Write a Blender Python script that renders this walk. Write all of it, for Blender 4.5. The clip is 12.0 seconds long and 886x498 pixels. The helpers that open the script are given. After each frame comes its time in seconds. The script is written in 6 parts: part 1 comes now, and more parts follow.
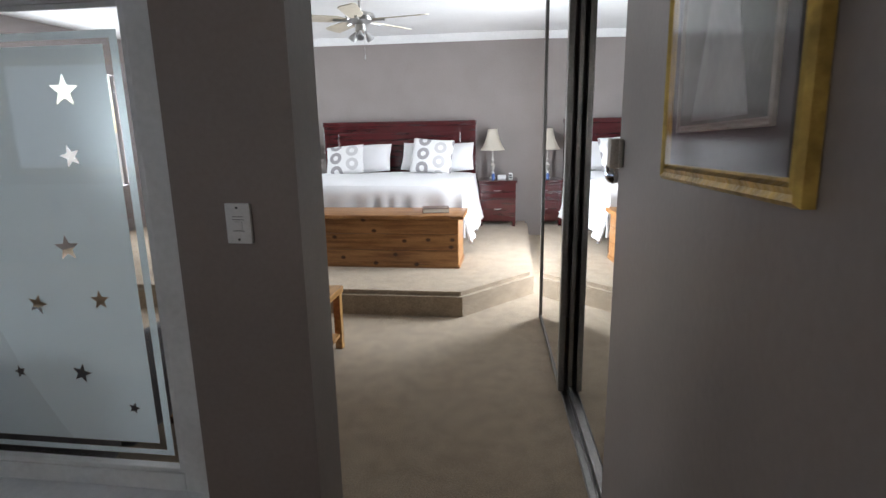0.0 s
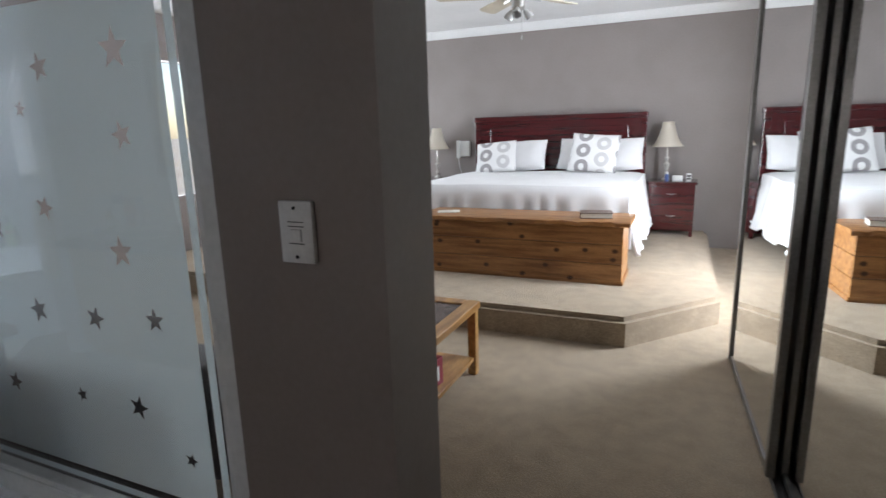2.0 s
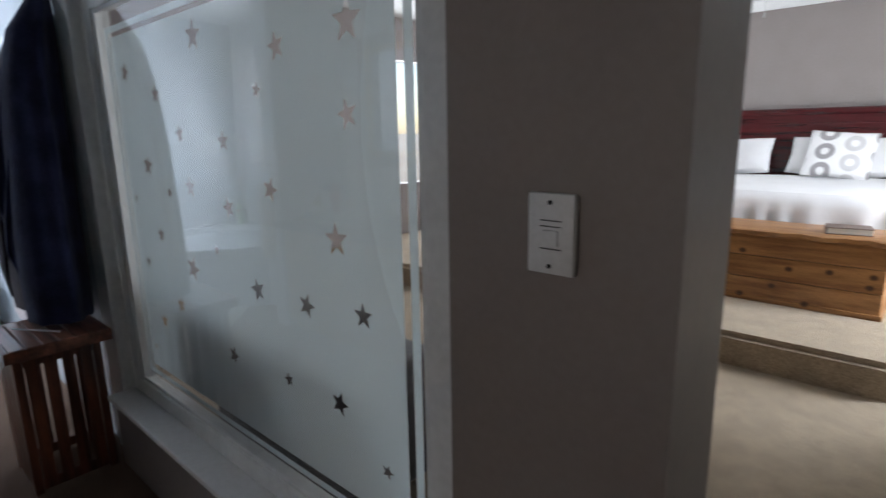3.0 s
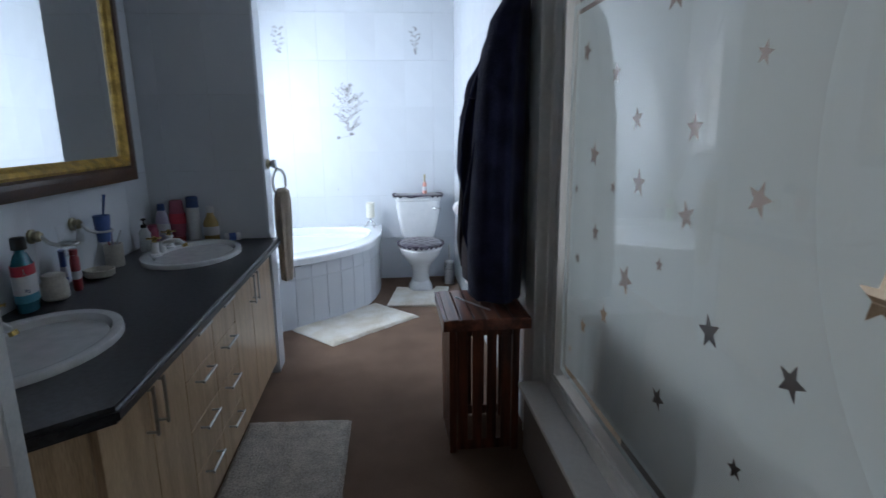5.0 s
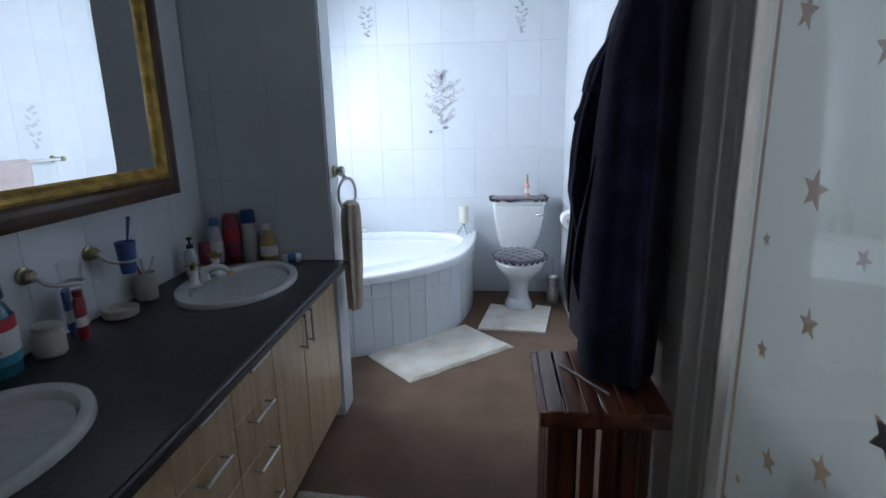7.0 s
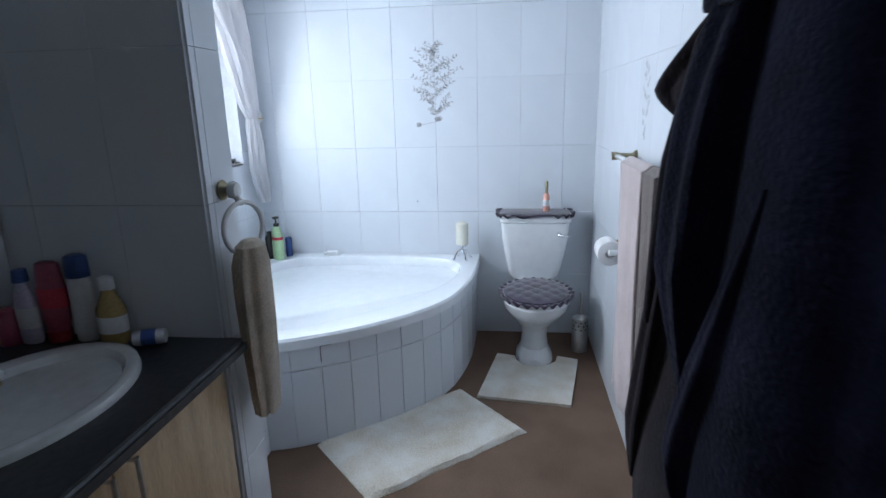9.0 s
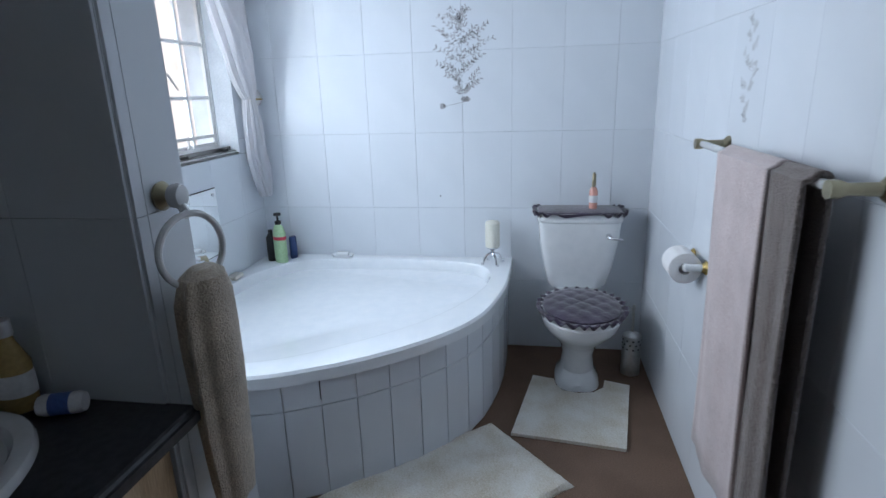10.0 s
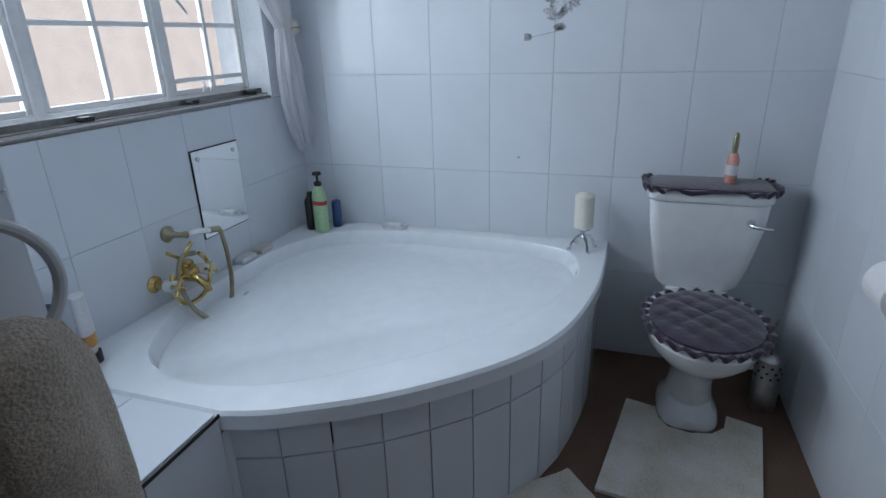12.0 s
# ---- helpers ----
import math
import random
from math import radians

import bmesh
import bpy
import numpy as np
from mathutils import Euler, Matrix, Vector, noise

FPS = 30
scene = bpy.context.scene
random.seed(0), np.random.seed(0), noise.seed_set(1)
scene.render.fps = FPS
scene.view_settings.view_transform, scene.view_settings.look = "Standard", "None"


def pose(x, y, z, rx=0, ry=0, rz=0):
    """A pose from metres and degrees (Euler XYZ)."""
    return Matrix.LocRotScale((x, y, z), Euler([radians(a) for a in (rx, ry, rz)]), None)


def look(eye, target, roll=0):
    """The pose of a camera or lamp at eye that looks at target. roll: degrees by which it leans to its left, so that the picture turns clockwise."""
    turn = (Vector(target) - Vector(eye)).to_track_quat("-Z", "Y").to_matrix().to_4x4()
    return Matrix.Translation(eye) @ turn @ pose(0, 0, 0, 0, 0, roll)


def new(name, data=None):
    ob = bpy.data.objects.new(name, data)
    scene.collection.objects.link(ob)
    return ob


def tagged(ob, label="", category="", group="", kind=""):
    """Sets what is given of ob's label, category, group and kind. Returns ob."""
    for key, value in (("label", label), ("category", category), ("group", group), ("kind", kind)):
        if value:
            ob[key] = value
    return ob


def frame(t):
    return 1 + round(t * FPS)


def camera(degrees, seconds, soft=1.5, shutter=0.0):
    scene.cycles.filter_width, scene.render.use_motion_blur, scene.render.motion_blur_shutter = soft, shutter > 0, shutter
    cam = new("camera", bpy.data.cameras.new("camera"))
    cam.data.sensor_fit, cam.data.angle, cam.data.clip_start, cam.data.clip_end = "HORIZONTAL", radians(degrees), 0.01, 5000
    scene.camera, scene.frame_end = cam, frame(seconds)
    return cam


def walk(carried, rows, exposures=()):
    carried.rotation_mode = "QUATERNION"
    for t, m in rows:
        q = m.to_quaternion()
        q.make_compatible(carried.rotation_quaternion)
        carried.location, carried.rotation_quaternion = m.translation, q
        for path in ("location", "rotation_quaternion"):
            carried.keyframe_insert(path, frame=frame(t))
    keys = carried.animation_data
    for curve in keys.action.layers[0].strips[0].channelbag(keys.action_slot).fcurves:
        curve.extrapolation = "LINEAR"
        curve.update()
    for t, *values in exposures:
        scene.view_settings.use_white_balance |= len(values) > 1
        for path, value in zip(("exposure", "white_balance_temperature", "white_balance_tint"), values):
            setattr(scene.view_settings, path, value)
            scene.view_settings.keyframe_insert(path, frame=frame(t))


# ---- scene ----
cam = camera(77.8, 12.0, soft=1.45, shutter=0.3)
PATH = [
    (0, (0.439, 0.487, 1.509), (0.171, 2.419, 1.068), -1.0),
    (0.5, (0.432, 0.678, 1.494), (0.115, 2.603, 1.054), -1.3),
    (1, (0.455, 0.852, 1.48), (0.042, 2.759, 1.041), -1.5),
    (1.5, (0.406, 0.992, 1.449), (-0.18, 2.855, 1.017), -1.7),
    (2, (0.31, 1.104, 1.427), (-0.484, 2.889, 1.002), -1.6),
    (2.5, (0.195, 1.181, 1.407), (-0.844, 2.838, 0.99), -1.4),
    (3, (0.069, 1.232, 1.395), (-1.245, 2.681, 0.977), -1.0),
    (3.5, (-0.066, 1.307, 1.388), (-1.648, 2.457, 0.97), -1.0),
    (3.7, (-0.114, 1.331, 1.388), (-1.795, 2.333, 0.974), -0.9),
    (5.3, (-0.38, 1.343, 1.387), (-2.328, 1.4, 0.94), -0.7),
    (5.5, (-0.429, 1.35, 1.393), (-2.376, 1.329, 0.938), -0.8),
    (6, (-0.568, 1.373, 1.415), (-2.508, 1.233, 0.946), -0.9),
    (6.5, (-0.738, 1.391, 1.428), (-2.674, 1.22, 0.953), -1.0),
    (7, (-0.981, 1.408, 1.451), (-2.913, 1.225, 0.966), -1.2),
    (7.2, (-1.089, 1.421, 1.465), (-3.017, 1.226, 0.97), -1.3),
    (8.8, (-1.912, 1.476, 1.409), (-3.832, 1.221, 0.913), -1.6),
    (9, (-2.047, 1.458, 1.403), (-3.968, 1.216, 0.9), -1.4),
    (9.5, (-2.281, 1.439, 1.38), (-4.192, 1.161, 0.859), -1.7),
    (10, (-2.517, 1.376, 1.372), (-4.413, 1.055, 0.82), -1.7),
    (10.5, (-2.681, 1.327, 1.365), (-4.557, 0.957, 0.779), -1.7),
    (11, (-2.832, 1.305, 1.343), (-4.682, 0.871, 0.719), -1.7),
    (11.5, (-2.997, 1.296, 1.324), (-4.813, 0.786, 0.66), -1.7),
    (12, (-3.126, 1.296, 1.308), (-4.896, 0.704, 0.589), -1.7),
]
EXPO = [(0.0, 0.60), (1.5, 0.50), (2.5, 0.46), (3.0, 0.52), (3.5, 0.68), (5.3, 0.40), (7.2, 0.26), (9.0, 0.03), (10.0, -0.25), (11.0, -0.57), (12.0, -0.92)]
walk(cam, [(t, look(eye, target, roll)) for t, eye, target, roll in PATH], EXPO)

# ---- world and light ----
SUN_EL, SUN_AZ = radians(48.8), radians(0)
world = bpy.data.worlds.new("world")
scene.world = world
world.use_nodes = True
wn = world.node_tree.nodes
sky = wn.new("ShaderNodeTexSky")
sky.sky_type, sky.sun_disc, sky.sun_elevation, sky.sun_rotation = "NISHITA", False, SUN_EL, SUN_AZ
wn["Background"].inputs[1].default_value = 0.15
world.node_tree.links.new(sky.outputs[0], wn["Background"].inputs[0])


def lamp(name, kind, m, energy, colour, size=1.0, size_y=1.0, angle=0.01):
    data = bpy.data.lights.new(name, kind)
    data.energy, data.color = energy, colour
    if kind == "AREA":
        data.shape, data.size, data.size_y = "RECTANGLE", size, size_y
    else:
        data.angle = angle
    ob = new(name, data)
    ob.matrix_world = m
    return ob


lamp("sun", "SUN", look((0.0, 7.0, 8.0), (0, 0, 0)), 5.0, (1.0, 0.95, 0.88), angle=radians(0.5))
lamp("window_light_bathroom", "AREA", look((-4.20, -0.31, 1.61), (-4.20, 1.2, 1.25)), 50, (0.75, 0.865, 1.0), 1.10, 0.98)
# Fill lamp behind an unseen opening, added to brighten the switch wall.
lamp("corridor_fill_light", "AREA", look((-0.55, -1.08, 1.5), (-0.55, 1.0, 1.5)), 1.5, (0.90, 0.95, 1.0), 0.9, 1.0)
lamp("window_light_bedroom_east", "AREA", look((1.5, 5.66, 1.25), (-1.0, 5.66, 1.25)), 98, (0.85, 0.92, 1.0), 0.75, 1.96)
# Added fill from the unseen west side, lifts the bedroom and frosted glass.
lamp("bedroom_west_fill_light", "AREA", look((-4.80, 6.3, 1.5), (-1.0, 6.3, 1.5)), 55, (0.84, 0.92, 1.0), 1.96, 1.38)

# ---- materials ----


def mat(name, colour, rough=0.5, metal=0.0, var=0.08, scale=8.0, fine=120.0, bump=0.1, coat=0.0, colour2=None, stretch=(1, 1, 1), fine_amount=0.04, spec=0.5, sheen=0.0, coords="Object"):
    m = bpy.data.materials.new(name)
    m.use_nodes = True
    nt = m.node_tree
    nodes, link = nt.nodes, nt.links.new
    b = nodes["Principled BSDF"]
    b.inputs["Roughness"].default_value = rough
    b.inputs["Metallic"].default_value = metal
    b.inputs["Specular IOR Level"].default_value = spec
    b.inputs["Coat Weight"].default_value = coat
    b.inputs["Coat Roughness"].default_value = 0.08
    b.inputs["Sheen Weight"].default_value = sheen
    tc = nodes.new("ShaderNodeTexCoord")
    mp = nodes.new("ShaderNodeMapping")
    mp.inputs["Scale"].default_value = stretch
    link(tc.outputs[coords], mp.inputs[0])
    n1 = nodes.new("ShaderNodeTexNoise")
    n1.inputs["Scale"].default_value = scale
    n1.inputs["Detail"].default_value = 4
    link(mp.outputs[0], n1.inputs["Vector"])
    n2 = nodes.new("ShaderNodeTexNoise")
    n2.inputs["Scale"].default_value = fine
    n2.inputs["Detail"].default_value = 3
    link(mp.outputs[0], n2.inputs["Vector"])
    ramp = nodes.new("ShaderNodeMixRGB")
    c2 = colour2 or tuple(max(0.0, c * (1 - 2.2 * var)) for c in colour)
    ramp.inputs[1].default_value = (*c2, 1)
    ramp.inputs[2].default_value = (*colour, 1)
    st = nodes.new("ShaderNodeMapRange")
    st.inputs[1].default_value, st.inputs[2].default_value = 0.33, 0.62
    link(n1.outputs[0], st.inputs[0])
    link(st.outputs[0], ramp.inputs[0])
    mul = nodes.new("ShaderNodeMixRGB")
    mul.blend_type = "OVERLAY"
    mul.inputs[0].default_value = min(1.0, fine_amount * 8)
    link(ramp.outputs[0], mul.inputs[1])
    link(n2.outputs[0], mul.inputs[2])
    link(mul.outputs[0], b.inputs["Base Color"])
    if bump:
        bp = nodes.new("ShaderNodeBump")
        bp.inputs["Strength"].default_value = bump
        bp.inputs["Distance"].default_value = 0.01
        link(n2.outputs[0], bp.inputs["Height"])
        link(bp.outputs[0], b.inputs["Normal"])
    return m


def wood(name, dark, light, rough=0.4, coat=0.2, axis=0, knots=False, scale=3.0):
    st = [9.0, 9.0, 9.0]
    st[axis] = 0.8
    m = mat(name, light, rough, 0, 0, scale, 40, 0.06, coat, dark, tuple(st), 0.06)
    if knots:
        nt = m.node_tree
        nodes, link = nt.nodes, nt.links.new
        b = nodes["Principled BSDF"]
        src = b.inputs["Base Color"].links[0].from_socket
        v = nodes.new("ShaderNodeTexVoronoi")
        v.inputs["Scale"].default_value = 3.6
        tc = nodes.new("ShaderNodeTexCoord")
        mp = nodes.new("ShaderNodeMapping")
        s2 = [1.3, 1.3, 1.3]
        s2[axis] = 1.0
        mp.inputs["Scale"].default_value = s2
        mp.inputs["Rotation"].default_value = (radians(90), 0, 0)
        v.voronoi_dimensions = "2D"
        link(tc.outputs["Object"], mp.inputs[0])
        link(mp.outputs[0], v.inputs["Vector"])
        mr = nodes.new("ShaderNodeMapRange")
        mr.inputs[1].default_value, mr.inputs[2].default_value = 0.05, 0.11
        link(v.outputs["Distance"], mr.inputs[0])
        mx = nodes.new("ShaderNodeMixRGB")
        mx.inputs[1].default_value = (dark[0] * 0.3, dark[1] * 0.25, dark[2] * 0.25, 1)
        link(mr.outputs[0], mx.inputs[0])
        link(src, mx.inputs[2])
        link(mx.outputs[0], b.inputs["Base Color"])
    return m


def tile_mat(name, colour, rough=0.07):
    m = mat(name, colour, rough, 0, 0.012, 2.0, 9, 0.012, 0.0, fine_amount=0.006, spec=0.2)
    nt = m.node_tree
    nodes, link = nt.nodes, nt.links.new
    b = nodes["Principled BSDF"]
    src = b.inputs["Base Color"].links[0].from_socket
    oi = nodes.new("ShaderNodeObjectInfo")
    mr = nodes.new("ShaderNodeMapRange")
    mr.inputs[3].default_value, mr.inputs[4].default_value = 0.96, 1.0
    link(oi.outputs["Random"], mr.inputs[0])
    mx = nodes.new("ShaderNodeMixRGB")
    mx.blend_type = "MULTIPLY"
    mx.inputs[0].default_value = 1.0
    link(src, mx.inputs[1])
    link(mr.outputs[0], mx.inputs[2])
    link(mx.outputs[0], b.inputs["Base Color"])
    return m


def glass_mat(name, tint=(1, 1, 1), gloss_rough=0.0, ior=1.5):
    m = bpy.data.materials.new(name)
    m.use_nodes = True
    nt = m.node_tree
    nodes, link = nt.nodes, nt.links.new
    nodes.remove(nodes["Principled BSDF"])
    out = nodes["Material Output"]
    tr = nodes.new("ShaderNodeBsdfTransparent")
    tr.inputs[0].default_value = (*tint, 1)
    gl = nodes.new("ShaderNodeBsdfGlossy")
    gl.inputs["Roughness"].default_value = gloss_rough
    lw = nodes.new("ShaderNodeLayerWeight")
    lw.inputs["Blend"].default_value = 0.5
    pw = nodes.new("ShaderNodeMath")
    pw.operation = "POWER"
    pw.inputs[1].default_value = 5.0
    link(lw.outputs["Facing"], pw.inputs[0])
    r0 = ((ior - 1) / (ior + 1)) ** 2
    fr = nodes.new("ShaderNodeMath")
    fr.operation = "MULTIPLY_ADD"
    fr.inputs[1].default_value, fr.inputs[2].default_value = 1 - r0, r0
    link(pw.outputs[0], fr.inputs[0])
    mx = nodes.new("ShaderNodeMixShader")
    link(fr.outputs[0], mx.inputs[0])
    link(tr.outputs[0], mx.inputs[1])
    link(gl.outputs[0], mx.inputs[2])
    link(mx.outputs[0], out.inputs[0])
    return m


def film_mat(name, colour, through_part=0.6, gaps=0.0, blur=0.0):
    m = bpy.data.materials.new(name)
    m.use_nodes = True
    nt = m.node_tree
    nodes, link = nt.nodes, nt.links.new
    nodes.remove(nodes["Principled BSDF"])
    out = nodes["Material Output"]
    df = nodes.new("ShaderNodeBsdfDiffuse")
    tl = nodes.new("ShaderNodeBsdfTranslucent")
    mx = nodes.new("ShaderNodeMixShader")
    tc = nodes.new("ShaderNodeTexCoord")
    ns = nodes.new("ShaderNodeTexNoise")
    ns.inputs["Scale"].default_value = 3
    link(tc.outputs["Object"], ns.inputs["Vector"])
    mc = nodes.new("ShaderNodeMixRGB")
    mc.inputs[1].default_value = (*[c * 0.95 for c in colour], 1)
    mc.inputs[2].default_value = (*colour, 1)
    link(ns.outputs[0], mc.inputs[0])
    link(mc.outputs[0], df.inputs[0])
    link(mc.outputs[0], tl.inputs[0])
    mx.inputs[0].default_value = through_part
    thru = tl.outputs[0]
    if blur:
        rf = nodes.new("ShaderNodeBsdfRefraction")
        rf.inputs["IOR"].default_value, rf.inputs["Roughness"].default_value = 1.3, 0.5
        link(mc.outputs[0], rf.inputs[0])
        m3 = nodes.new("ShaderNodeMixShader")
        m3.inputs[0].default_value = blur
        link(tl.outputs[0], m3.inputs[1])
        link(rf.outputs[0], m3.inputs[2])
        thru = m3.outputs[0]
    link(df.outputs[0], mx.inputs[1])
    link(thru, mx.inputs[2])
    if gaps:
        tr = nodes.new("ShaderNodeBsdfTransparent")
        m2 = nodes.new("ShaderNodeMixShader")
        m2.inputs[0].default_value = gaps
        link(mx.outputs[0], m2.inputs[1])
        link(tr.outputs[0], m2.inputs[2])
        mx = m2
    link(mx.outputs[0], out.inputs[0])
    return m


M = {
    "taupe": mat("taupe_wall_paint", (0.27, 0.235, 0.225), 0.55, var=0.04, scale=2.5, fine=60, bump=0.05, fine_amount=0.012),
    "taupe_dark": mat("taupe_hall_paint", (0.265, 0.222, 0.20), 0.5, var=0.05, scale=2.5, fine=60, bump=0.05, fine_amount=0.012),
    "white_paint": mat("white_paint", (0.78, 0.78, 0.78), 0.5, var=0.03, scale=2, fine=60, bump=0.04),
    "frame_paint": mat("cream_gloss_frame_paint", (0.78, 0.79, 0.78), 0.3, var=0.05, scale=5, fine=40, bump=0.04),
    "grout": mat("tile_grout", (0.70, 0.74, 0.78), 0.8, var=0.05, scale=12),
    "tile": tile_mat("white_glazed_tile", (0.69, 0.73, 0.78)),
    "carpet": mat("beige_carpet", (0.44, 0.345, 0.245), 0.95, var=0.07, scale=9, fine=170, bump=1.0, fine_amount=0.11, spec=0.1, sheen=0.2),
    "bath_carpet": mat("brown_bathroom_carpet", (0.20, 0.13, 0.095), 0.9, var=0.10, scale=4, fine=220, bump=0.5, fine_amount=0.08, spec=0.2),
    "acrylic": mat("white_bath_acrylic", (0.82, 0.86, 0.90), 0.12, var=0.015, scale=3, fine=20, bump=0.0, coat=0.5),
    "ceramic": mat("white_ceramic", (0.80, 0.82, 0.84), 0.08, var=0.015, scale=3, fine=20, bump=0.0, coat=0.4),
    "ceramic_grey": mat("pale_grey_ceramic", (0.62, 0.63, 0.64), 0.15, var=0.02, scale=3, fine=20, bump=0.0, coat=0.4),
    "granite": mat("black_speckled_worktop", (0.030, 0.032, 0.040), 0.36, var=0.3, scale=60, fine=300, bump=0.0, coat=0.05, fine_amount=0.06),
    "maple": wood("pale_maple_veneer", (0.46, 0.32, 0.19), (0.60, 0.44, 0.28), 0.35, 0.2, 2),
    "mahogany": wood("dark_mahogany", (0.040, 0.006, 0.007), (0.072, 0.010, 0.012), 0.22, 0.5, 0),
    "pine": wood("knotty_pine", (0.20, 0.08, 0.022), (0.40, 0.19, 0.065), 0.4, 0.2, 0, True),
    "oak": wood("golden_oak", (0.30, 0.14, 0.035), (0.52, 0.28, 0.09), 0.3, 0.4, 1),
    "merbau": wood("red_brown_slat_wood", (0.06, 0.018, 0.010), (0.20, 0.065, 0.035), 0.3, 0.3, 2),
    "merbau_top": wood("red_brown_lid_wood", (0.07, 0.02, 0.012), (0.26, 0.09, 0.05), 0.3, 0.3, 0),
    "linen": mat("white_bed_linen", (0.82, 0.81, 0.82), 0.85, var=0.02, scale=6, fine=150, bump=0.15, sheen=0.2),
    "towel_brown": mat("taupe_terry_towel", (0.58, 0.49, 0.39), 0.95, var=0.12, scale=14, fine=260, bump=0.6, fine_amount=0.08, spec=0.1, sheen=0.5),
    "towel_grey": mat("pinkish_grey_terry_towel", (0.60, 0.51, 0.51), 0.95, var=0.05, scale=12, fine=240, bump=0.3, fine_amount=0.05, spec=0.1, sheen=0.4),
    "robe": mat("charcoal_fleece", (0.050, 0.042, 0.050), 0.95, var=0.25, scale=10, fine=150, bump=0.3, spec=0.05, sheen=0.12, colour2=(0.034, 0.029, 0.040)),
    "mat_white": mat("off_white_tufted_mat", (0.80, 0.78, 0.73), 0.95, var=0.08, scale=7, fine=150, bump=0.8, fine_amount=0.08, spec=0.1, colour2=(0.66, 0.60, 0.50)),
    "mat_grey": mat("grey_beige_tufted_mat", (0.52, 0.47, 0.42), 0.95, var=0.12, scale=16, fine=120, bump=1.0, fine_amount=0.09, spec=0.1),
    "purple": mat("purple_satin_cover", (0.042, 0.027, 0.058), 0.4, var=0.25, scale=9, fine=60, bump=0.3, sheen=0.3),
    "chrome": mat("chrome", (0.72, 0.73, 0.75), 0.1, 1.0, 0.02, fine=30, bump=0.0),
    "alu": mat("brushed_aluminium_trim", (0.28, 0.27, 0.26), 0.35, 1.0, 0.08, fine=90, bump=0.05),
    "steel": mat("satin_nickel", (0.55, 0.55, 0.54), 0.28, 1.0, 0.05, fine=60, bump=0.02),
    "brass": mat("polished_brass", (0.62, 0.45, 0.17), 0.18, 1.0, 0.08, fine=40, bump=0.02),
    "antique_brass": mat("antique_brass", (0.36, 0.32, 0.22), 0.3, 1.0, 0.08, fine=40, bump=0.02),
    "mirror": mat("silvered_mirror", (0.86, 0.88, 0.88), 0.005, 1.0, 0.0, fine=5, bump=0.0, fine_amount=0.0),
    "gold_frame": mat("gilt_frame_paint", (0.62, 0.40, 0.09), 0.32, 0.45, 0.25, scale=20, fine=90, bump=0.3),
    "dark_frame": mat("dark_brown_frame_wood", (0.085, 0.036, 0.018), 0.3, 0, 0.25, fine=60, coat=0.4),
    "black": mat("black_rubber", (0.015, 0.015, 0.016), 0.5, var=0.1),
    "white_plastic": mat("white_plastic", (0.75, 0.75, 0.74), 0.35, var=0.02, bump=0.02),
    "beige_metal": mat("beige_enamelled_metal", (0.50, 0.45, 0.38), 0.35, 0.1, 0.05, bump=0.02),
    "glass": glass_mat("clear_window_glass"),
    "frost": film_mat("sandblasted_glass_film", (0.84, 0.96, 1.0), 0.60, 0.0, 0.2),
    "sheer": film_mat("sheer_voile", (0.80, 0.80, 0.83), 0.45, 0.4),
    "shade": film_mat("cream_lamp_shade", (0.75, 0.69, 0.60), 0.4),
    "brick": mat("pale_pinkish_render", (0.90, 0.83, 0.81), 0.9, var=0.04, scale=6),
}

# ---- helpers for building ----


def part(name, bm, material, parent=None, label="", smooth=True, kind="", category=""):
    me = bpy.data.meshes.new(name)
    bmesh.ops.recalc_face_normals(bm, faces=bm.faces)
    bm.to_mesh(me)
    bm.free()
    me.materials.append(M[material] if isinstance(material, str) else material)
    ob = new(name, me)
    if smooth:
        me.shade_smooth()
        me.set_sharp_from_angle(angle=radians(35))
    if parent:
        ob.parent = parent
    return tagged(ob, label, category, "", kind)


def thing(name, label, category, group="", at=(0, 0, 0)):
    ob = new(name)
    ob.empty_display_size = 0.1
    ob.location = at
    return tagged(ob, label, category, group)


def box(bm, x0, x1, y0, y1, z0, z1, bevel=0.0, seg=2):
    x0, x1, y0, y1, z0, z1 = min(x0, x1), max(x0, x1), min(y0, y1), max(y0, y1), min(z0, z1), max(z0, z1)
    r = bmesh.ops.create_cube(bm, size=1)
    vs = r["verts"]
    for v in vs:
        v.co = Vector((x0 + (v.co.x + 0.5) * (x1 - x0), y0 + (v.co.y + 0.5) * (y1 - y0), z0 + (v.co.z + 0.5) * (z1 - z0)))
    if bevel:
        es = list({e for v in vs for e in v.link_edges})
        bmesh.ops.bevel(bm, geom=es, offset=bevel, segments=seg, affect="EDGES", profile=0.5)
    return vs


def rings(bm, loops, closed=True, cap=True):
    """Joins loops of points with quads."""
    vv = [[bm.verts.new(p) for p in lp] for lp in loops]
    for a, b in zip(vv, vv[1:]):
        n = len(a)
        for i in range(n if closed else n - 1):
            j = (i + 1) % n
            bm.faces.new((a[i], a[j], b[j], b[i]))
    if cap and closed:
        bm.faces.new(vv[0][::-1])
        bm.faces.new(vv[-1])
    return vv


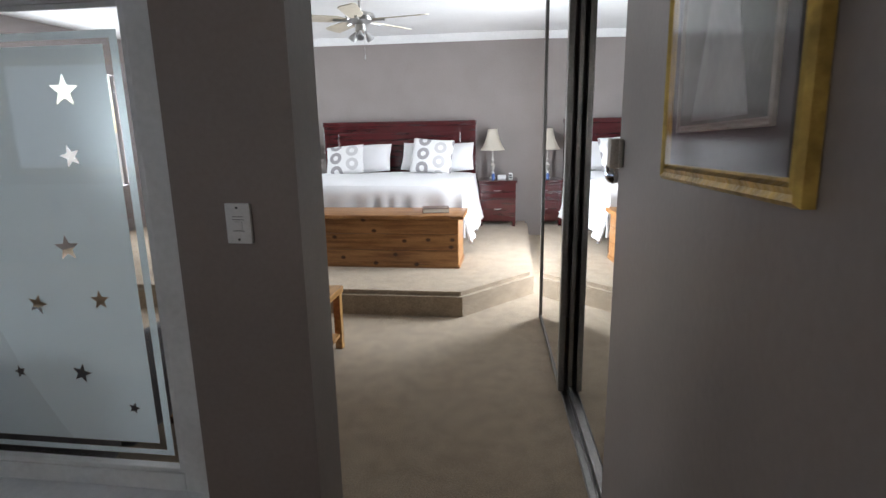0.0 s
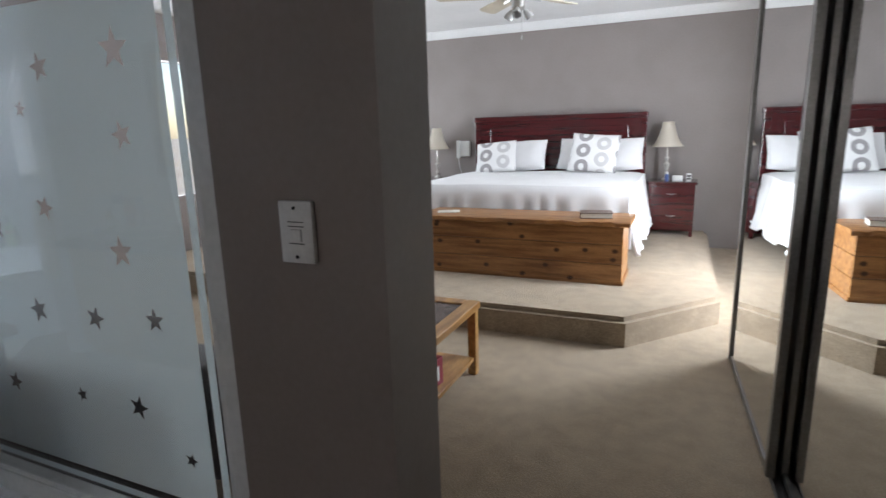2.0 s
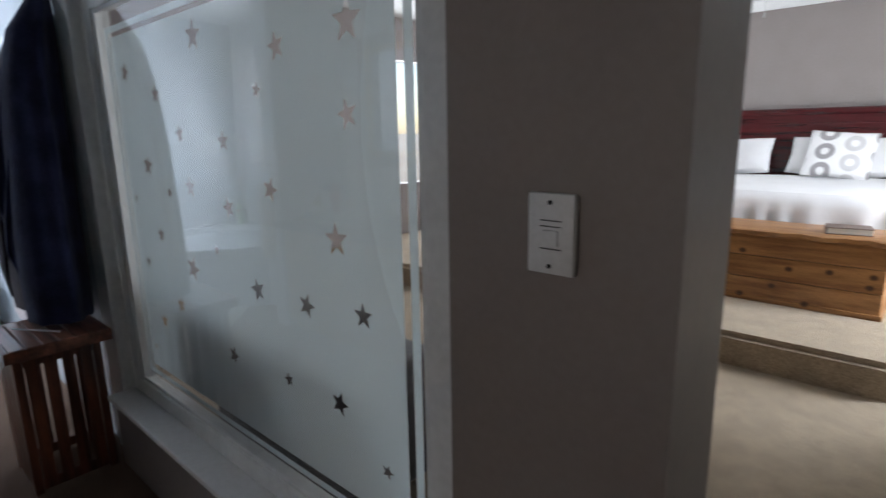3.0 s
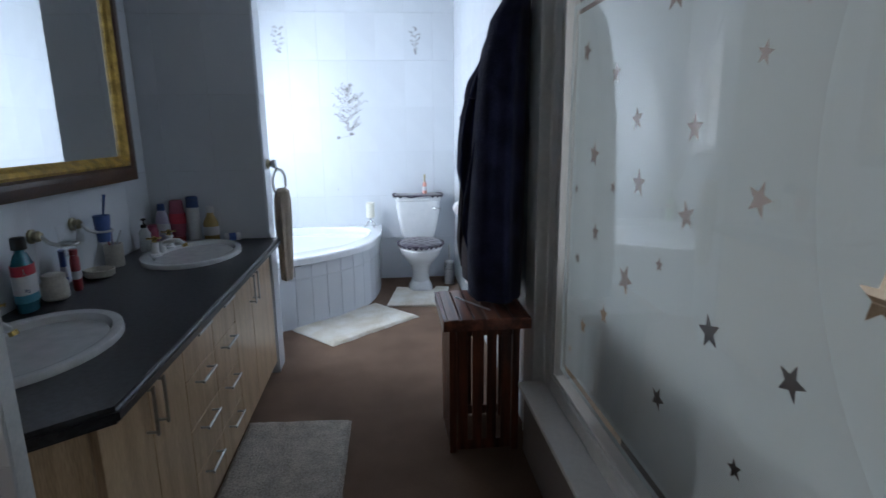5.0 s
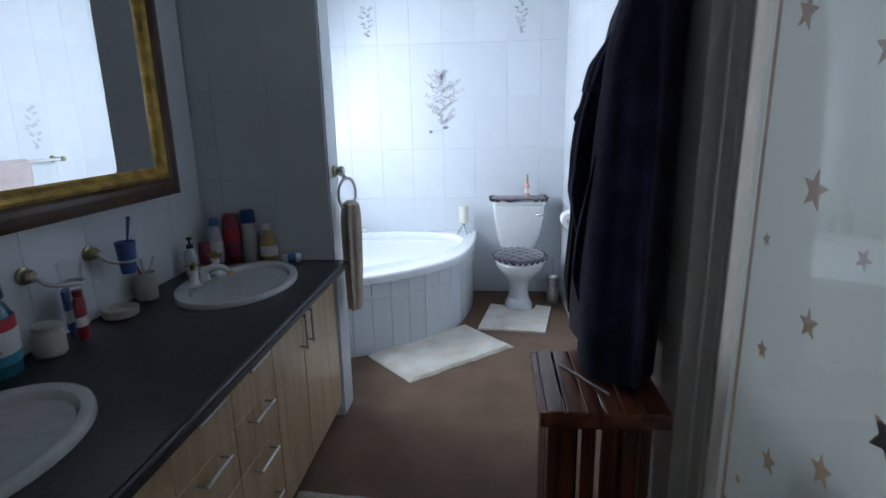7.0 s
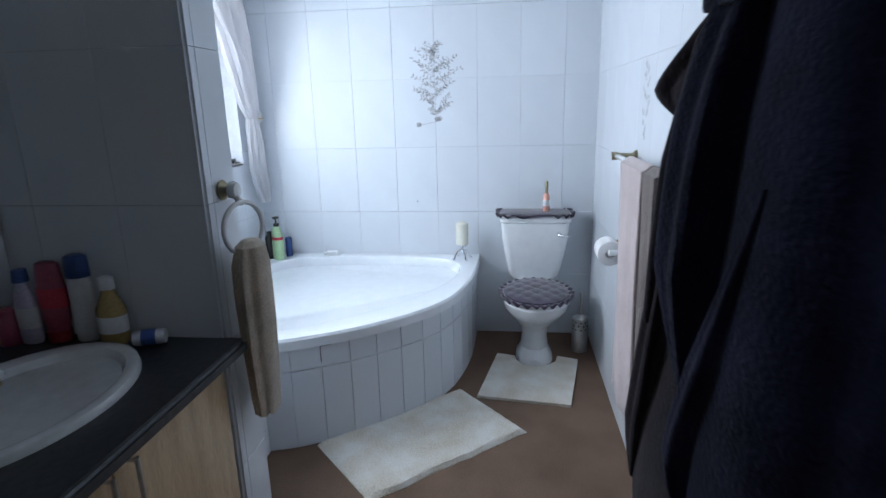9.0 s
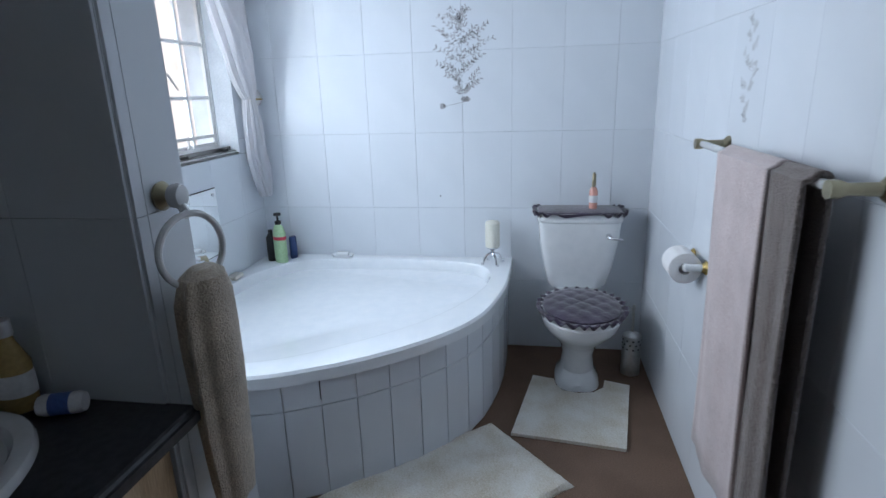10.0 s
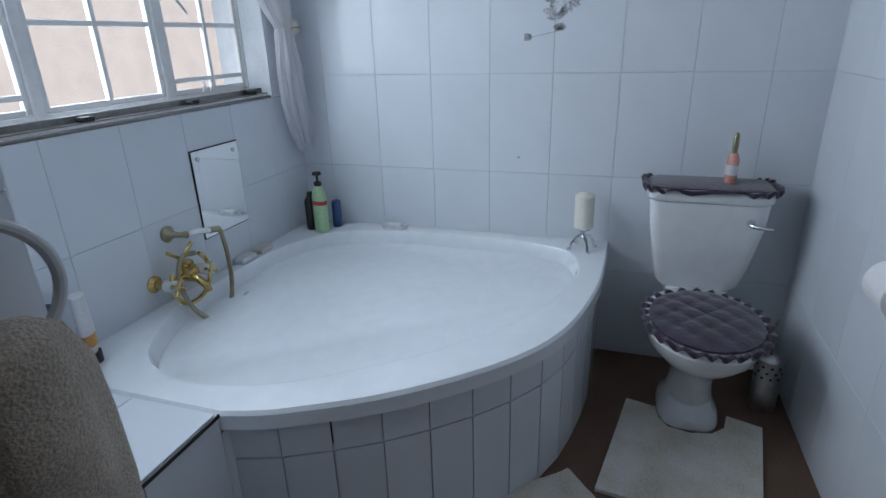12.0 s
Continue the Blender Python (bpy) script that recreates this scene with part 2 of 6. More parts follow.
def lathe(bm, profile, c=(0, 0, 0), seg=24, axis="z", sx=1.0, sy=1.0):
    """profile: (radius, height) from bottom to top."""
    loops = []
    for r, h in profile:
        lp = []
        for i in range(seg):
            a = 2 * math.pi * i / seg
            u, v = max(r, 1e-4) * math.cos(a) * sx, max(r, 1e-4) * math.sin(a) * sy
            p = {"z": (u, v, h), "y": (u, h, v), "x": (h, u, v)}[axis]
            lp.append((p[0] + c[0], p[1] + c[1], p[2] + c[2]))
        loops.append(lp)
    return rings(bm, loops)


def tube(bm, pts, r, seg=10, closed=False):
    pts = [Vector(p) for p in pts]
    loops, n = [], len(pts)
    up = Vector((0, 0, 1))
    last = None
    for i, p in enumerate(pts):
        a = pts[i - 1] if (i or closed) else p
        b = pts[(i + 1) % n] if (i < n - 1 or closed) else p
        d = (b - a).normalized()
        s = last - d * last.dot(d) if last else d.cross(up)
        if s.length < 1e-3:
            s = d.cross(Vector((1, 0, 0)))
        s.normalize()
        last = s
        w = s.cross(d).normalized()
        rr = r[i] if isinstance(r, (list, tuple)) else r
        loops.append([p + rr * (math.cos(2 * math.pi * k / seg) * s + math.sin(2 * math.pi * k / seg) * w) for k in range(seg)])
    if closed:
        loops.append(loops[0])
        rings(bm, loops, cap=False)
        bmesh.ops.remove_doubles(bm, verts=bm.verts, dist=1e-6)
    else:
        rings(bm, loops)


def prism(bm, outline, z0, z1):
    rings(bm, [[(x, y, z0) for x, y in outline], [(x, y, z1) for x, y in outline]])


def curve_points(ctrl, n, closed=False):
    """Catmull-Rom points through ctrl."""
    c = [Vector((*p, 0)) if len(p) == 2 else Vector(p) for p in ctrl]
    out, m = [], len(c)
    spans = m if closed else m - 1
    for i in range(spans):
        p0 = c[(i - 1) % m] if (closed or i > 0) else c[0] * 2 - c[1]
        p1, p2 = c[i], c[(i + 1) % m]
        p3 = c[(i + 2) % m] if (closed or i + 2 < m) else c[-1] * 2 - c[-2]
        for k in range(n):
            t = k / n
            out.append(0.5 * (2 * p1 + (p2 - p0) * t + (2 * p0 - 5 * p1 + 4 * p2 - p3) * t * t + (3 * p1 - p0 - 3 * p2 + p3) * t ** 3))
    if not closed:
        out.append(c[-1])
    return out


def slab(name, x0, x1, y0, y1, z0, z1, material, kind="structure"):
    bm = bmesh.new()
    box(bm, x0, x1, y0, y1, z0, z1)
    return part(name, bm, material, smooth=False, kind=kind)


def slabs(name, boxes, material, kind="structure"):
    bm = bmesh.new()
    for b in boxes:
        box(bm, *b)
    return part(name, bm, material, smooth=False, kind=kind)


# ---- structure ----
END, RIGHT, WIN, VAN = -5.34, 1.95, -0.11, 0.07
BATH_H, BED_H = 2.45, 2.66
floor_bath = slab("floor_bathroom", -5.5, 0.9, -1.1, 2.02, -0.12, 0.0, "bath_carpet")
floor_bed = slab("floor_bedroom", -4.7, 1.45, 2.02, 8.2, -0.12, 0.0, "carpet")
slab("ceiling_bathroom", -5.5, 0.9, -1.1, 2.07, BATH_H, BATH_H + 0.1, "white_paint")
slab("ceiling_bedroom", -4.7, 1.45, 2.07, 8.2, BED_H, BED_H + 0.1, "white_paint")
wall_end = slab("wall_west_bathroom", END - 0.16, END, WIN - 0.2, RIGHT + 0.11, 0, BATH_H, "grout")
wall_window = slabs("wall_south_bathroom", [
    (END, -3.44, WIN - 0.22, WIN, 0, 1.10), (END, -5.14, WIN - 0.22, WIN, 1.10, BATH_H),
    (-5.14, -3.62, WIN - 0.22, WIN, 2.12, BATH_H), (-3.62, -3.44, WIN - 0.22, WIN, 1.10, BATH_H)], "grout")
partition = slab("wall_partition_bathroom", -3.52, -3.37, WIN, 0.675, 0, BATH_H, "grout")
wall_vanity = slab("wall_south_vanity", -3.36, -1.345, VAN - 0.2, VAN, 0, BATH_H, "grout")
stub = slab("wall_stub_vanity", -1.345, -1.306, VAN - 0.2, 0.63, 0, BATH_H, "grout")
wall_right = slab("wall_north_bathroom", END, -2.60, RIGHT, RIGHT + 0.05, 0, BATH_H, "white_paint")
slab("wall_corridor_west", -1.40, -1.306, -1.1, VAN - 0.2, 0, BATH_H, "white_paint")
# The opening in this unseen wall is added to let the corridor fill in.
slabs("wall_corridor_south", [(-1.30, 0.9, -1.1, -0.95, 0, 1.0), (-1.30, 0.9, -1.1, -0.95, 2.0, BATH_H), (-1.30, -1.0, -1.1, -0.95, 1.0, 2.0), (-0.1, 0.9, -1.1, -0.95, 1.0, 2.0)], "white_paint")
slab("wall_corridor_east", 0.70, 0.82, -0.95, 1.985, 0, BATH_H, "taupe_dark")
slab("wall_switch", -0.51, -0.143, 1.885, 2.075, 0, BED_H, "taupe_dark")
slab("wall_door_head", -0.143, 0.699, 1.90, 2.07, 2.08, BED_H, "taupe_dark")
slab("wall_south_bedroom", -4.7, -2.60, 2.0, 2.12, 0, BED_H, "taupe")
slab("wall_post_screen", -2.60, -2.4615, 1.928, 2.075, 0, BED_H, "frame_paint")
slab("wall_under_screen", -2.437, -0.51, 1.89, 2.075, 0, 0.30, "taupe")
slab("wall_over_screen", -2.437, -0.51, 1.89, 2.075, 1.96, BED_H, "taupe")
slab("wall_north_bedroom", -4.7, 1.45, 8.05, 8.2, 0, BED_H, "taupe")
# Opening at y 5.3 to 7.3 is out of view, added for the west fill.
slabs("wall_west_bedroom", [(-4.85, -4.7, 2.05, 8.2, 0, 0.8), (-4.85, -4.7, 2.05, 8.2, 2.2, BED_H), (-4.85, -4.7, 2.05, 5.3, 0.8, 2.2), (-4.85, -4.7, 7.3, 8.2, 0.8, 2.2)], "taupe")
slabs("wall_east_bedroom", [(1.4, 1.52, 1.9, 8.2, 0, 0.25), (1.4, 1.52, 1.9, 8.2, 2.25, BED_H), (1.4, 1.52, 1.9, 5.27, 0.25, 2.25), (1.4, 1.52, 6.05, 8.2, 0.25, 2.25)], "taupe")

# raised platform under the bed, with a chamfered corner
bm = bmesh.new()
outline = [(-4.7, 8.05), (-4.7, 4.65), (0.01, 4.65), (0.59, 5.33), (0.57, 8.05)]
prism(bm, outline, 0, 0.2)
bmesh.ops.bevel(bm, geom=[e for e in bm.edges if all(v.co.z > 0.1 for v in e.verts)], offset=0.035, segments=4, affect="EDGES")
part("floor_platform", bm, "carpet", kind="structure")

# cornice of the bedroom
bm = bmesh.new()
for a, b in (((-4.7, 8.05), (1.4, 8.05)), ):
    prof = [(0, 0), (-0.02, 0.0), (-0.05, 0.03), (-0.085, 0.075), (-0.09, 0.09), (0, 0.09)]
    rings(bm, [[(a[0], a[1] + p, BED_H - 0.09 + q) for p, q in prof], [(b[0], b[1] + p, BED_H - 0.09 + q) for p, q in prof]])
part("cornice_trim", bm, "white_paint", kind="structure", smooth=False)

from mathutils.geometry import delaunay_2d_cdt

# ---- glass screen between bathroom and bedroom ----


def star(cx, cz, r, turn=0.0):
    return [(cx + (r if k % 2 == 0 else r * 0.42) * math.sin(turn + math.pi * k / 5), cz + (r if k % 2 == 0 else r * 0.42) * math.cos(turn + math.pi * k / 5)) for k in range(10)]


GX0, GX1, GZ0, GZ1 = -2.355, -0.652, 0.385, 1.86
STARS = [(-2.162, 1.622, 0.040), (-2.056, 1.295, 0.045), (-1.916, 1.533, 0.034), (-1.727, 1.234, 0.040), (-1.481, 1.185, 0.036), (-2.014, 1.046, 0.034),
         (-1.773, 0.955, 0.048), (-1.910, 0.801, 0.036), (-2.084, 0.70, 0.034), (-1.353, 0.958, 0.040), (-1.111, 0.960, 0.036), (-1.541, 0.706, 0.034),
         (-1.477, 1.379, 0.034), (-1.598, 1.682, 0.050), (-0.904, 1.435, 0.036), (-1.243, 1.253, 0.036), (-0.969, 1.150, 0.044), (-0.993, 0.722, 0.036),
         (-1.165, 1.604, 0.038), (-1.271, 1.508, 0.024), (-0.883, 0.980, 0.034), (-1.225, 0.718, 0.024), (-1.585, 1.045, 0.020), (-1.786, 0.519, 0.020),
         (-2.209, 1.166, 0.020), (-1.760, 1.401, 0.034), (-1.893, 1.205, 0.022), (-2.169, 0.924, 0.026), (-0.891, 1.626, 0.050), (-0.820, 0.604, 0.022), (-1.297, 0.470, 0.0), (-2.205, 0.566, 0.018)]
STARS = [q for q in STARS if q[2] > 0.01 and q[1] > 0.52]
screen = thing("glass_screen", "white-painted fixed window with sandblasted glass patterned with stars", "window")
bm = bmesh.new()
for b in ((-2.434, GX0, 1.975, 2.04, 0.302, 1.958), (GX1, -0.513, 1.975, 2.04, 0.302, 1.958), (GX0, GX1, 1.975, 2.04, 0.302, GZ0), (GX0, GX1, 1.975, 2.04, GZ1, 1.958)):
    box(bm, *b, bevel=0.006)
part("window_frame", bm, "frame_paint", screen, smooth=False)
bm = bmesh.new()
for b in ((GX0 - 0.0, GX0 + 0.018, 1.982, 1.992, GZ0, GZ1), (GX1 - 0.018, GX1, 1.982, 1.992, GZ0, GZ1), (GX0 + 0.018, GX1 - 0.018, 1.982, 1.992, GZ0, GZ0 + 0.016), (GX0 + 0.018, GX1 - 0.018, 1.982, 1.992, GZ1 - 0.016, GZ1)):
    box(bm, *b, bevel=0.003)
part("glazing_bead", bm, "frame_paint", screen, smooth=False)
bm = bmesh.new()
box(bm, GX0 + 0.001, GX1 - 0.001, 1.996, 2.001, GZ0 + 0.001, GZ1 - 0.001)
pane = part("pane", bm, "glass", screen, "clear glass sheet", smooth=False)
pane.visible_shadow = False


def inside(p, poly):
    odd = False
    for (x0, y0), (x1, y1) in zip(poly, poly[1:] + poly[:1]):
        if (y0 > p[1]) != (y1 > p[1]) and p[0] < (x1 - x0) * (p[1] - y0) / (y1 - y0) + x0:
            odd = not odd
    return odd


def film(name, outline, holes, y=2.003):
    pts, edges = [], []
    for lp in [outline, *holes]:
        k = len(pts)
        pts += [Vector(p) for p in lp]
        edges += [(k + i, k + (i + 1) % len(lp)) for i in range(len(lp))]
    vs, _, faces, *_ = delaunay_2d_cdt(pts, edges, [], 0, 1e-5)
    b = bmesh.new()
    bv = [b.verts.new((v.x, y, v.y)) for v in vs]
    for f in faces:
        c = sum((vs[i] for i in f), Vector((0, 0))) / len(f)
        if not any(inside(c, h) for h in holes):
            b.faces.new([bv[i] for i in f])
    me_ob = part(name, b, "frost", screen, "pale blue-grey sandblasted film with clear stars", smooth=False)
    return me_ob


def rect(x0, x1, z0, z1):
    return [(x0, z0), (x1, z0), (x1, z1), (x0, z1)]


film("frosting", rect(-2.262, -0.745, 0.478, 1.752), [star(x, z, r, 0.3 * math.sin(9 * x + 5 * z)) for x, z, r in STARS])
film("frosting_border", rect(-2.309, -0.697, 0.435, 1.79), [rect(-2.285, -0.722, 0.455, 1.768)])
bm = bmesh.new()
box(bm, -2.437, -0.512, 1.862, 1.974, 0.302, 0.325, bevel=0.004)
tagged(part("window_sill", bm, "white_paint", smooth=False), "painted wooden ledge under the starred glass", "ledge", kind="structure")
bm = bmesh.new()
box(bm, -2.461, -2.4375, 1.924, 1.9745, 0.303, 1.958, bevel=0.005)
box(bm, -2.461, -2.4375, 1.924, 2.07, 0.0, 0.3)
box(bm, -2.461, -2.4375, 1.924, 2.07, 1.96, 2.6)
box(bm, -2.437, -0.512, 1.865, 1.889, 2.0, 2.06, bevel=0.004)
part("trim_screen", bm, "frame_paint", smooth=False, kind="structure")

# ---- doorway ----
bm = bmesh.new()
for (x, z), (hw, hh) in (((-0.315, 1.256), (0.036, 0.056)),):
    box(bm, x - hw, x + hw, 1.872, 1.884, z - hh, z + hh, bevel=0.003)
sw = thing("light_switch", "white plastic light switch plate on the taupe wall beside the doorway", "light switch")
part("plate", bm, "white_plastic", sw)
bm = bmesh.new()
box(bm, -0.326, -0.302, 1.867, 1.873, 1.240, 1.262, bevel=0.0015)
part("rocker", bm, "white_plastic", sw)
for z in (1.236, 1.267, 1.275):
    bm = bmesh.new()
    box(bm, -0.330, -0.298, 1.8702, 1.8722, z - 0.0006, z + 0.0006)
    part("groove", bm, "black", sw, smooth=False)
for z in (1.212, 1.300):
    bm = bmesh.new()
    lathe(bm, [(0.0032, 0), (0.0032, 0.002), (0.001, 0.003)], (-0.315, 1.872, z), 10, "y")
    bmesh.ops.translate(bm, verts=bm.verts, vec=(0, -0.003, 0))
    part("screw", bm, "black", sw)

lock = thing("door_keep", "beige metal lock case with chrome knob on a taupe wall", "door lock")
bm = bmesh.new()
box(bm, 0.566, 0.5975, 1.824, 1.862, 1.372, 1.446, bevel=0.003)
part("case", bm, "beige_metal", lock)
bm = bmesh.new()
box(bm, 0.587, 0.5975, 1.810, 1.823, 1.374, 1.444, bevel=0.002)
part("strike_bar", bm, "beige_metal", lock)
bm = bmesh.new()
lathe(bm, [(0.008, 0), (0.008, 0.02), (0.02, 0.028), (0.024, 0.04), (0.018, 0.052), (0.004, 0.056)], (0.597, 1.895, 1.345), 20, "y")
tube(bm, [(0.597, 1.93, 1.345), (0.580, 1.925, 1.35), (0.575, 1.915, 1.372)], 0.004)
part("knob", bm, "chrome", lock)
lock.location = (0.102, 0.115, 0.022)

pic = thing("framed_picture", "gilt-framed picture with dark mount hanging on the taupe wall", "picture")
PY0, PY1, PZ0, PZ1, PX = 1.005, 1.485, 1.412, 2.00, 0.699


def picture_frame(x, y0, y1, z0, z1, w, d, material, name, parent):
    """A moulded frame on a wall that faces -x."""
    b = bmesh.new()
    prof = [(0, 0), (0, d * 0.7), (w * 0.2, d), (w * 0.45, d * 0.75), (w * 0.7, d * 0.9), (w * 0.85, d * 0.5), (w, d * 0.45), (w, 0)]
    loops = []
    for yy, zz, sy, sz in ((y0, z0, 1, 1), (y1, z0, -1, 1), (y1, z1, -1, -1), (y0, z1, 1, -1)):
        loops.append([(x - q, yy + sy * p, zz + sz * p) for p, q in prof])
    loops.append(loops[0])
    rings(b, loops, cap=False)
    bmesh.ops.remove_doubles(b, verts=b.verts, dist=1e-6)
    return part(name, b, material, parent, smooth=False)


picture_frame(PX, PY0, PY1, PZ0, PZ1, 0.026, 0.018, "gold_frame", "frame", pic)
M["mount"] = mat("dark_grey_mount", (0.075, 0.06, 0.055), 0.6, var=0.1)
M["art"] = mat("pale_figure_print", (0.24, 0.27, 0.24), 0.5, var=0.3, scale=6)
M["art_light"] = mat("pale_gown_print", (0.50, 0.52, 0.49), 0.5, var=0.15, scale=9)
bm = bmesh.new()
box(bm, PX - 0.008, PX, PY0 + 0.022, PY1 - 0.022, PZ0 + 0.022, PZ1 - 0.022)
part("mount", bm, "mount", pic, smooth=False)
picture_frame(PX - 0.008, PY0 + 0.075, PY1 - 0.07, PZ0 + 0.075, PZ1 - 0.08, 0.010, 0.006, "beige_metal", "inner_frame", pic)
bm = bmesh.new()
box(bm, PX - 0.010, PX - 0.0085, PY0 + 0.083, PY1 - 0.078, PZ0 + 0.083, PZ1 - 0.088)
part("print", bm, "art", pic, smooth=False)
bm = bmesh.new()
yc = (PY0 + PY1) / 2
rings(bm, [[(PX - 0.0105, yc - w, z), (PX - 0.0105, yc + w, z), (PX - 0.0115, yc + w, z), (PX - 0.0115, yc - w, z)] for w, z in ((0.10, PZ0 + 0.09), (0.06, PZ0 + 0.2), (0.03, PZ0 + 0.30), (0.016, PZ0 + 0.37), (0.026, PZ0 + 0.42))])
part("figure_shape", bm, "art_light", pic, smooth=False)
bm = bmesh.new()
box(bm, PX - 0.0165, PX - 0.0155, PY0 + 0.026, PY1 - 0.026, PZ0 + 0.026, PZ1 - 0.026)
M["picture_glass"] = glass_mat("non_reflecting_glass", gloss_rough=0.1, ior=1.12)
part("glazing", bm, "picture_glass", pic, smooth=False)
pic.matrix_world = Matrix.Translation((0, PY1, PZ0)) @ Matrix.Rotation(radians(-2.2), 4, "X") @ Matrix.Translation((0, -PY1, -PZ0))

# ---- wardrobe with mirror doors ----
slabs("wall_wardrobe", [(0.87, 1.395, 2.1, 4.68, 0, BED_H), (0.821, 0.90, 1.9, 2.12, 0, BED_H), (0.65, 1.395, 4.70, 4.74, 0, BED_H)], "taupe")
WARDROBE_TURN = Matrix.Translation((0.70, 3.45, 0)) @ Matrix.Rotation(radians(3.0), 4, "Z") @ Matrix.Translation((-0.70, -3.45, 0))
for k, (x, y0, y1) in enumerate(((0.745, 2.13, 3.48), (0.690, 3.43, 4.68))):
    door = thing("mirror_door", "sliding mirror wardrobe door in a brushed aluminium frame" + (", the rear one" if k else ", the front one"), "wardrobe door", "sliding mirror doors")
    bm = bmesh.new()
    box(bm, x, x + 0.006, y0 + 0.02, y1 - 0.02, 0.04, 2.38)
    part("mirror", bm, "mirror", door, smooth=False)
    for n_, b in (("stile", (x - 0.012, x + 0.02, y0, y0 + 0.045, 0.012, 2.4)), ("stile", (x - 0.012, x + 0.02, y1 - 0.045, y1, 0.012, 2.4)),
                  ("bottom_rail", (x - 0.008, x + 0.02, y0 + 0.046, y1 - 0.046, 0.012, 0.045)), ("top_rail", (x - 0.008, x + 0.02, y0 + 0.046, y1 - 0.046, 2.36, 2.4))):
        bm = bmesh.new()
        box(bm, *b, bevel=0.003)
        part(n_, bm, "alu", door, smooth=False)
    door.matrix_world = WARDROBE_TURN
bm = bmesh.new()
box(bm, 0.695, 0.795, 2.14, 4.68, 0, 0.010, bevel=0.002)
for x in (0.698, 0.728, 0.785):
    box(bm, x, x + 0.004, 2.14, 4.68, 0.0105, 0.018)
box(bm, 0.665, 0.795, 2.14, 4.68, 2.405, 2.46)
part("sliding_track", bm, "alu", kind="structure", smooth=False).matrix_world = WARDROBE_TURN
slab("wall_above_wardrobe", 0.60, 0.869, 2.12, 4.66, 2.465, BED_H, "taupe")

# ---- bedroom furniture ----
P = 0.2


def panel_front(parent, name, x0, x1, z0, z1, y, material, knob=None):
    """A raised-panel front facing -y, its face at y."""
    b = bmesh.new()
    box(b, x0, x1, y, y + 0.02, z0, z1, bevel=0.003)
    box(b, x0 + 0.03, x1 - 0.03, y - 0.006, y + 0.001, z0 + 0.03, z1 - 0.03, bevel=0.005)
    ob = part(name, b, material, parent, smooth=False)
    if knob:
        b = bmesh.new()
        xm, zm = (x0 + x1) / 2, (z0 + z1) / 2
        tube(b, [(xm - 0.05, y - 0.006, zm), (xm - 0.035, y - 0.022, zm - 0.002), (xm, y - 0.028, zm - 0.006), (xm + 0.035, y - 0.022, zm - 0.002), (xm + 0.05, y - 0.006, zm)], [0.002, 0.004, 0.006, 0.004, 0.002], 8)
        part("handle", b, "steel", ob, "satin metal bow handle")
    return ob


def nightstand(x0, x1):
    t = thing("nightstand", "dark mahogany two-drawer nightstand on the carpeted platform", "nightstand", "nightstands beside the bed")
    y0, y1, z1 = 7.60, 8.0, 0.80
    b = bmesh.new()
    box(b, x0 + 0.03, x1 - 0.03, y0 + 0.02, y1, P + 0.07, z1 - 0.03, bevel=0.004)
    part("body", b, "mahogany", t, smooth=False)
    b = bmesh.new()
    box(b, x0 - 0.01, x1 + 0.01, y0 - 0.02, y1 + 0.01, z1 - 0.03, z1, bevel=0.008)
    part("top", b, "mahogany", t, smooth=False)
    for x in (x0 + 0.01, x1 - 0.05):
        b = bmesh.new()
        box(b, x, x + 0.04, y0 + 0.005, y0 + 0.05, P, z1 - 0.031, bevel=0.004)
        part("post", b, "mahogany", t, smooth=False)
    b = bmesh.new()
    box(b, x0 + 0.03, x1 - 0.03, y1 - 0.05, y1 - 0.001, P, P + 0.07)
    part("back_foot", b, "mahogany", t, smooth=False)
    panel_front(t, "drawer", x0 + 0.055, x1 - 0.055, z1 - 0.21, z1 - 0.045, y0 + 0.005, "mahogany", True)
    panel_front(t, "drawer", x0 + 0.055, x1 - 0.055, P + 0.09, z1 - 0.225, y0 + 0.005, "mahogany", True)
    return t


nightstand(-0.07, 0.42)
nightstand(-2.92, -2.40)

bed = thing("bed", "made-up king-size bed with a dark mahogany panelled headboard", "bed")
BX0, BX1 = -2.22, -0.13
bm = bmesh.new()
box(bm, BX0 + 0.07, BX1 - 0.07, 7.945, 7.985, P + 0.3, 1.50, bevel=0.004)
box(bm, BX0 + 0.20, BX1 - 0.20, 7.930, 7.944, 0.95, 1.42, bevel=0.01)
hb = part("headboard", bm, "mahogany", bed, smooth=False)
bm = bmesh.new()
box(bm, BX0 - 0.01, BX1 + 0.01, 7.91, 8.02, 1.50, 1.565, bevel=0.012)
part("cap_rail", bm, "mahogany", hb, smooth=False)
for x in (BX0, BX1 - 0.07):
    bm = bmesh.new()
    box(bm, x, x + 0.07, 7.93, 8.0, P, 1.499, bevel=0.006)
    part("headboard_post", bm, "mahogany", hb, smooth=False)
for x in (BX0 + 0.06, BX1 - 0.10):
    bm = bmesh.new()
    box(bm, x, x + 0.085, 5.99, 6.075, P, 0.62, bevel=0.006)
    part("leg", bm, "mahogany", bed, smooth=False)
for x in (BX0 + 0.08, BX1 - 0.08):
    bm = bmesh.new()
    box(bm, x - 0.015, x + 0.015, 6.076, 7.929, 0.38, 0.58, bevel=0.004)
    part("side_rail", bm, "mahogany", bed, smooth=False)
bm = bmesh.new()
box(bm, BX0 + 0.10, BX1 - 0.10, 6.0, 6.05, 0.38, 0.58, bevel=0.004)
part("foot_rail", bm, "mahogany", bed, smooth=False)
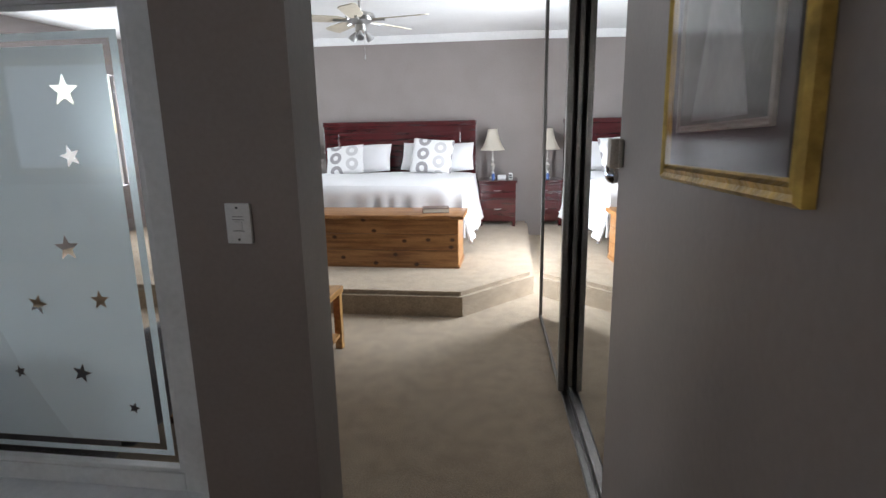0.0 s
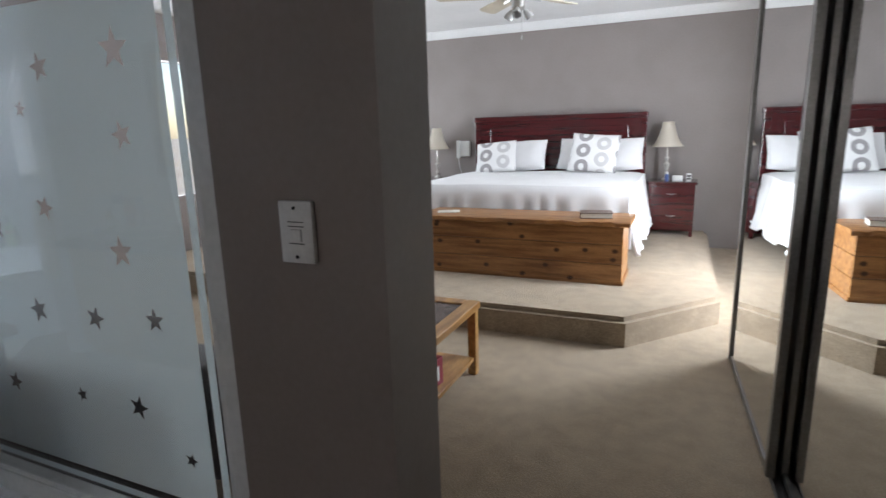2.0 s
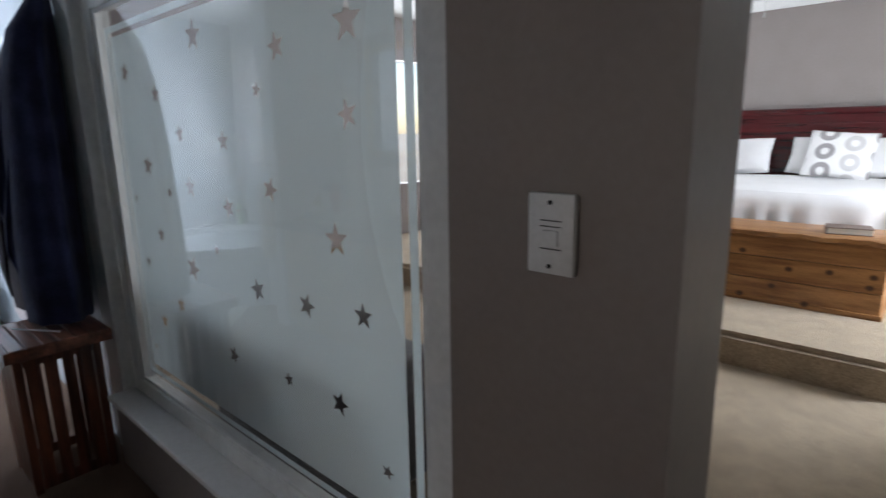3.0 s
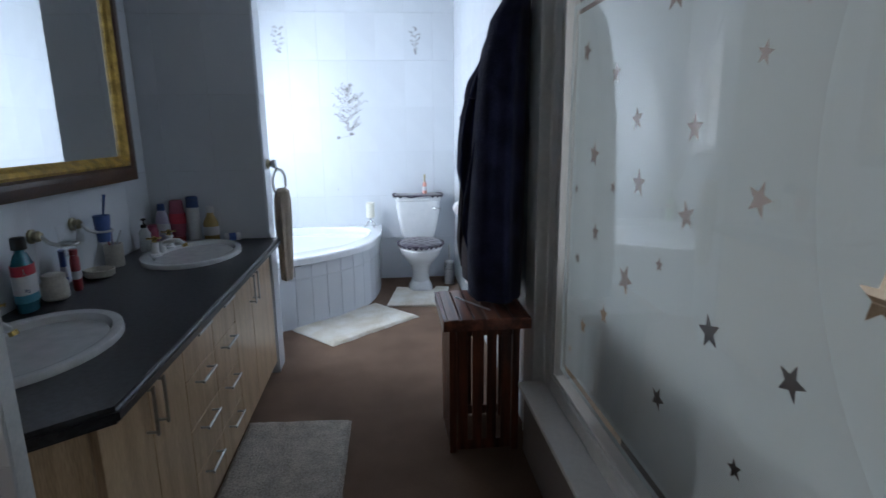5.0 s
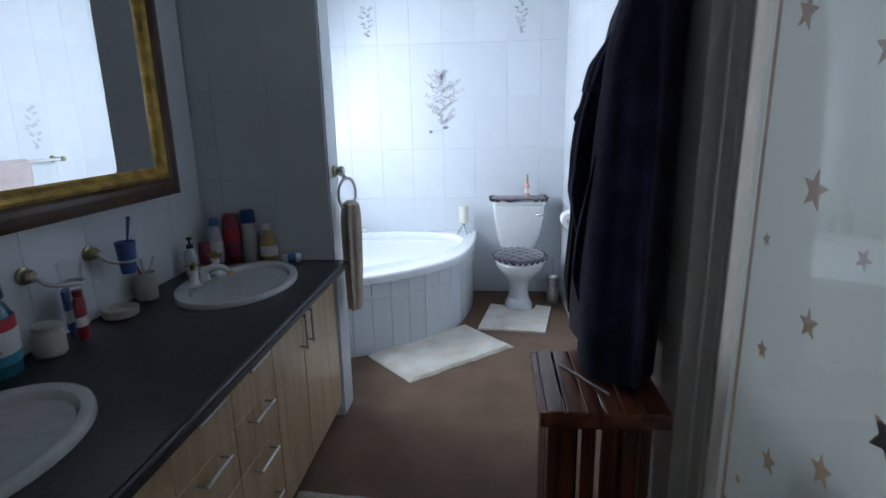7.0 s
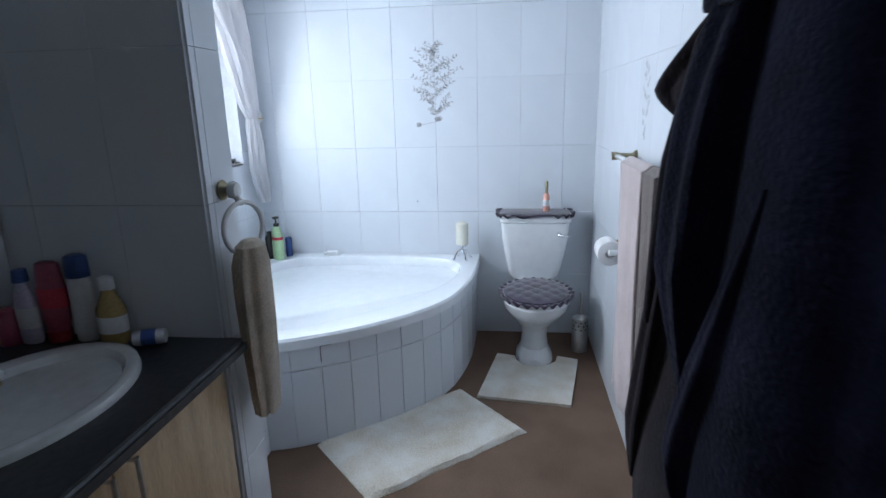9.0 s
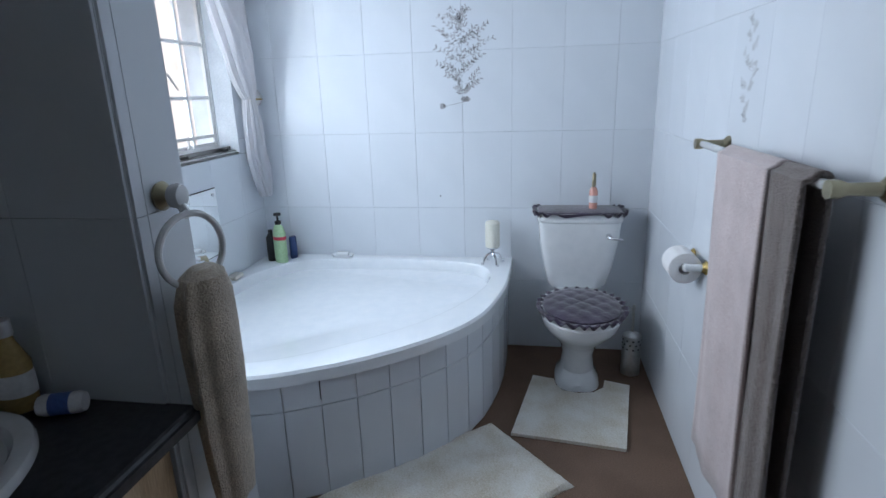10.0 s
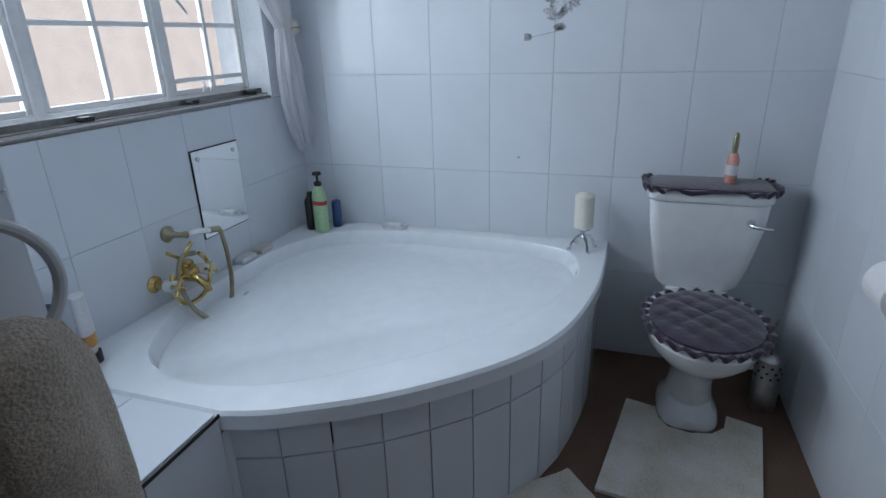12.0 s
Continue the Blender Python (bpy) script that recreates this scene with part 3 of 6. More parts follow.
bm = bmesh.new()
box(bm, BX0 + 0.06, BX1 - 0.06, 6.06, 7.90, 0.585, 0.87, bevel=0.04, seg=3)
part("mattress", bm, "linen", bed)

# the duvet cover, draped with folds
duvet = thing("duvet", "white duvet draped over the bed, hanging down its sides", "bedding")
bm = bmesh.new()
loops = []
NX = 90
for j in range(46):
    v = j / 45
    y = 5.975 + v * 1.73
    lp = []
    for i in range(NX + 1):
        u = i / NX
        s = u * 3.3 - 1.65
        half = (BX1 - BX0) / 2 + 0.0
        xc = (BX0 + BX1) / 2
        a = min(abs(s), half)
        over = max(0.0, abs(s) - half)
        sg = 1 if s > 0 else -1
        fold = 0.022 * math.sin(y * 23 + 2.2 * math.sin(y * 5)) * min(1, over / 0.25)
        x = xc + sg * (a + fold + 0.10 * (over / 0.6) ** 1.5 + 0.015)
        z = 0.905 - over * 0.95 + 0.012 * noise.noise(Vector((x * 2.2, y * 2.4, 0))) - 0.02 * math.exp(-((half - abs(s)) / 0.07) ** 2) * (over == 0)
        if j == 0:
            z -= 0.03
        lp.append((x, y, max(z, P + 0.18 + 0.05 * math.sin(y * 9 + sg))))
    loops.append(lp)
foot = []
for k in range(7, 0, -1):
    d = 0.43 * k / 7
    foot.append([(x, 5.965 - 0.02 * math.sin(x * 31 + 2 * math.sin(x * 7)) * d / 0.4 - 0.012, max(0.40, z - d) if abs(x - (BX0 + BX1) / 2) < 1.08 else z) for x, y, z in loops[0]])
rings(bm, foot + loops, closed=False, cap=False)
dv = part("cover", bm, "linen", duvet)
md = dv.modifiers.new("thick", "SOLIDIFY")
md.thickness = 0.02


def pillow(name, label, w, h, t, m, material, group):
    tt = thing(name, label, "pillow", group)
    b = bmesh.new()
    n = 18
    grid = {}
    for side in (1, -1):
        for i in range(n + 1):
            for j in range(n + 1):
                u, v = i / n * 2 - 1, j / n * 2 - 1
                e = (1 - abs(u) ** 2.6) * (1 - abs(v) ** 2.6)
                pull = 1 - 0.05 * (1 - abs(u * v)) * (abs(u) > 0.9 or abs(v) > 0.9)
                zz = side * t / 2 * (max(e, 0) ** 0.45) + 0.008 * noise.noise(Vector((u * 2, v * 2, side + w)))
                edge = i in (0, n) or j in (0, n)
                key = (i, j) if edge else (i, j, side)
                if key not in grid:
                    grid[key] = b.verts.new((u * w / 2 * pull, v * h / 2 * pull, 0 if edge else zz))
        for i in range(n):
            for j in range(n):
                f = []
                for a, c in ((i, j), (i + 1, j), (i + 1, j + 1), (i, j + 1)):
                    edge = a in (0, n) or c in (0, n)
                    f.append(grid[(a, c) if edge else (a, c, side)])
                b.faces.new(f)
    o = part("case", b, material, tt)
    tt.matrix_world = m
    return tt


def ring_fabric():
    m = mat("white_fabric_with_grey_rings", (0.80, 0.79, 0.79), 0.85, var=0.02, scale=6, fine=150, bump=0.12)
    nt = m.node_tree
    nodes, link = nt.nodes, nt.links.new
    b = nodes["Principled BSDF"]
    tc = nodes.new("ShaderNodeTexCoord")
    sep = nodes.new("ShaderNodeSeparateXYZ")
    link(tc.outputs["Object"], sep.inputs[0])

    def math_node(op, a, c=None):
        q = nodes.new("ShaderNodeMath")
        q.operation = op
        for k, v in enumerate((a, c)):
            if v is None:
                continue
            if isinstance(v, (int, float)):
                q.inputs[k].default_value = v
            else:
                link(v, q.inputs[k])
        return q.outputs[0]
    # columns of rings: period 0.16 across, 0.125 up, every other column moved by half
    px, py = 0.215, 0.185
    gx = math_node("DIVIDE", sep.outputs[0], px)
    col = math_node("FLOOR", gx)
    fx = math_node("MULTIPLY", math_node("SUBTRACT", math_node("FRACT", gx), 0.5), px)
    par = math_node("MULTIPLY", math_node("MODULO", math_node("ABSOLUTE", col), 2), 0.5)
    gy = math_node("ADD", math_node("DIVIDE", sep.outputs[1], py), par)
    fy = math_node("MULTIPLY", math_node("SUBTRACT", math_node("FRACT", gy), 0.5), py)
    r = math_node("SQRT", math_node("ADD", math_node("MULTIPLY", fx, fx), math_node("MULTIPLY", fy, fy)))
    outer = math_node("LESS_THAN", r, 0.080)
    inner = math_node("GREATER_THAN", r, 0.034)
    mask = math_node("MULTIPLY", outer, inner)
    shade = math_node("MULTIPLY", mask, math_node("ADD", 0.45, math_node("MULTIPLY", par, 0.9)))
    mx = nodes.new("ShaderNodeMixRGB")
    src = b.inputs["Base Color"].links[0].from_socket
    link(shade, mx.inputs[0])
    link(src, mx.inputs[1])
    mx.inputs[2].default_value = (0.27, 0.25, 0.26, 1)
    link(mx.outputs[0], b.inputs["Base Color"])
    return m


M["rings"] = ring_fabric()
for x, tilt in ((-1.55, -4), (-0.80, 6), (-0.44, -5)):
    pillow("pillow", "plump white bed pillow leaning on the mahogany headboard", 0.60, 0.40, 0.20, pose(x, 7.78 if abs(tilt) < 5 else 7.80, 1.08, 60, tilt, tilt), "linen", "white pillows on the bed")
pillow("cushion", "white scatter cushion printed with grey rings, leaning on white pillows", 0.50, 0.40, 0.16, pose(-1.82, 7.56, 1.08, 62, -5, 3), "rings", "ring-patterned cushions")
pillow("cushion", "white scatter cushion printed with grey rings, leaning on white pillows", 0.54, 0.46, 0.16, pose(-0.66, 7.56, 1.12, 66, 4, -3), "rings", "ring-patterned cushions")

chest = thing("blanket_chest", "long knotty pine blanket chest at the foot of the bed", "chest")
CX0, CX1, CY0, CY1 = -1.78, -0.10, 5.42, 5.86
body = None
bm = bmesh.new()
box(bm, CX0 + 0.02, CX1 - 0.02, CY0 + 0.022, CY1, P + 0.01, 0.66)
body = part("body", bm, "pine", chest, smooth=False)
for k in range(3):
    bm = bmesh.new()
    z0 = P + 0.012 + k * 0.155
    box(bm, CX0, CX1, CY0, CY0 + 0.021, z0, z0 + 0.152, bevel=0.004)
    part("plank", bm, "pine", body, smooth=False)
    bm = bmesh.new()
    box(bm, CX1 - 0.019, CX1 + 0.001, CY0 + 0.022, CY1, z0, z0 + 0.152, bevel=0.004)
    part("plank", bm, "pine", body, smooth=False)
for b in ((CX0 - 0.008, CX1 + 0.01, CY0 - 0.012, CY0 - 0.001, P, P + 0.035), (CX1 + 0.002, CX1 + 0.012, CY0, CY1, P, P + 0.035)):
    bm = bmesh.new()
    box(bm, *b, bevel=0.003)
    part("skirting", bm, "pine", body, smooth=False)
bm = bmesh.new()
loops = []
for i in range(60):
    x = CX0 - 0.05 + i / 59 * (CX1 - CX0 + 0.10)
    w = 0.010 * noise.noise(Vector((x * 6, 0, 0))) + 0.007 * noise.noise(Vector((x * 17, 3, 0)))
    y0 = CY0 - 0.035 + 2 * w
    loops.append([(x, y0 + 0.01, 0.664), (x, y0, 0.672 + w), (x, y0 + 0.004, 0.698 + w * 0.6), (x, y0 + 0.02, 0.706), (x, CY1, 0.706), (x, CY1 + 0.02, 0.69), (x, CY1 + 0.02, 0.664)])
rings(bm, loops)
part("lid", bm, "pine", chest)
book = thing("book", "thick closed hardback book lying on the pine chest", "book")
bm = bmesh.new()
box(bm, -0.125, 0.125, -0.085, 0.085, 0, 0.006, bevel=0.002)
box(bm, -0.125, 0.125, -0.085, 0.085, 0.040, 0.046, bevel=0.002)
box(bm, -0.125, -0.118, -0.085, 0.085, 0.0, 0.046, bevel=0.002)
M["book_cover"] = mat("brown_book_cover", (0.16, 0.11, 0.09), 0.5)
M["paper"] = mat("cream_paper", (0.72, 0.68, 0.60), 0.8, stretch=(1, 1, 40), var=0.08)
part("cover", bm, "book_cover", book, smooth=False)
bm = bmesh.new()
box(bm, -0.117, 0.12, -0.08, 0.08, 0.0062, 0.0398)
part("pages", bm, "paper", book, smooth=False)
book.matrix_world = pose(-0.33, 5.58, 0.7065, 0, 0, 10)
papers = thing("papers", "loose white papers on the pine chest", "paper")
bm = bmesh.new()
box(bm, -0.10, 0.10, -0.07, 0.07, 0, 0.004)
part("sheet", bm, "paper", papers, smooth=False)
papers.matrix_world = pose(-1.62, 5.6, 0.7065, 0, 0, 20)


def table_lamp(x, y, z):
    t = thing("table_lamp", "table lamp with turned stem and cream shade on a mahogany nightstand", "lamp", "bedside lamps")
    b = bmesh.new()
    lathe(b, [(0.05, 0), (0.052, 0.012), (0.03, 0.022), (0.014, 0.035), (0.022, 0.055), (0.026, 0.075), (0.012, 0.10), (0.02, 0.125), (0.032, 0.155), (0.034, 0.175), (0.014, 0.205), (0.02, 0.225), (0.024, 0.245), (0.010, 0.275), (0.012, 0.33), (0.007, 0.36), (0.007, 0.62)], seg=20)
    M.setdefault("crystal", mat("smoky_crystal", (0.62, 0.60, 0.56), 0.1, 0.3, 0.1, bump=0.0, coat=0.6))
    part("stem", b, "crystal", t)
    b = bmesh.new()
    n = 40
    prof = [(0.165, 0.375), (0.150, 0.39), (0.118, 0.44), (0.09, 0.51), (0.068, 0.59), (0.060, 0.645)]
    lps = []
    for r, h in prof:
        lps.append([((r + 0.0025 * (i % 2)) * math.cos(2 * math.pi * i / n), (r + 0.0025 * (i % 2)) * math.sin(2 * math.pi * i / n), h) for i in range(n)])
    rings(b, lps, cap=False)
    o = part("shade", b, "shade", t)
    md2 = o.modifiers.new("thick", "SOLIDIFY")
    md2.thickness = 0.003
    t.location = (x, y, z)
    return t


table_lamp(0.10, 7.86, 0.80)
table_lamp(-2.74, 7.86, 0.80)

fan = thing("ceiling_fan", "five-blade nickel ceiling fan with three small glass lights", "ceiling fan")
bm = bmesh.new()
lathe(bm, [(0.055, 2.66), (0.05, 2.62), (0.014, 2.61), (0.014, 2.56), (0.014, 2.50), (0.04, 2.495), (0.12, 2.47), (0.135, 2.44), (0.125, 2.41), (0.07, 2.39), (0.05, 2.38), (0.05, 2.33), (0.035, 2.31), (0.01, 2.30)][::-1], seg=32)
part("motor", bm, "steel", fan)
for k in range(5):
    a = radians(-12 + 72 * k)
    bm = bmesh.new()
    b2 = [(0.12, 0.02), (0.18, 0.05), (0.22, 0.065), (0.60, 0.075), (0.63, 0.05), (0.63, -0.05), (0.60, -0.075), (0.22, -0.065), (0.18, -0.05), (0.12, -0.02)]
    prism(bm, b2, -0.004, 0.004)
    bmesh.ops.rotate(bm, verts=bm.verts, cent=(0, 0, 0), matrix=Matrix.Rotation(radians(11), 3, "X"))
    bmesh.ops.rotate(bm, verts=bm.verts, cent=(0, 0, 0), matrix=Matrix.Rotation(a, 3, "Z"))
    bmesh.ops.translate(bm, verts=bm.verts, vec=(0, 0, 2.42))
    M.setdefault("fan_blade", mat("pale_cream_fan_blade", (0.60, 0.54, 0.43), 0.4, var=0.05))
    bl = part("blade", bm, "fan_blade", fan, smooth=False)
    bm = bmesh.new()
    tube(bm, [(0.10 * math.cos(a), 0.10 * math.sin(a), 2.415), (0.24 * math.cos(a), 0.24 * math.sin(a), 2.412)], 0.014, 8)
    part("blade_arm", bm, "steel", bl)
for k in range(3):
    a = radians(40 + 120 * k)
    bm = bmesh.new()
    lathe(bm, [(0.012, 0), (0.02, -0.02), (0.035, -0.05), (0.038, -0.075), (0.034, -0.077), (0.03, -0.05), (0.012, -0.01)][::-1], seg=16)
    bmesh.ops.rotate(bm, verts=bm.verts, cent=(0, 0, 0), matrix=Matrix.Rotation(radians(-38), 3, "Y"))
    bmesh.ops.rotate(bm, verts=bm.verts, cent=(0, 0, 0), matrix=Matrix.Rotation(a, 3, "Z"))
    bmesh.ops.translate(bm, verts=bm.verts, vec=(0.05 * math.cos(a), 0.05 * math.sin(a), 2.32))
    M.setdefault("lamp_glass", mat("ribbed_lamp_glass", (0.55, 0.55, 0.55), 0.15, 0.1, 0.1, bump=0.0))
    part("light_glass", bm, "lamp_glass", fan)
bm = bmesh.new()
tube(bm, [(0.03, 0, 2.31), (0.03, 0, 2.12)], 0.0015, 6)
lathe(bm, [(0.002, 2.09), (0.007, 2.10), (0.002, 2.125)], (0.03, 0, 0), 8)
part("pull_cord", bm, "steel", fan)
fan.location = (-0.955, 5.5, 0)

table = thing("coffee_table", "golden oak coffee table with lower shelf on the beige carpet", "table")
TX0, TX1, TY0, TY1 = -1.55, -0.755, 2.75, 3.98
for x in (TX0, TX1 - 0.05):
    for y in (TY0, TY1 - 0.05):
        bm = bmesh.new()
        box(bm, x, x + 0.05, y, y + 0.05, 0, 0.40, bevel=0.004)
        part("leg", bm, "oak", table, smooth=False)
for b in ((TX0 - 0.01, TX0 + 0.07, TY0 - 0.01, TY1 + 0.01), (TX1 - 0.07, TX1 + 0.01, TY0 - 0.01, TY1 + 0.01), (TX0 + 0.071, TX1 - 0.071, TY0 - 0.01, TY0 + 0.07), (TX0 + 0.071, TX1 - 0.071, TY1 - 0.07, TY1 + 0.01)):
    bm = bmesh.new()
    box(bm, *b, 0.401, 0.445, bevel=0.006)
    part("top_frame", bm, "oak", table, smooth=False)
M["table_inlay"] = mat("dark_tiled_inlay", (0.12, 0.09, 0.08), 0.25, var=0.3, scale=14)
bm = bmesh.new()
box(bm, TX0 + 0.071, TX1 - 0.071, TY0 + 0.071, TY1 - 0.071, 0.41, 0.436)
part("inlay", bm, "table_inlay", table, smooth=False)
bm = bmesh.new()
box(bm, TX0 + 0.01, TX1 - 0.01, TY0 + 0.051, TY1 - 0.051, 0.09, 0.115, bevel=0.004)
part("shelf", bm, "oak", table, smooth=False)
doily = thing("table_cloth", "small white lace cloth on the coffee table", "cloth")
bm = bmesh.new()
lathe(bm, [(0.17, 0), (0.17, 0.003), (0.02, 0.004)], seg=30)
part("lace", bm, "linen", doily)
doily.location = (-1.05, 3.55, 0.437)
M["red_box"] = mat("red_printed_card", (0.30, 0.03, 0.05), 0.4)
bx = thing("storage_box", "red cardboard box with a white label on a table shelf", "box")
bm = bmesh.new()
box(bm, -0.11, 0.11, -0.13, 0.13, 0, 0.15, bevel=0.003)
part("box", bm, "red_box", bx, smooth=False)
bm = bmesh.new()
box(bm, 0.111, 0.112, -0.09, 0.09, 0.03, 0.11)
part("label", bm, "white_plastic", bx, smooth=False)
bx.matrix_world = pose(-0.93, 3.45, 0.116, 0, 0, -8)

# armchair close behind the screen
M["dark_fabric"] = mat("charcoal_upholstery", (0.05, 0.045, 0.05), 0.9, sheen=0.2)
sofa = thing("armchair", "dark upholstered armchair standing close behind the starred glass", "armchair")
for n_, b in (("seat", (-1.98, -1.33, 2.42, 3.0, 0.15, 0.42)), ("backrest", (-2.10, -1.21, 2.16, 2.40, 0.15, 0.82)), ("armrest", (-2.12, -1.985, 2.41, 3.0, 0.15, 0.60)), ("armrest", (-1.325, -1.19, 2.41, 3.0, 0.15, 0.60))):
    bm = bmesh.new()
    box(bm, *b, bevel=0.05, seg=3)
    part(n_, bm, "dark_fabric", sofa)
for x in (-1.95, -1.36):
    for y in (2.30, 2.9):
        bm = bmesh.new()
        lathe(bm, [(0.02, 0), (0.028, 0.16)], (x, y, 0), 10)
        part("foot", bm, "dark_frame", sofa)

# ---- bath ----
CURVE = [(-3.96, 0.455), (-4.005, 0.585), (-4.14, 0.82), (-4.345, 1.05), (-4.56, 1.185), (-4.86, 1.255), (-5.10, 1.272), (END, 1.275)]
curve = [(p.x, p.y) for p in curve_points(CURVE, 8)]
DECK = 0.51


def inset_curve(d):
    out = []
    for i, (x, y) in enumerate(curve):
        a, b = curve[max(0, i - 1)], curve[min(len(curve) - 1, i + 1)]
        tx, ty = b[0] - a[0], b[1] - a[1]
        n = math.hypot(tx, ty)
        out.append((x - ty / n * -1 * -d if False else x + (ty / n) * -d * -1 if False else x - d * ty / n * 1.0, y + d * tx / n))
    return out


bath = thing("corner_bath", "white acrylic corner bath with a tiled curved front", "bath")
outer_poly = curve + [(END + 0.002, WIN + 0.002), (-3.96, WIN + 0.002)]
inner_ctrl = [(-4.134, 0.077), (-4.055, 0.23), (-4.060, 0.385), (-4.122, 0.556), (-4.279, 0.767), (-4.458, 0.950), (-4.664, 1.082), (-4.87, 1.160), (-5.05, 1.178), (-5.20, 1.11), (-5.262, 0.90), (-5.270, 0.59), (-5.25, 0.34), (-5.19, 0.12), (-5.02, 0.0), (-4.84, -0.045), (-4.60, -0.05), (-4.36, -0.035)]
inner_poly = [(p.x, p.y) for p in curve_points(inner_ctrl, 8, True)]
BC = (-4.68, 0.55)


def ray_poly(poly, a):
    dx, dy = math.cos(a), math.sin(a)
    best = 0
    for (x0, y0), (x1, y1) in zip(poly, poly[1:] + poly[:1]):
        ex, ey = x1 - x0, y1 - y0
        det = dx * -ey + ex * dy
        if abs(det) < 1e-9:
            continue
        rx, ry = x0 - BC[0], y0 - BC[1]
        t = (rx * -ey + ex * ry) / det
        s = (dx * ry - dy * rx) / det
        if t > 0 and -1e-6 <= s <= 1 + 1e-6:
            best = max(best, t)
    return best


corner_angles = [math.atan2(y - BC[1], x - BC[0]) % (2 * math.pi) for x, y in ((-3.96, 0.455), (END, 1.275), (END + 0.002, WIN + 0.002), (-3.96, WIN + 0.002))]
angs = sorted([2 * math.pi * k / 132 for k in range(132)] + corner_angles)
bm = bmesh.new()
loops = []
for d, z in ((0.012, DECK - 0.055), (0.0, DECK - 0.05), (0.0, DECK - 0.01), (0.008, DECK)):
    loops.append([(BC[0] + math.cos(a) * (ray_poly(outer_poly, a) - d), BC[1] + math.sin(a) * (ray_poly(outer_poly, a) - d), z) for a in angs])
for f, z in ((1.02, DECK + 0.001), (1.0, DECK - 0.002), (0.988, DECK - 0.016), (0.975, DECK - 0.06), (0.945, DECK - 0.15), (0.90, DECK - 0.25), (0.83, DECK - 0.33), (0.72, DECK - 0.385), (0.56, DECK - 0.415), (0.38, DECK - 0.428), (0.18, DECK - 0.432), (0.02, DECK - 0.433)):
    loops.append([(BC[0] + math.cos(a) * ray_poly(inner_poly, a) * f, BC[1] + math.sin(a) * ray_poly(inner_poly, a) * f, z) for a in angs])
rings(bm, loops)
part("tub", bm, "acrylic", bath)
bm = bmesh.new()
lathe(bm, [(0.022, 0), (0.024, 0.003), (0.012, 0.006)], (-4.62, 0.015, 0), 16)
bmesh.ops.rotate(bm, verts=bm.verts, cent=(-4.62, 0.015, 0), matrix=Matrix.Rotation(radians(-80), 3, "X"))
bmesh.ops.translate(bm, verts=bm.verts, vec=(0, 0.02, DECK - 0.07))
part("overflow", bm, "chrome", bath)
# core of the apron, and the deck beside the bath
bm = bmesh.new()
ins = [(x - 0.02 * (1 if x < -4.0 else 0.5) * 0 + 0, y) for x, y in curve]
core = []
for i, (x, y) in enumerate(curve):
    a, b = curve[max(0, i - 1)], curve[min(len(curve) - 1, i + 1)]
    tx, ty = b[0] - a[0], b[1] - a[1]
    n = math.hypot(tx, ty)
    core.append((x + ty / n * -0.028 * -1 * -1, y + tx / n * 0.028 * 1))
core[-1] = (END + 0.001, core[-1][1])
rings(bm, [[(x, y, z) for x, y in core + [(END + 0.05, 1.15), (-4.9, 1.1), (-4.1, 0.45)]] for z in (0.0, DECK - 0.056)])
part("apron_core", bm, "grout", bath, smooth=False)


# placed flat on the curve: short upper row and tall lower row
def along(poly, step):
    pts, acc = [poly[0]], 0.0
    for (x0, y0), (x1, y1) in zip(poly, poly[1:]):
        d = math.hypot(x1 - x0, y1 - y0)
        while acc + d >= step:
            f = (step - acc) / d
            x0, y0 = x0 + (x1 - x0) * f, y0 + (y1 - y0) * f
            pts.append((x0, y0))
            d, acc = math.hypot(x1 - x0, y1 - y0), 0.0
        acc += d
    pts.append(poly[-1])
    return pts


apron = along(core, 0.1235)
apron_tiles = []
for (x0, y0), (x1, y1) in zip(apron, apron[1:]):
    L = math.hypot(x1 - x0, y1 - y0)
    if L < 0.02:
        continue
    ux, uy = (x1 - x0) / L, (y1 - y0) / L
    nx, ny = -uy * -1, -ux * 1
    nx, ny = (uy, -ux) if (uy * (x0 + 4.7) + -ux * (y0 - 0.5)) > 0 else (-uy, ux)
    for z0, z1 in ((0.002, 0.355), (0.358, DECK - 0.057)):
        g = 0.0015
        b = bmesh.new()
        q = []
        for s, o, zz in ((g, 0.001, 0), (L - g, 0.001, 0), (L - g, 0.007, 0), (g, 0.007, 0)):
            q.append((x0 + ux * s + nx * o, y0 + uy * s + ny * o))
        rings(b, [[(x, y, z0 + g) for x, y in q], [(x, y, z1 - g) for x, y in q]])
        apron_tiles.append(part("tile", b, "tile", bath, smooth=False))

(jx, jy), (kx, ky) = apron[2], apron[3]
jl = math.hypot(kx - jx, ky - jy)
ux, uy = (kx - jx) / jl, (ky - jy) / jl
nx, ny = (uy, -ux) if (uy * (jx + 4.7) - ux * (jy - 0.5)) > 0 else (-uy, ux)
for a0, a1, z0, z1 in ((-0.0012, 0.0018, DECK - 0.13, DECK - 0.058), (0.0020, 0.045, DECK - 0.0615, DECK - 0.0585)):
    bm = bmesh.new()
    q = [(jx + ux * a + nx * o, jy + uy * a + ny * o) for a, o in ((a0, 0.002), (a1, 0.002), (a1, 0.0078), (a0, 0.0078))]
    rings(bm, [[(x, y, z0) for x, y in q], [(x, y, z1) for x, y in q]])
    part("open_joint", bm, "black", bath, "dark open joint", smooth=False)
deck = thing("bath_deck", "white tiled shelf beside the corner bath, with dark edge trim", "shelf")
bm = bmesh.new()
box(bm, -3.957, -3.518, WIN + 0.002, 0.45, 0, DECK - 0.007)
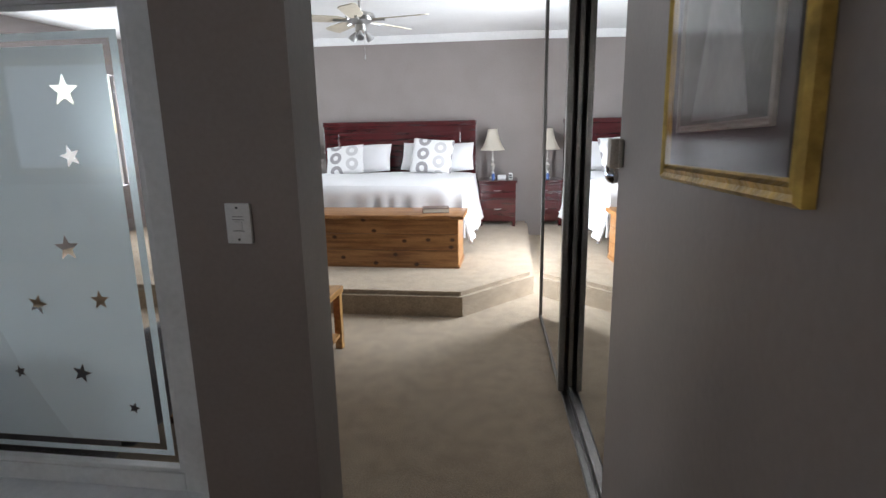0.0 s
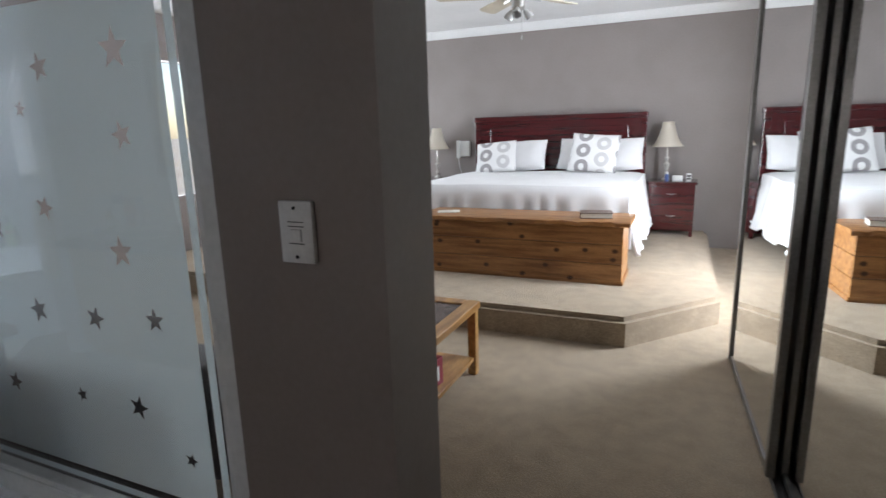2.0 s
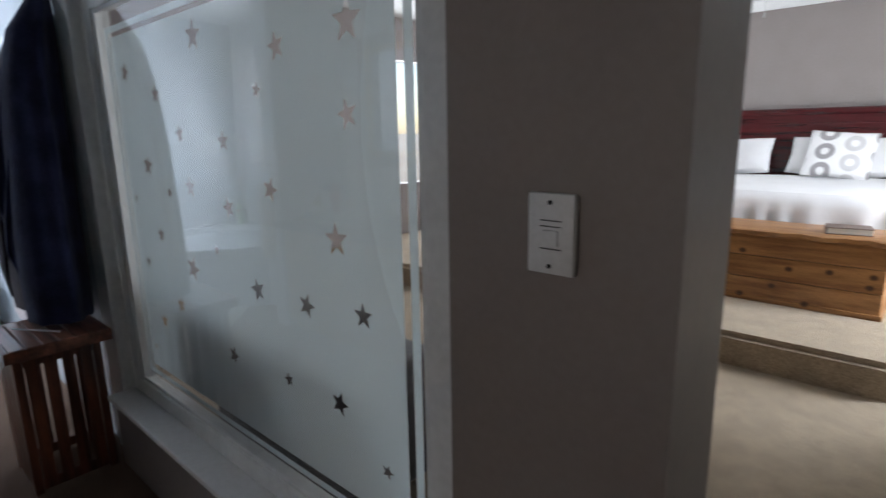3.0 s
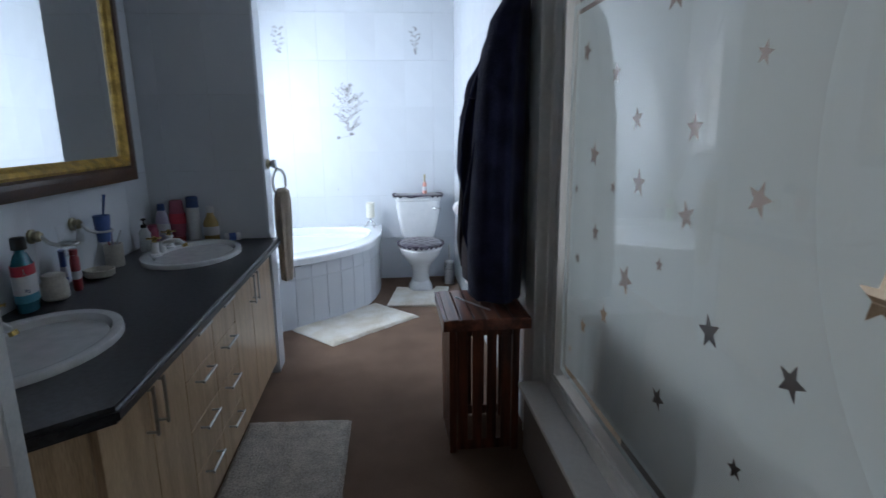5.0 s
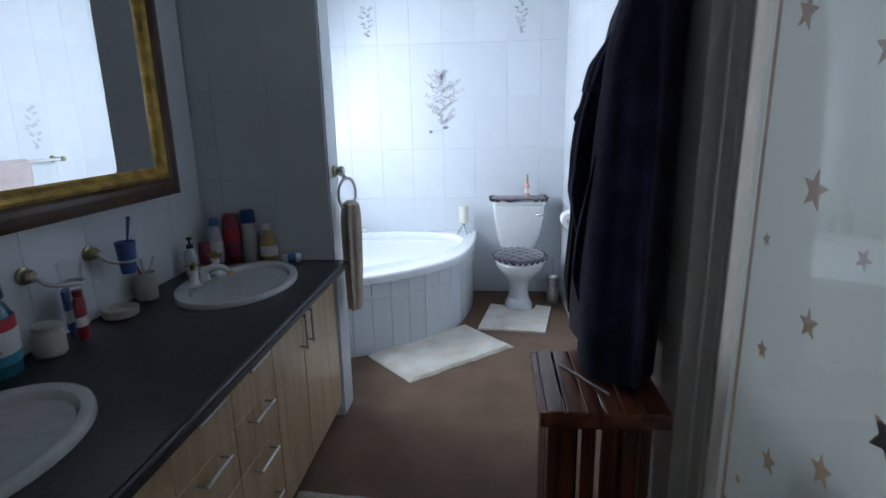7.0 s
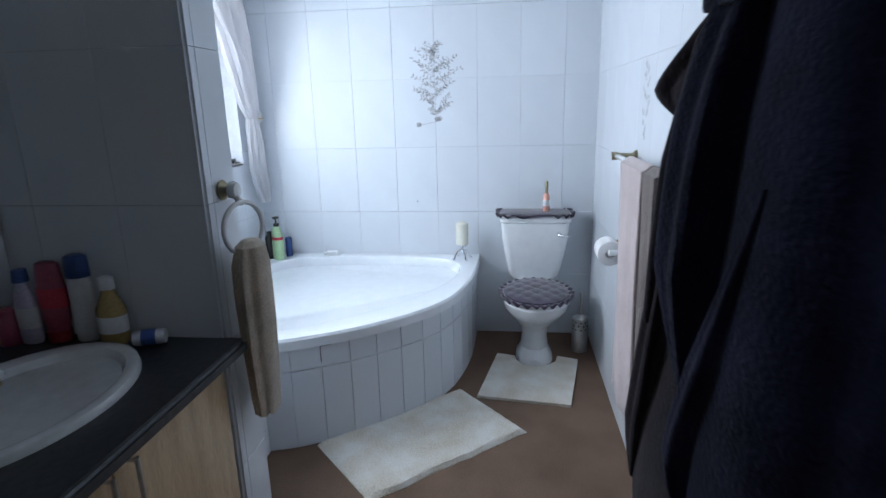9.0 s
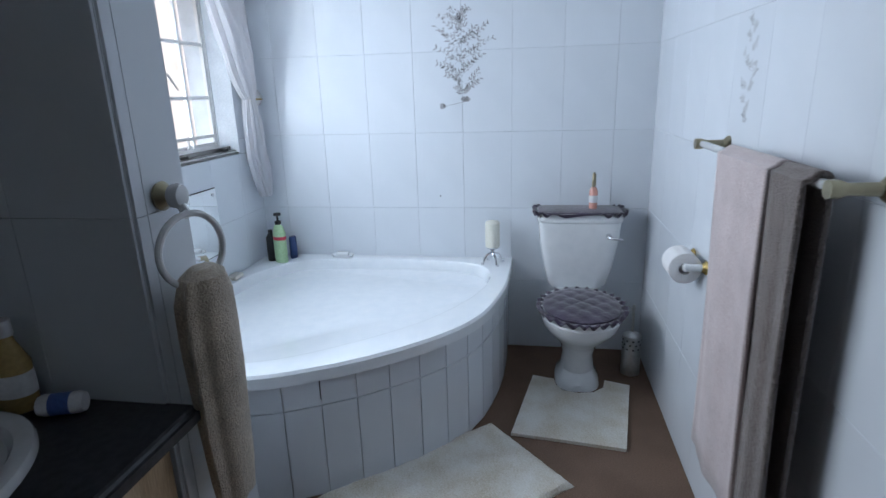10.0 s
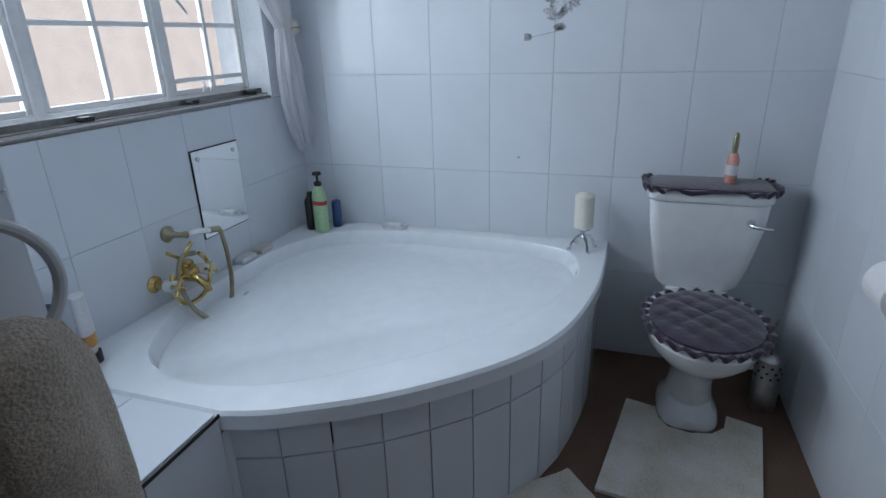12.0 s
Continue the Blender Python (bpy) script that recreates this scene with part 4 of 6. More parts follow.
part("base", bm, "grout", deck, smooth=False)
for b in ((-3.955, -3.738, WIN + 0.003, 0.206), (-3.735, -3.519, WIN + 0.003, 0.206), (-3.955, -3.738, 0.209, 0.449), (-3.735, -3.519, 0.209, 0.449)):
    bm = bmesh.new()
    box(bm, *b, DECK - 0.007, DECK - 0.001, bevel=0.001, seg=1)
    part("tile", bm, "tile", deck, smooth=False)
bm = bmesh.new()
box(bm, -3.99, -3.9575, 0.40, 0.455, 0.0, DECK - 0.058)
part("corner_filler", bm, "tile", deck, smooth=False)
for b in ((-3.955, -3.738), (-3.735, -3.519)):
    for z0, z1 in ((0.002, 0.115), (0.118, DECK - 0.009)):
        bm = bmesh.new()
        box(bm, b[0], b[1], 0.4505, 0.457, z0, z1, bevel=0.001, seg=1)
        part("tile", bm, "tile", deck, smooth=False)
bm = bmesh.new()
box(bm, -3.957, -3.518, 0.4575, 0.461, DECK - 0.010, DECK)
part("edge_trim", bm, "black", deck, smooth=False)

# ---- toilet ----
wc = thing("toilet", "white ceramic close-coupled toilet with a padded purple lid cover", "toilet")
TY, TX = 1.60, -5.335


def oval(cx, cy, rx, ry, z, n=40, square=2.0):
    out = []
    for i in range(n):
        a = 2 * math.pi * i / n
        c, s = math.cos(a), math.sin(a)
        out.append((cx + rx * abs(c) ** (2 / square) * (1 if c > 0 else -1), cy + ry * abs(s) ** (2 / square) * (1 if s > 0 else -1), z))
    return out


bm = bmesh.new()
rings(bm, [oval(-5.245, TY, 0.055, 0.125, 0.40, square=4), oval(-5.24, TY, 0.062, 0.145, 0.425, square=5), oval(-5.24, TY, 0.083, 0.162, 0.50, square=6), oval(-5.235, TY, 0.093, 0.190, 0.66, square=7), oval(-5.235, TY, 0.095, 0.196, 0.745, square=7)])
part("cistern", bm, "ceramic", wc)
bm = bmesh.new()
rings(bm, [oval(-5.235, TY, 0.098, 0.199, 0.747, square=7), oval(-5.235, TY, 0.103, 0.204, 0.755, square=7), oval(-5.235, TY, 0.103, 0.204, 0.775, square=7), oval(-5.235, TY, 0.095, 0.196, 0.787, square=7)])
part("cistern_lid", bm, "ceramic", wc)
bm = bmesh.new()
rings(bm, [oval(-5.02, TY, 0.15, 0.105, 0.0, square=3), oval(-5.02, TY, 0.145, 0.10, 0.03, square=2.6), oval(-5.02, TY, 0.105, 0.078, 0.07), oval(-5.01, TY, 0.10, 0.072, 0.15), oval(-4.985, TY, 0.13, 0.090, 0.22), oval(-4.945, TY, 0.19, 0.14, 0.29), oval(-4.92, TY, 0.225, 0.172, 0.345), oval(-4.915, TY, 0.235, 0.183, 0.385), oval(-4.915, TY, 0.230, 0.178, 0.395)])
box(bm, -5.27, -5.08, TY - 0.11, TY + 0.11, 0.30, 0.40, bevel=0.02)
part("bowl", bm, "ceramic", wc)
bm = bmesh.new()
rings(bm, [oval(-4.915, TY, 0.236, 0.188, 0.397), oval(-4.915, TY, 0.240, 0.192, 0.408), oval(-4.915, TY, 0.238, 0.190, 0.42), oval(-4.915, TY, 0.228, 0.180, 0.424)])
part("seat", bm, "ceramic", wc)
bm = bmesh.new()
tube(bm, [(-5.14, TY + 0.135, 0.685), (-5.115, TY + 0.135, 0.685), (-5.10, TY + 0.15, 0.683), (-5.10, TY + 0.195, 0.680)], [0.014, 0.010, 0.006, 0.004], 10)
part("flush_lever", bm, "chrome", wc)
# quilted cover with a ruffle
lid_cover = thing("toilet_seat_cover", "quilted purple satin toilet lid cover with a ruffled edge", "toilet cover")
bm = bmesh.new()
cx, cy = -4.92, TY
lps = []
for k in range(19):
    f = k / 18
    lps.append([(cx + 0.212 * f * math.cos(a), cy + 0.172 * f * math.sin(a), 0.456 - 0.018 * f ** 4 + 0.005 * (abs(math.sin(33 * (0.212 * f * math.cos(a) + 0.172 * f * math.sin(a)))) ** 0.5 + abs(math.sin(33 * (0.212 * f * math.cos(a) - 0.172 * f * math.sin(a)))) ** 0.5)) for a in [2 * math.pi * i / 72 for i in range(72)]] if k else [(cx + 0.002 * math.cos(2 * math.pi * i / 72), cy + 0.002 * math.sin(2 * math.pi * i / 72), 0.46) for i in range(72)])
lps.append([(cx + 0.214 * math.cos(2 * math.pi * i / 72), cy + 0.174 * math.sin(2 * math.pi * i / 72), 0.426) for i in range(72)])
rings(bm, lps)
part("pad", bm, "purple", lid_cover)


def ruffle(name, pts_fn, n, amp, parent, wobble, width):
    b = bmesh.new()
    l0, l1, l2 = [], [], []
    for i in range(n):
        t = i / n
        p, nrm = pts_fn(t)
        w = math.sin(2 * math.pi * wobble * t + 1.3 * math.sin(17 * t)) * amp
        l0.append(p)
        l1.append((p[0] + nrm[0] * width * 0.55, p[1] + nrm[1] * width * 0.55, p[2] + 0.004 + w * 0.6))
        l2.append((p[0] + nrm[0] * (width + w * 0.5), p[1] + nrm[1] * (width + w * 0.5), p[2] - 0.004 + w * 1.3))
    rings(b, [l0, l1, l2], cap=False)
    o = part(name, b, "purple", parent)
    md3 = o.modifiers.new("thick", "SOLIDIFY")
    md3.thickness = 0.003
    return o


ruffle("ruffle", lambda t: ((cx + 0.212 * math.cos(2 * math.pi * t), cy + 0.172 * math.sin(2 * math.pi * t), 0.438), (math.cos(2 * math.pi * t), math.sin(2 * math.pi * t))), 240, 0.010, lid_cover, 26, 0.028)
lid_cover.location = (0.028, 0.0, -0.014)
tank_cover = thing("cistern_cover", "ruffled purple satin cover on the cistern lid", "toilet cover")
bm = bmesh.new()
rings(bm, [oval(-5.235, TY, 0.098, 0.200, 0.788, square=6), oval(-5.235, TY, 0.098, 0.200, 0.797, square=6), oval(-5.235, TY, 0.08, 0.18, 0.801, square=5)])
part("pad", bm, "purple", tank_cover)


def sq(t):
    a = 2 * math.pi * t
    p = oval(-5.235, TY, 0.098, 0.203, 0.790, 1, 6)
    c, s = math.cos(a), math.sin(a)
    return ((-5.235 + 0.098 * abs(c) ** 0.33 * (1 if c > 0 else -1), TY + 0.203 * abs(s) ** 0.33 * (1 if s > 0 else -1), 0.793), (c, s))


ruffle("ruffle", sq, 200, 0.010, tank_cover, 18, 0.022)

# ---- vanity ----
van = thing("vanity_unit", "pale maple vanity cabinet with eight drawers and four doors", "cabinet")
VY = 0.672
bm = bmesh.new()
prism(bm, [(-3.355, VAN + 0.003), (-1.347, VAN + 0.003), (-1.347, 0.52), (-1.50, VY - 0.02), (-3.355, VY - 0.02)], 0.07, 0.755)
part("body", bm, "maple", van, smooth=False)
bm = bmesh.new()
box(bm, -3.355, -1.52, VAN + 0.05, VY - 0.05, 0, 0.069)
part("plinth", bm, "maple", van, smooth=False)


def bar_handle(parent, p, q):
    b = bmesh.new()
    p, q = Vector(p), Vector(q)
    d = (q - p).normalized()
    tube(b, [p, q], 0.005, 8)
    for e in (p + d * 0.008, q - d * 0.008):
        tube(b, [e, e + Vector((0, -0.030, 0))], 0.004, 8)
    part("handle", b, "steel", parent, "satin metal bar handle")


def front(name, x0, x1, z0, z1, handle):
    b = bmesh.new()
    box(b, x0 + 0.0015, x1 - 0.0015, VY - 0.019, VY, z0 + 0.0015, z1 - 0.0015, bevel=0.0015, seg=1)
    o = part(name, b, "maple", van, smooth=False)
    xm, zm = (x0 + x1) / 2, (z0 + z1) / 2
    if handle == "h":
        bar_handle(o, (xm - 0.066, VY + 0.030, zm + 0.055), (xm + 0.074, VY + 0.030, zm + 0.055))
    else:
        x = x1 - 0.035 if handle == "r" else x0 + 0.035
        bar_handle(o, (x, VY + 0.030, z1 - 0.17), (x, VY + 0.030, z1 - 0.03))


ZS = [0.075, 0.245, 0.415, 0.585, 0.752]
for x0, x1 in ((-2.322, -2.023), (-2.616, -2.322)):
    for z0, z1 in zip(ZS, ZS[1:]):
        front("drawer", x0, x1, z0, z1, "h")
front("door", -3.355, -2.91, 0.075, 0.752, "r")
front("door", -2.91, -2.616, 0.075, 0.752, "l")
front("door", -2.023, -1.765, 0.075, 0.752, "r")
front("door", -1.765, -1.505, 0.075, 0.752, "l")
top = thing("worktop", "black speckled granite-look worktop with a rounded front edge", "worktop")
bm = bmesh.new()
for_edge = [(-3.368, VAN + 0.001), (-1.347, VAN + 0.001), (-1.347, 0.575), (-1.475, VY + 0.070), (-3.368, VY + 0.070)]
prism(bm, for_edge, 0.757, 0.80)
bmesh.ops.bevel(bm, geom=[e for e in bm.edges if all(v.co.y > 0.5 for v in e.verts) and abs(e.verts[0].co.z - e.verts[1].co.z) < 0.001], offset=0.012, segments=3, affect="EDGES")
part("slab", bm, "granite", top, smooth=False)


def basin(cx, cy):
    t = thing("basin", "oval pale grey ceramic drop-in basin set into the black worktop", "basin", "basins in the vanity")
    b = bmesh.new()
    rx, ry = 0.295, 0.215
    lp = []
    for f, z in ((1.0, 0.801), (1.0, 0.812), (0.985, 0.820), (0.93, 0.823), (0.86, 0.819), (0.82, 0.806), (0.78, 0.77), (0.68, 0.71), (0.45, 0.675), (0.12, 0.667), (0.02, 0.667)):
        oy = 0.0 if f > 0.9 else 0.012
        lp.append([(cx + rx * f * math.cos(a), cy + oy + (ry * f if f > 0.9 else ry * f * 0.93) * math.sin(a), z) for a in [2 * math.pi * i / 64 for i in range(64)]])
    rings(b, lp)
    part("bowl", b, "ceramic_grey", t)
    b = bmesh.new()
    lathe(b, [(0.018, 0.6675), (0.02, 0.671), (0.008, 0.673)], (cx, cy, 0), 14)
    part("waste", b, "steel", t)
    tp = thing("basin_taps", "white and brass pillar mixer tap with cross handles behind the basin", "tap", "basin taps")
    for dx in (-0.085, 0.085):
        b = bmesh.new()
        lathe(b, [(0.026, 0.82), (0.026, 0.828), (0.018, 0.835), (0.017, 0.875), (0.02, 0.885)], (cx + dx, cy - 0.135, 0), 18)
        o = part("tap_body", b, "ceramic", tp)
        b = bmesh.new()
        lathe(b, [(0.01, 0.885), (0.012, 0.895), (0.012, 0.905), (0.005, 0.912)], (cx + dx, cy - 0.135, 0), 12)
        for k in range(4):
            a = k * math.pi / 2 + 0.4
            tube(b, [(cx + dx, cy - 0.135, 0.90), (cx + dx + 0.026 * math.cos(a), cy - 0.135 + 0.026 * math.sin(a), 0.902), (cx + dx + 0.032 * math.cos(a), cy - 0.135 + 0.032 * math.sin(a), 0.902)], [0.004, 0.004, 0.007], 8)
        part("cross_handle", b, "brass", o, "brass cross handle")
    b = bmesh.new()
    lathe(b, [(0.022, 0.82), (0.02, 0.83), (0.016, 0.86), (0.012, 0.872)], (cx, cy - 0.14, 0), 18)
    tube(b, [(cx, cy - 0.14, 0.855), (cx, cy - 0.10, 0.872), (cx, cy - 0.06, 0.872), (cx, cy - 0.035, 0.855)], [0.014, 0.013, 0.012, 0.011], 12)
    part("spout", b, "ceramic", tp)
    b = bmesh.new()
    tube(b, [(cx, cy - 0.036, 0.857), (cx, cy - 0.031, 0.844)], 0.0125, 12)
    part("spout_tip", b, "brass", tp)


basin(-1.84, 0.345)
basin(-2.985, 0.402)


def wall_mirror():
    t = thing("wall_mirror", "large mirror in a moulded gilt and dark wood frame", "mirror")
    x0, x1, z0, z1, y, w = -3.06, -1.72, 1.160, 2.04, VAN + 0.008, 0.112
    for name, mt, a, c, d0, d1 in (("outer_frame", "dark_frame", 0.0, 0.068, 0.034, 0.042), ("gilt_frame", "gold_frame", 0.068, 0.112, 0.040, 0.016)):
        b = bmesh.new()
        prof = [(a, 0), (a, d0 * 0.8), (a + (c - a) * 0.25, d0), (a + (c - a) * 0.6, (d0 + d1) / 2 * 1.05), (a + (c - a) * 0.85, d1), (c, d1 * 0.8), (c, 0)]
        lps2 = []
        for xx, zz, sx, sz in ((x0, z0, 1, 1), (x1, z0, -1, 1), (x1, z1, -1, -1), (x0, z1, 1, -1)):
            lps2.append([(xx + sx * p, y + q, zz + sz * p) for p, q in prof])
        lps2.append(lps2[0])
        rings(b, lps2, cap=False)
        bmesh.ops.remove_doubles(b, verts=b.verts, dist=1e-6)
        part(name, b, mt, t, smooth=False)
    b = bmesh.new()
    box(b, x0 + w - 0.005, x1 - w + 0.005, y + 0.004, y + 0.012, z0 + w - 0.005, z1 - w + 0.005)
    part("glass", b, "mirror", t, smooth=False)
    t.matrix_world = Matrix.Translation((x1, y, 0)) @ Matrix.Rotation(radians(-2.6), 4, "Z") @ Matrix.Translation((-x1, -y, 0))


wall_mirror()

# ---- towels, rail, robes ----
ring = thing("towel_ring", "white towel ring on a cream and brass wall mount", "towel ring")
RX, RZ = -3.44, 1.198
bm = bmesh.new()
lathe(bm, [(0.026, 0), (0.028, 0.006), (0.022, 0.012), (0.015, 0.02)], (RX, 0.683, RZ), 24, "y")
mt_ = part("rose", bm, "antique_brass", ring)
bm = bmesh.new()
lathe(bm, [(0.014, 0.02), (0.022, 0.026), (0.024, 0.036), (0.02, 0.046), (0.008, 0.05)], (RX, 0.683, RZ), 24, "y")
tube(bm, [(RX, 0.722, RZ - 0.015), (RX + 0.008, 0.736, RZ - 0.030), (RX + 0.018, 0.744, RZ - 0.031)], 0.009, 10)
part("knob", bm, "ceramic_grey", ring)
bm = bmesh.new()
rc = (RX + 0.018, 0.744, RZ - 0.100)
tube(bm, [(rc[0] - 0.066 * math.cos(a), rc[1] + 0.022 * math.cos(a), rc[2] + 0.070 * math.sin(a)) for a in [2 * math.pi * i / 40 for i in range(40)]], 0.0065, 10, closed=True)
part("ring", bm, "ceramic_grey", ring)


def hanging(name, label, category, sections, material, folds, amp, group="", n=72, thick=0.0):
    """Cloth as a closed loft. sections: (z, cx, cy, rx, ry)."""
    t = thing(name, label, category, group)
    b = bmesh.new()
    lps3 = []
    for k, (z, px_, py_, rx, ry) in enumerate(sections):
        lp = []
        for i in range(n):
            a = 2 * math.pi * i / n
            f = 1 + amp * math.sin(folds * a + 1.7 * math.sin(2 * a) + 0.8 * z) * min(1.0, k / 2.0)
            f += 0.5 * amp * noise.noise(Vector((3 * math.cos(a), 3 * math.sin(a), z * 6)))
            lp.append((px_ + rx * f * math.cos(a), py_ + ry * f * math.sin(a), z + 0.012 * noise.noise(Vector((4 * math.cos(a), 4 * math.sin(a), 7))) * (k == len(sections) - 1)))
        lps3.append(lp)
    rings(b, lps3)
    part("cloth", b, material, t)
    return t


hanging("hand_towel", "taupe terry hand towel hanging through a white towel ring", "towel", [
    (1.065, -3.425, 0.755, 0.030, 0.020), (1.05, -3.425, 0.755, 0.052, 0.036), (1.00, -3.43, 0.752, 0.066, 0.044), (0.92, -3.435, 0.75, 0.070, 0.045), (0.82, -3.44, 0.748, 0.070, 0.043),
    (0.72, -3.44, 0.748, 0.068, 0.038), (0.60, -3.445, 0.746, 0.062, 0.034), (0.545, -3.445, 0.746, 0.057, 0.030)], "towel_brown", 5, 0.10)

rail = thing("towel_rail", "white towel rail on brass brackets along the wall", "towel rail")
bm = bmesh.new()
tube(bm, [(-4.27, 1.868, 1.20), (-3.50, 1.868, 1.20)], 0.010, 14)
part("bar", bm, "ceramic_grey", rail)
for x in (-4.275, -3.495):
    bm = bmesh.new()
    lathe(bm, [(0.024, RIGHT - 0.001), (0.022, RIGHT - 0.012), (0.012, RIGHT - 0.022), (0.011, RIGHT - 0.07), (0.016, RIGHT - 0.082), (0.016, RIGHT - 0.10)][::-1], (x, 0, 1.20), 18, "y")
    part("bracket", bm, "antique_brass", rail)


def folded_towel(name, label, x0, x1, ztop, zf, zb, material, y=1.868):
    t = thing(name, label, "towel")
    b = bmesh.new()
    prof = []
    for k in range(14):
        prof.append((y - 0.022 - 0.012 * k / 13, zf + (ztop - zf) * k / 13))
    for k in range(1, 8):
        a = math.pi * (1 - k / 8)
        prof.append((y + 0.020 * math.cos(a), ztop + 0.018 * math.sin(a)))
    for k in range(14):
        prof.append((y + 0.022, ztop - (ztop - zb) * k / 13))
    lps4 = []
    n = 40
    for i in range(n + 1):
        u = i / n
        lps4.append([(x0 + (x1 - x0) * u + 0.03 * (ztop - z) * (u - 0.5), yy + (0.006 * math.sin(u * 9 + z * 2) + 0.0015 * math.sin(u * 23)) * min(1, (ztop + 0.02 - z) * 2.5) * (1 if yy < y else 0.25), z) for yy, z in prof])
    rings(b, lps4, closed=False, cap=False)
    o = part("cloth", b, material, t)
    md4 = o.modifiers.new("thick", "SOLIDIFY")
    md4.thickness = 0.011
    return t


folded_towel("bath_towel", "pinkish grey terry bath towel folded over the towel rail", -4.01, -3.70, 1.205, 0.36, 0.45, "towel_grey")
M["towel_dark"] = mat("brown_grey_terry_towel", (0.22, 0.18, 0.17), 0.95, var=0.12, scale=12, fine=200, bump=0.8, sheen=0.4)
folded_towel("bath_towel", "darker brown terry bath towel hanging in folds on the towel rail", -3.68, -3.55, 1.205, 0.36, 0.5, "towel_dark")



def cloth_tube(name, pts, radii, material, parent, seg=40, folds=5, amp=0.10, seed=0.0, squash=0.75):
    """A hanging roll of cloth along a bent line, flattened towards the wall, with soft folds."""
    line = curve_points(pts, 6)
    b = bmesh.new()
    loops_ = []
    for k, p in enumerate(line):
        f = k / (len(line) - 1) * (len(radii) - 1)
        i0 = min(int(f), len(radii) - 2)
        r = radii[i0] + (radii[i0 + 1] - radii[i0]) * (f - i0)
        loops_.append([(p.x + r * (1 + amp * math.sin(folds * a + seed + 0.12 * k) + 0.6 * amp * noise.noise(Vector((2 * math.cos(a), 2 * math.sin(a) + seed, k * 0.11)))) * math.cos(a),
                        p.y + squash * r * (1 + amp * math.sin(folds * a + seed + 0.12 * k)) * math.sin(a), p.z) for a in [2 * math.pi * i / seg for i in range(seg)]])
    rings(b, loops_)
    return part(name, b, material, parent)


robe = hanging("bathrobe", "charcoal fleece bathrobe with a hanging belt, on a brass wall hook", "bathrobe", [
    (1.96, -2.70, 1.905, 0.02, 0.015), (1.92, -2.71, 1.89, 0.07, 0.035), (1.83, -2.75, 1.865, 0.125, 0.066), (1.72, -2.79, 1.845, 0.165, 0.082), (1.58, -2.825, 1.83, 0.175, 0.090), (1.44, -2.84, 1.82, 0.185, 0.096), (1.36, -2.84, 1.82, 0.182, 0.096),
    (1.20, -2.85, 1.815, 0.190, 0.098), (1.0, -2.865, 1.81, 0.205, 0.102), (0.85, -2.88, 1.80, 0.228, 0.110), (0.74, -2.89, 1.80, 0.238, 0.112), (0.66, -2.89, 1.80, 0.225, 0.108)], "robe", 6, 0.07, n=180)
cloth_tube("sleeve", [(-2.78, 1.85, 1.70), (-2.85, 1.815, 1.60), (-2.92, 1.765, 1.50), (-3.00, 1.735, 1.42), (-2.95, 1.74, 1.36)], [0.008, 0.046, 0.056, 0.056, 0.012], "robe", robe, amp=0.16, seed=1.0)
cloth_tube("cuff", [(-3.02, 1.745, 1.46), (-3.065, 1.735, 1.425), (-3.04, 1.74, 1.385)], [0.006, 0.030, 0.006], "robe", robe, seed=2.0)
cloth_tube("front_edge", [(-2.80, 1.795, 1.70), (-2.87, 1.73, 1.45), (-2.92, 1.705, 1.15), (-2.97, 1.695, 0.85), (-3.02, 1.70, 0.69)], [0.004, 0.018, 0.024, 0.030, 0.006], "robe", robe, amp=0.2, seed=3.0)
bm = bmesh.new()
tube(bm, [(-2.80, 1.765, 1.62), (-2.86, 1.712, 1.48), (-2.90, 1.692, 1.32), (-2.925, 1.690, 1.16), (-2.935, 1.690, 1.05)], [0.003, 0.010, 0.012, 0.013, 0.012], 12)
part("belt", bm, "robe", robe)
M["robe_blue"] = mat("navy_towelling", (0.028, 0.032, 0.075), 0.95, var=0.2, scale=10, fine=150, bump=0.4, spec=0.05, sheen=0.12)
blue = hanging("bathrobe", "navy towelling robe hanging beside the charcoal one", "bathrobe", [
    (1.97, -2.62, 1.90, 0.02, 0.015), (1.93, -2.62, 1.885, 0.06, 0.035), (1.80, -2.62, 1.845, 0.11, 0.075), (1.6, -2.625, 1.82, 0.135, 0.095), (1.35, -2.63, 1.81, 0.145, 0.105), (1.1, -2.635, 1.80, 0.15, 0.11), (0.85, -2.64, 1.795, 0.16, 0.115), (0.66, -2.64, 1.795, 0.155, 0.11)], "robe_blue", 4, 0.07, n=160)
cloth_tube("sleeve", [(-2.68, 1.79, 1.74), (-2.70, 1.735, 1.58), (-2.73, 1.70, 1.40), (-2.735, 1.69, 1.20), (-2.73, 1.69, 1.04)], [0.006, 0.044, 0.054, 0.060, 0.018], "robe_blue", blue, amp=0.18, seed=4.0)
cloth_tube("hood", [(-2.64, 1.77, 1.70), (-2.75, 1.735, 1.58), (-2.72, 1.715, 1.50), (-2.61, 1.73, 1.53)], [0.008, 0.050, 0.055, 0.010], "robe_blue", blue, amp=0.15, seed=5.0)
cloth_tube("pocket_fold", [(-2.60, 1.70, 1.32), (-2.66, 1.685, 1.10), (-2.70, 1.68, 0.95), (-2.64, 1.68, 0.86)], [0.004, 0.026, 0.030, 0.006], "robe_blue", blue, amp=0.15, seed=6.0)
hanging("lace_trim_garment", "small white lace trim showing between the two dark robes", "garment", [
    (1.40, -2.775, 1.705, 0.004, 0.005), (1.36, -2.778, 1.70, 0.008, 0.007), (1.32, -2.782, 1.696, 0.014, 0.009), (1.285, -2.79, 1.694, 0.020, 0.010)], "sheer", 7, 0.3, n=60)
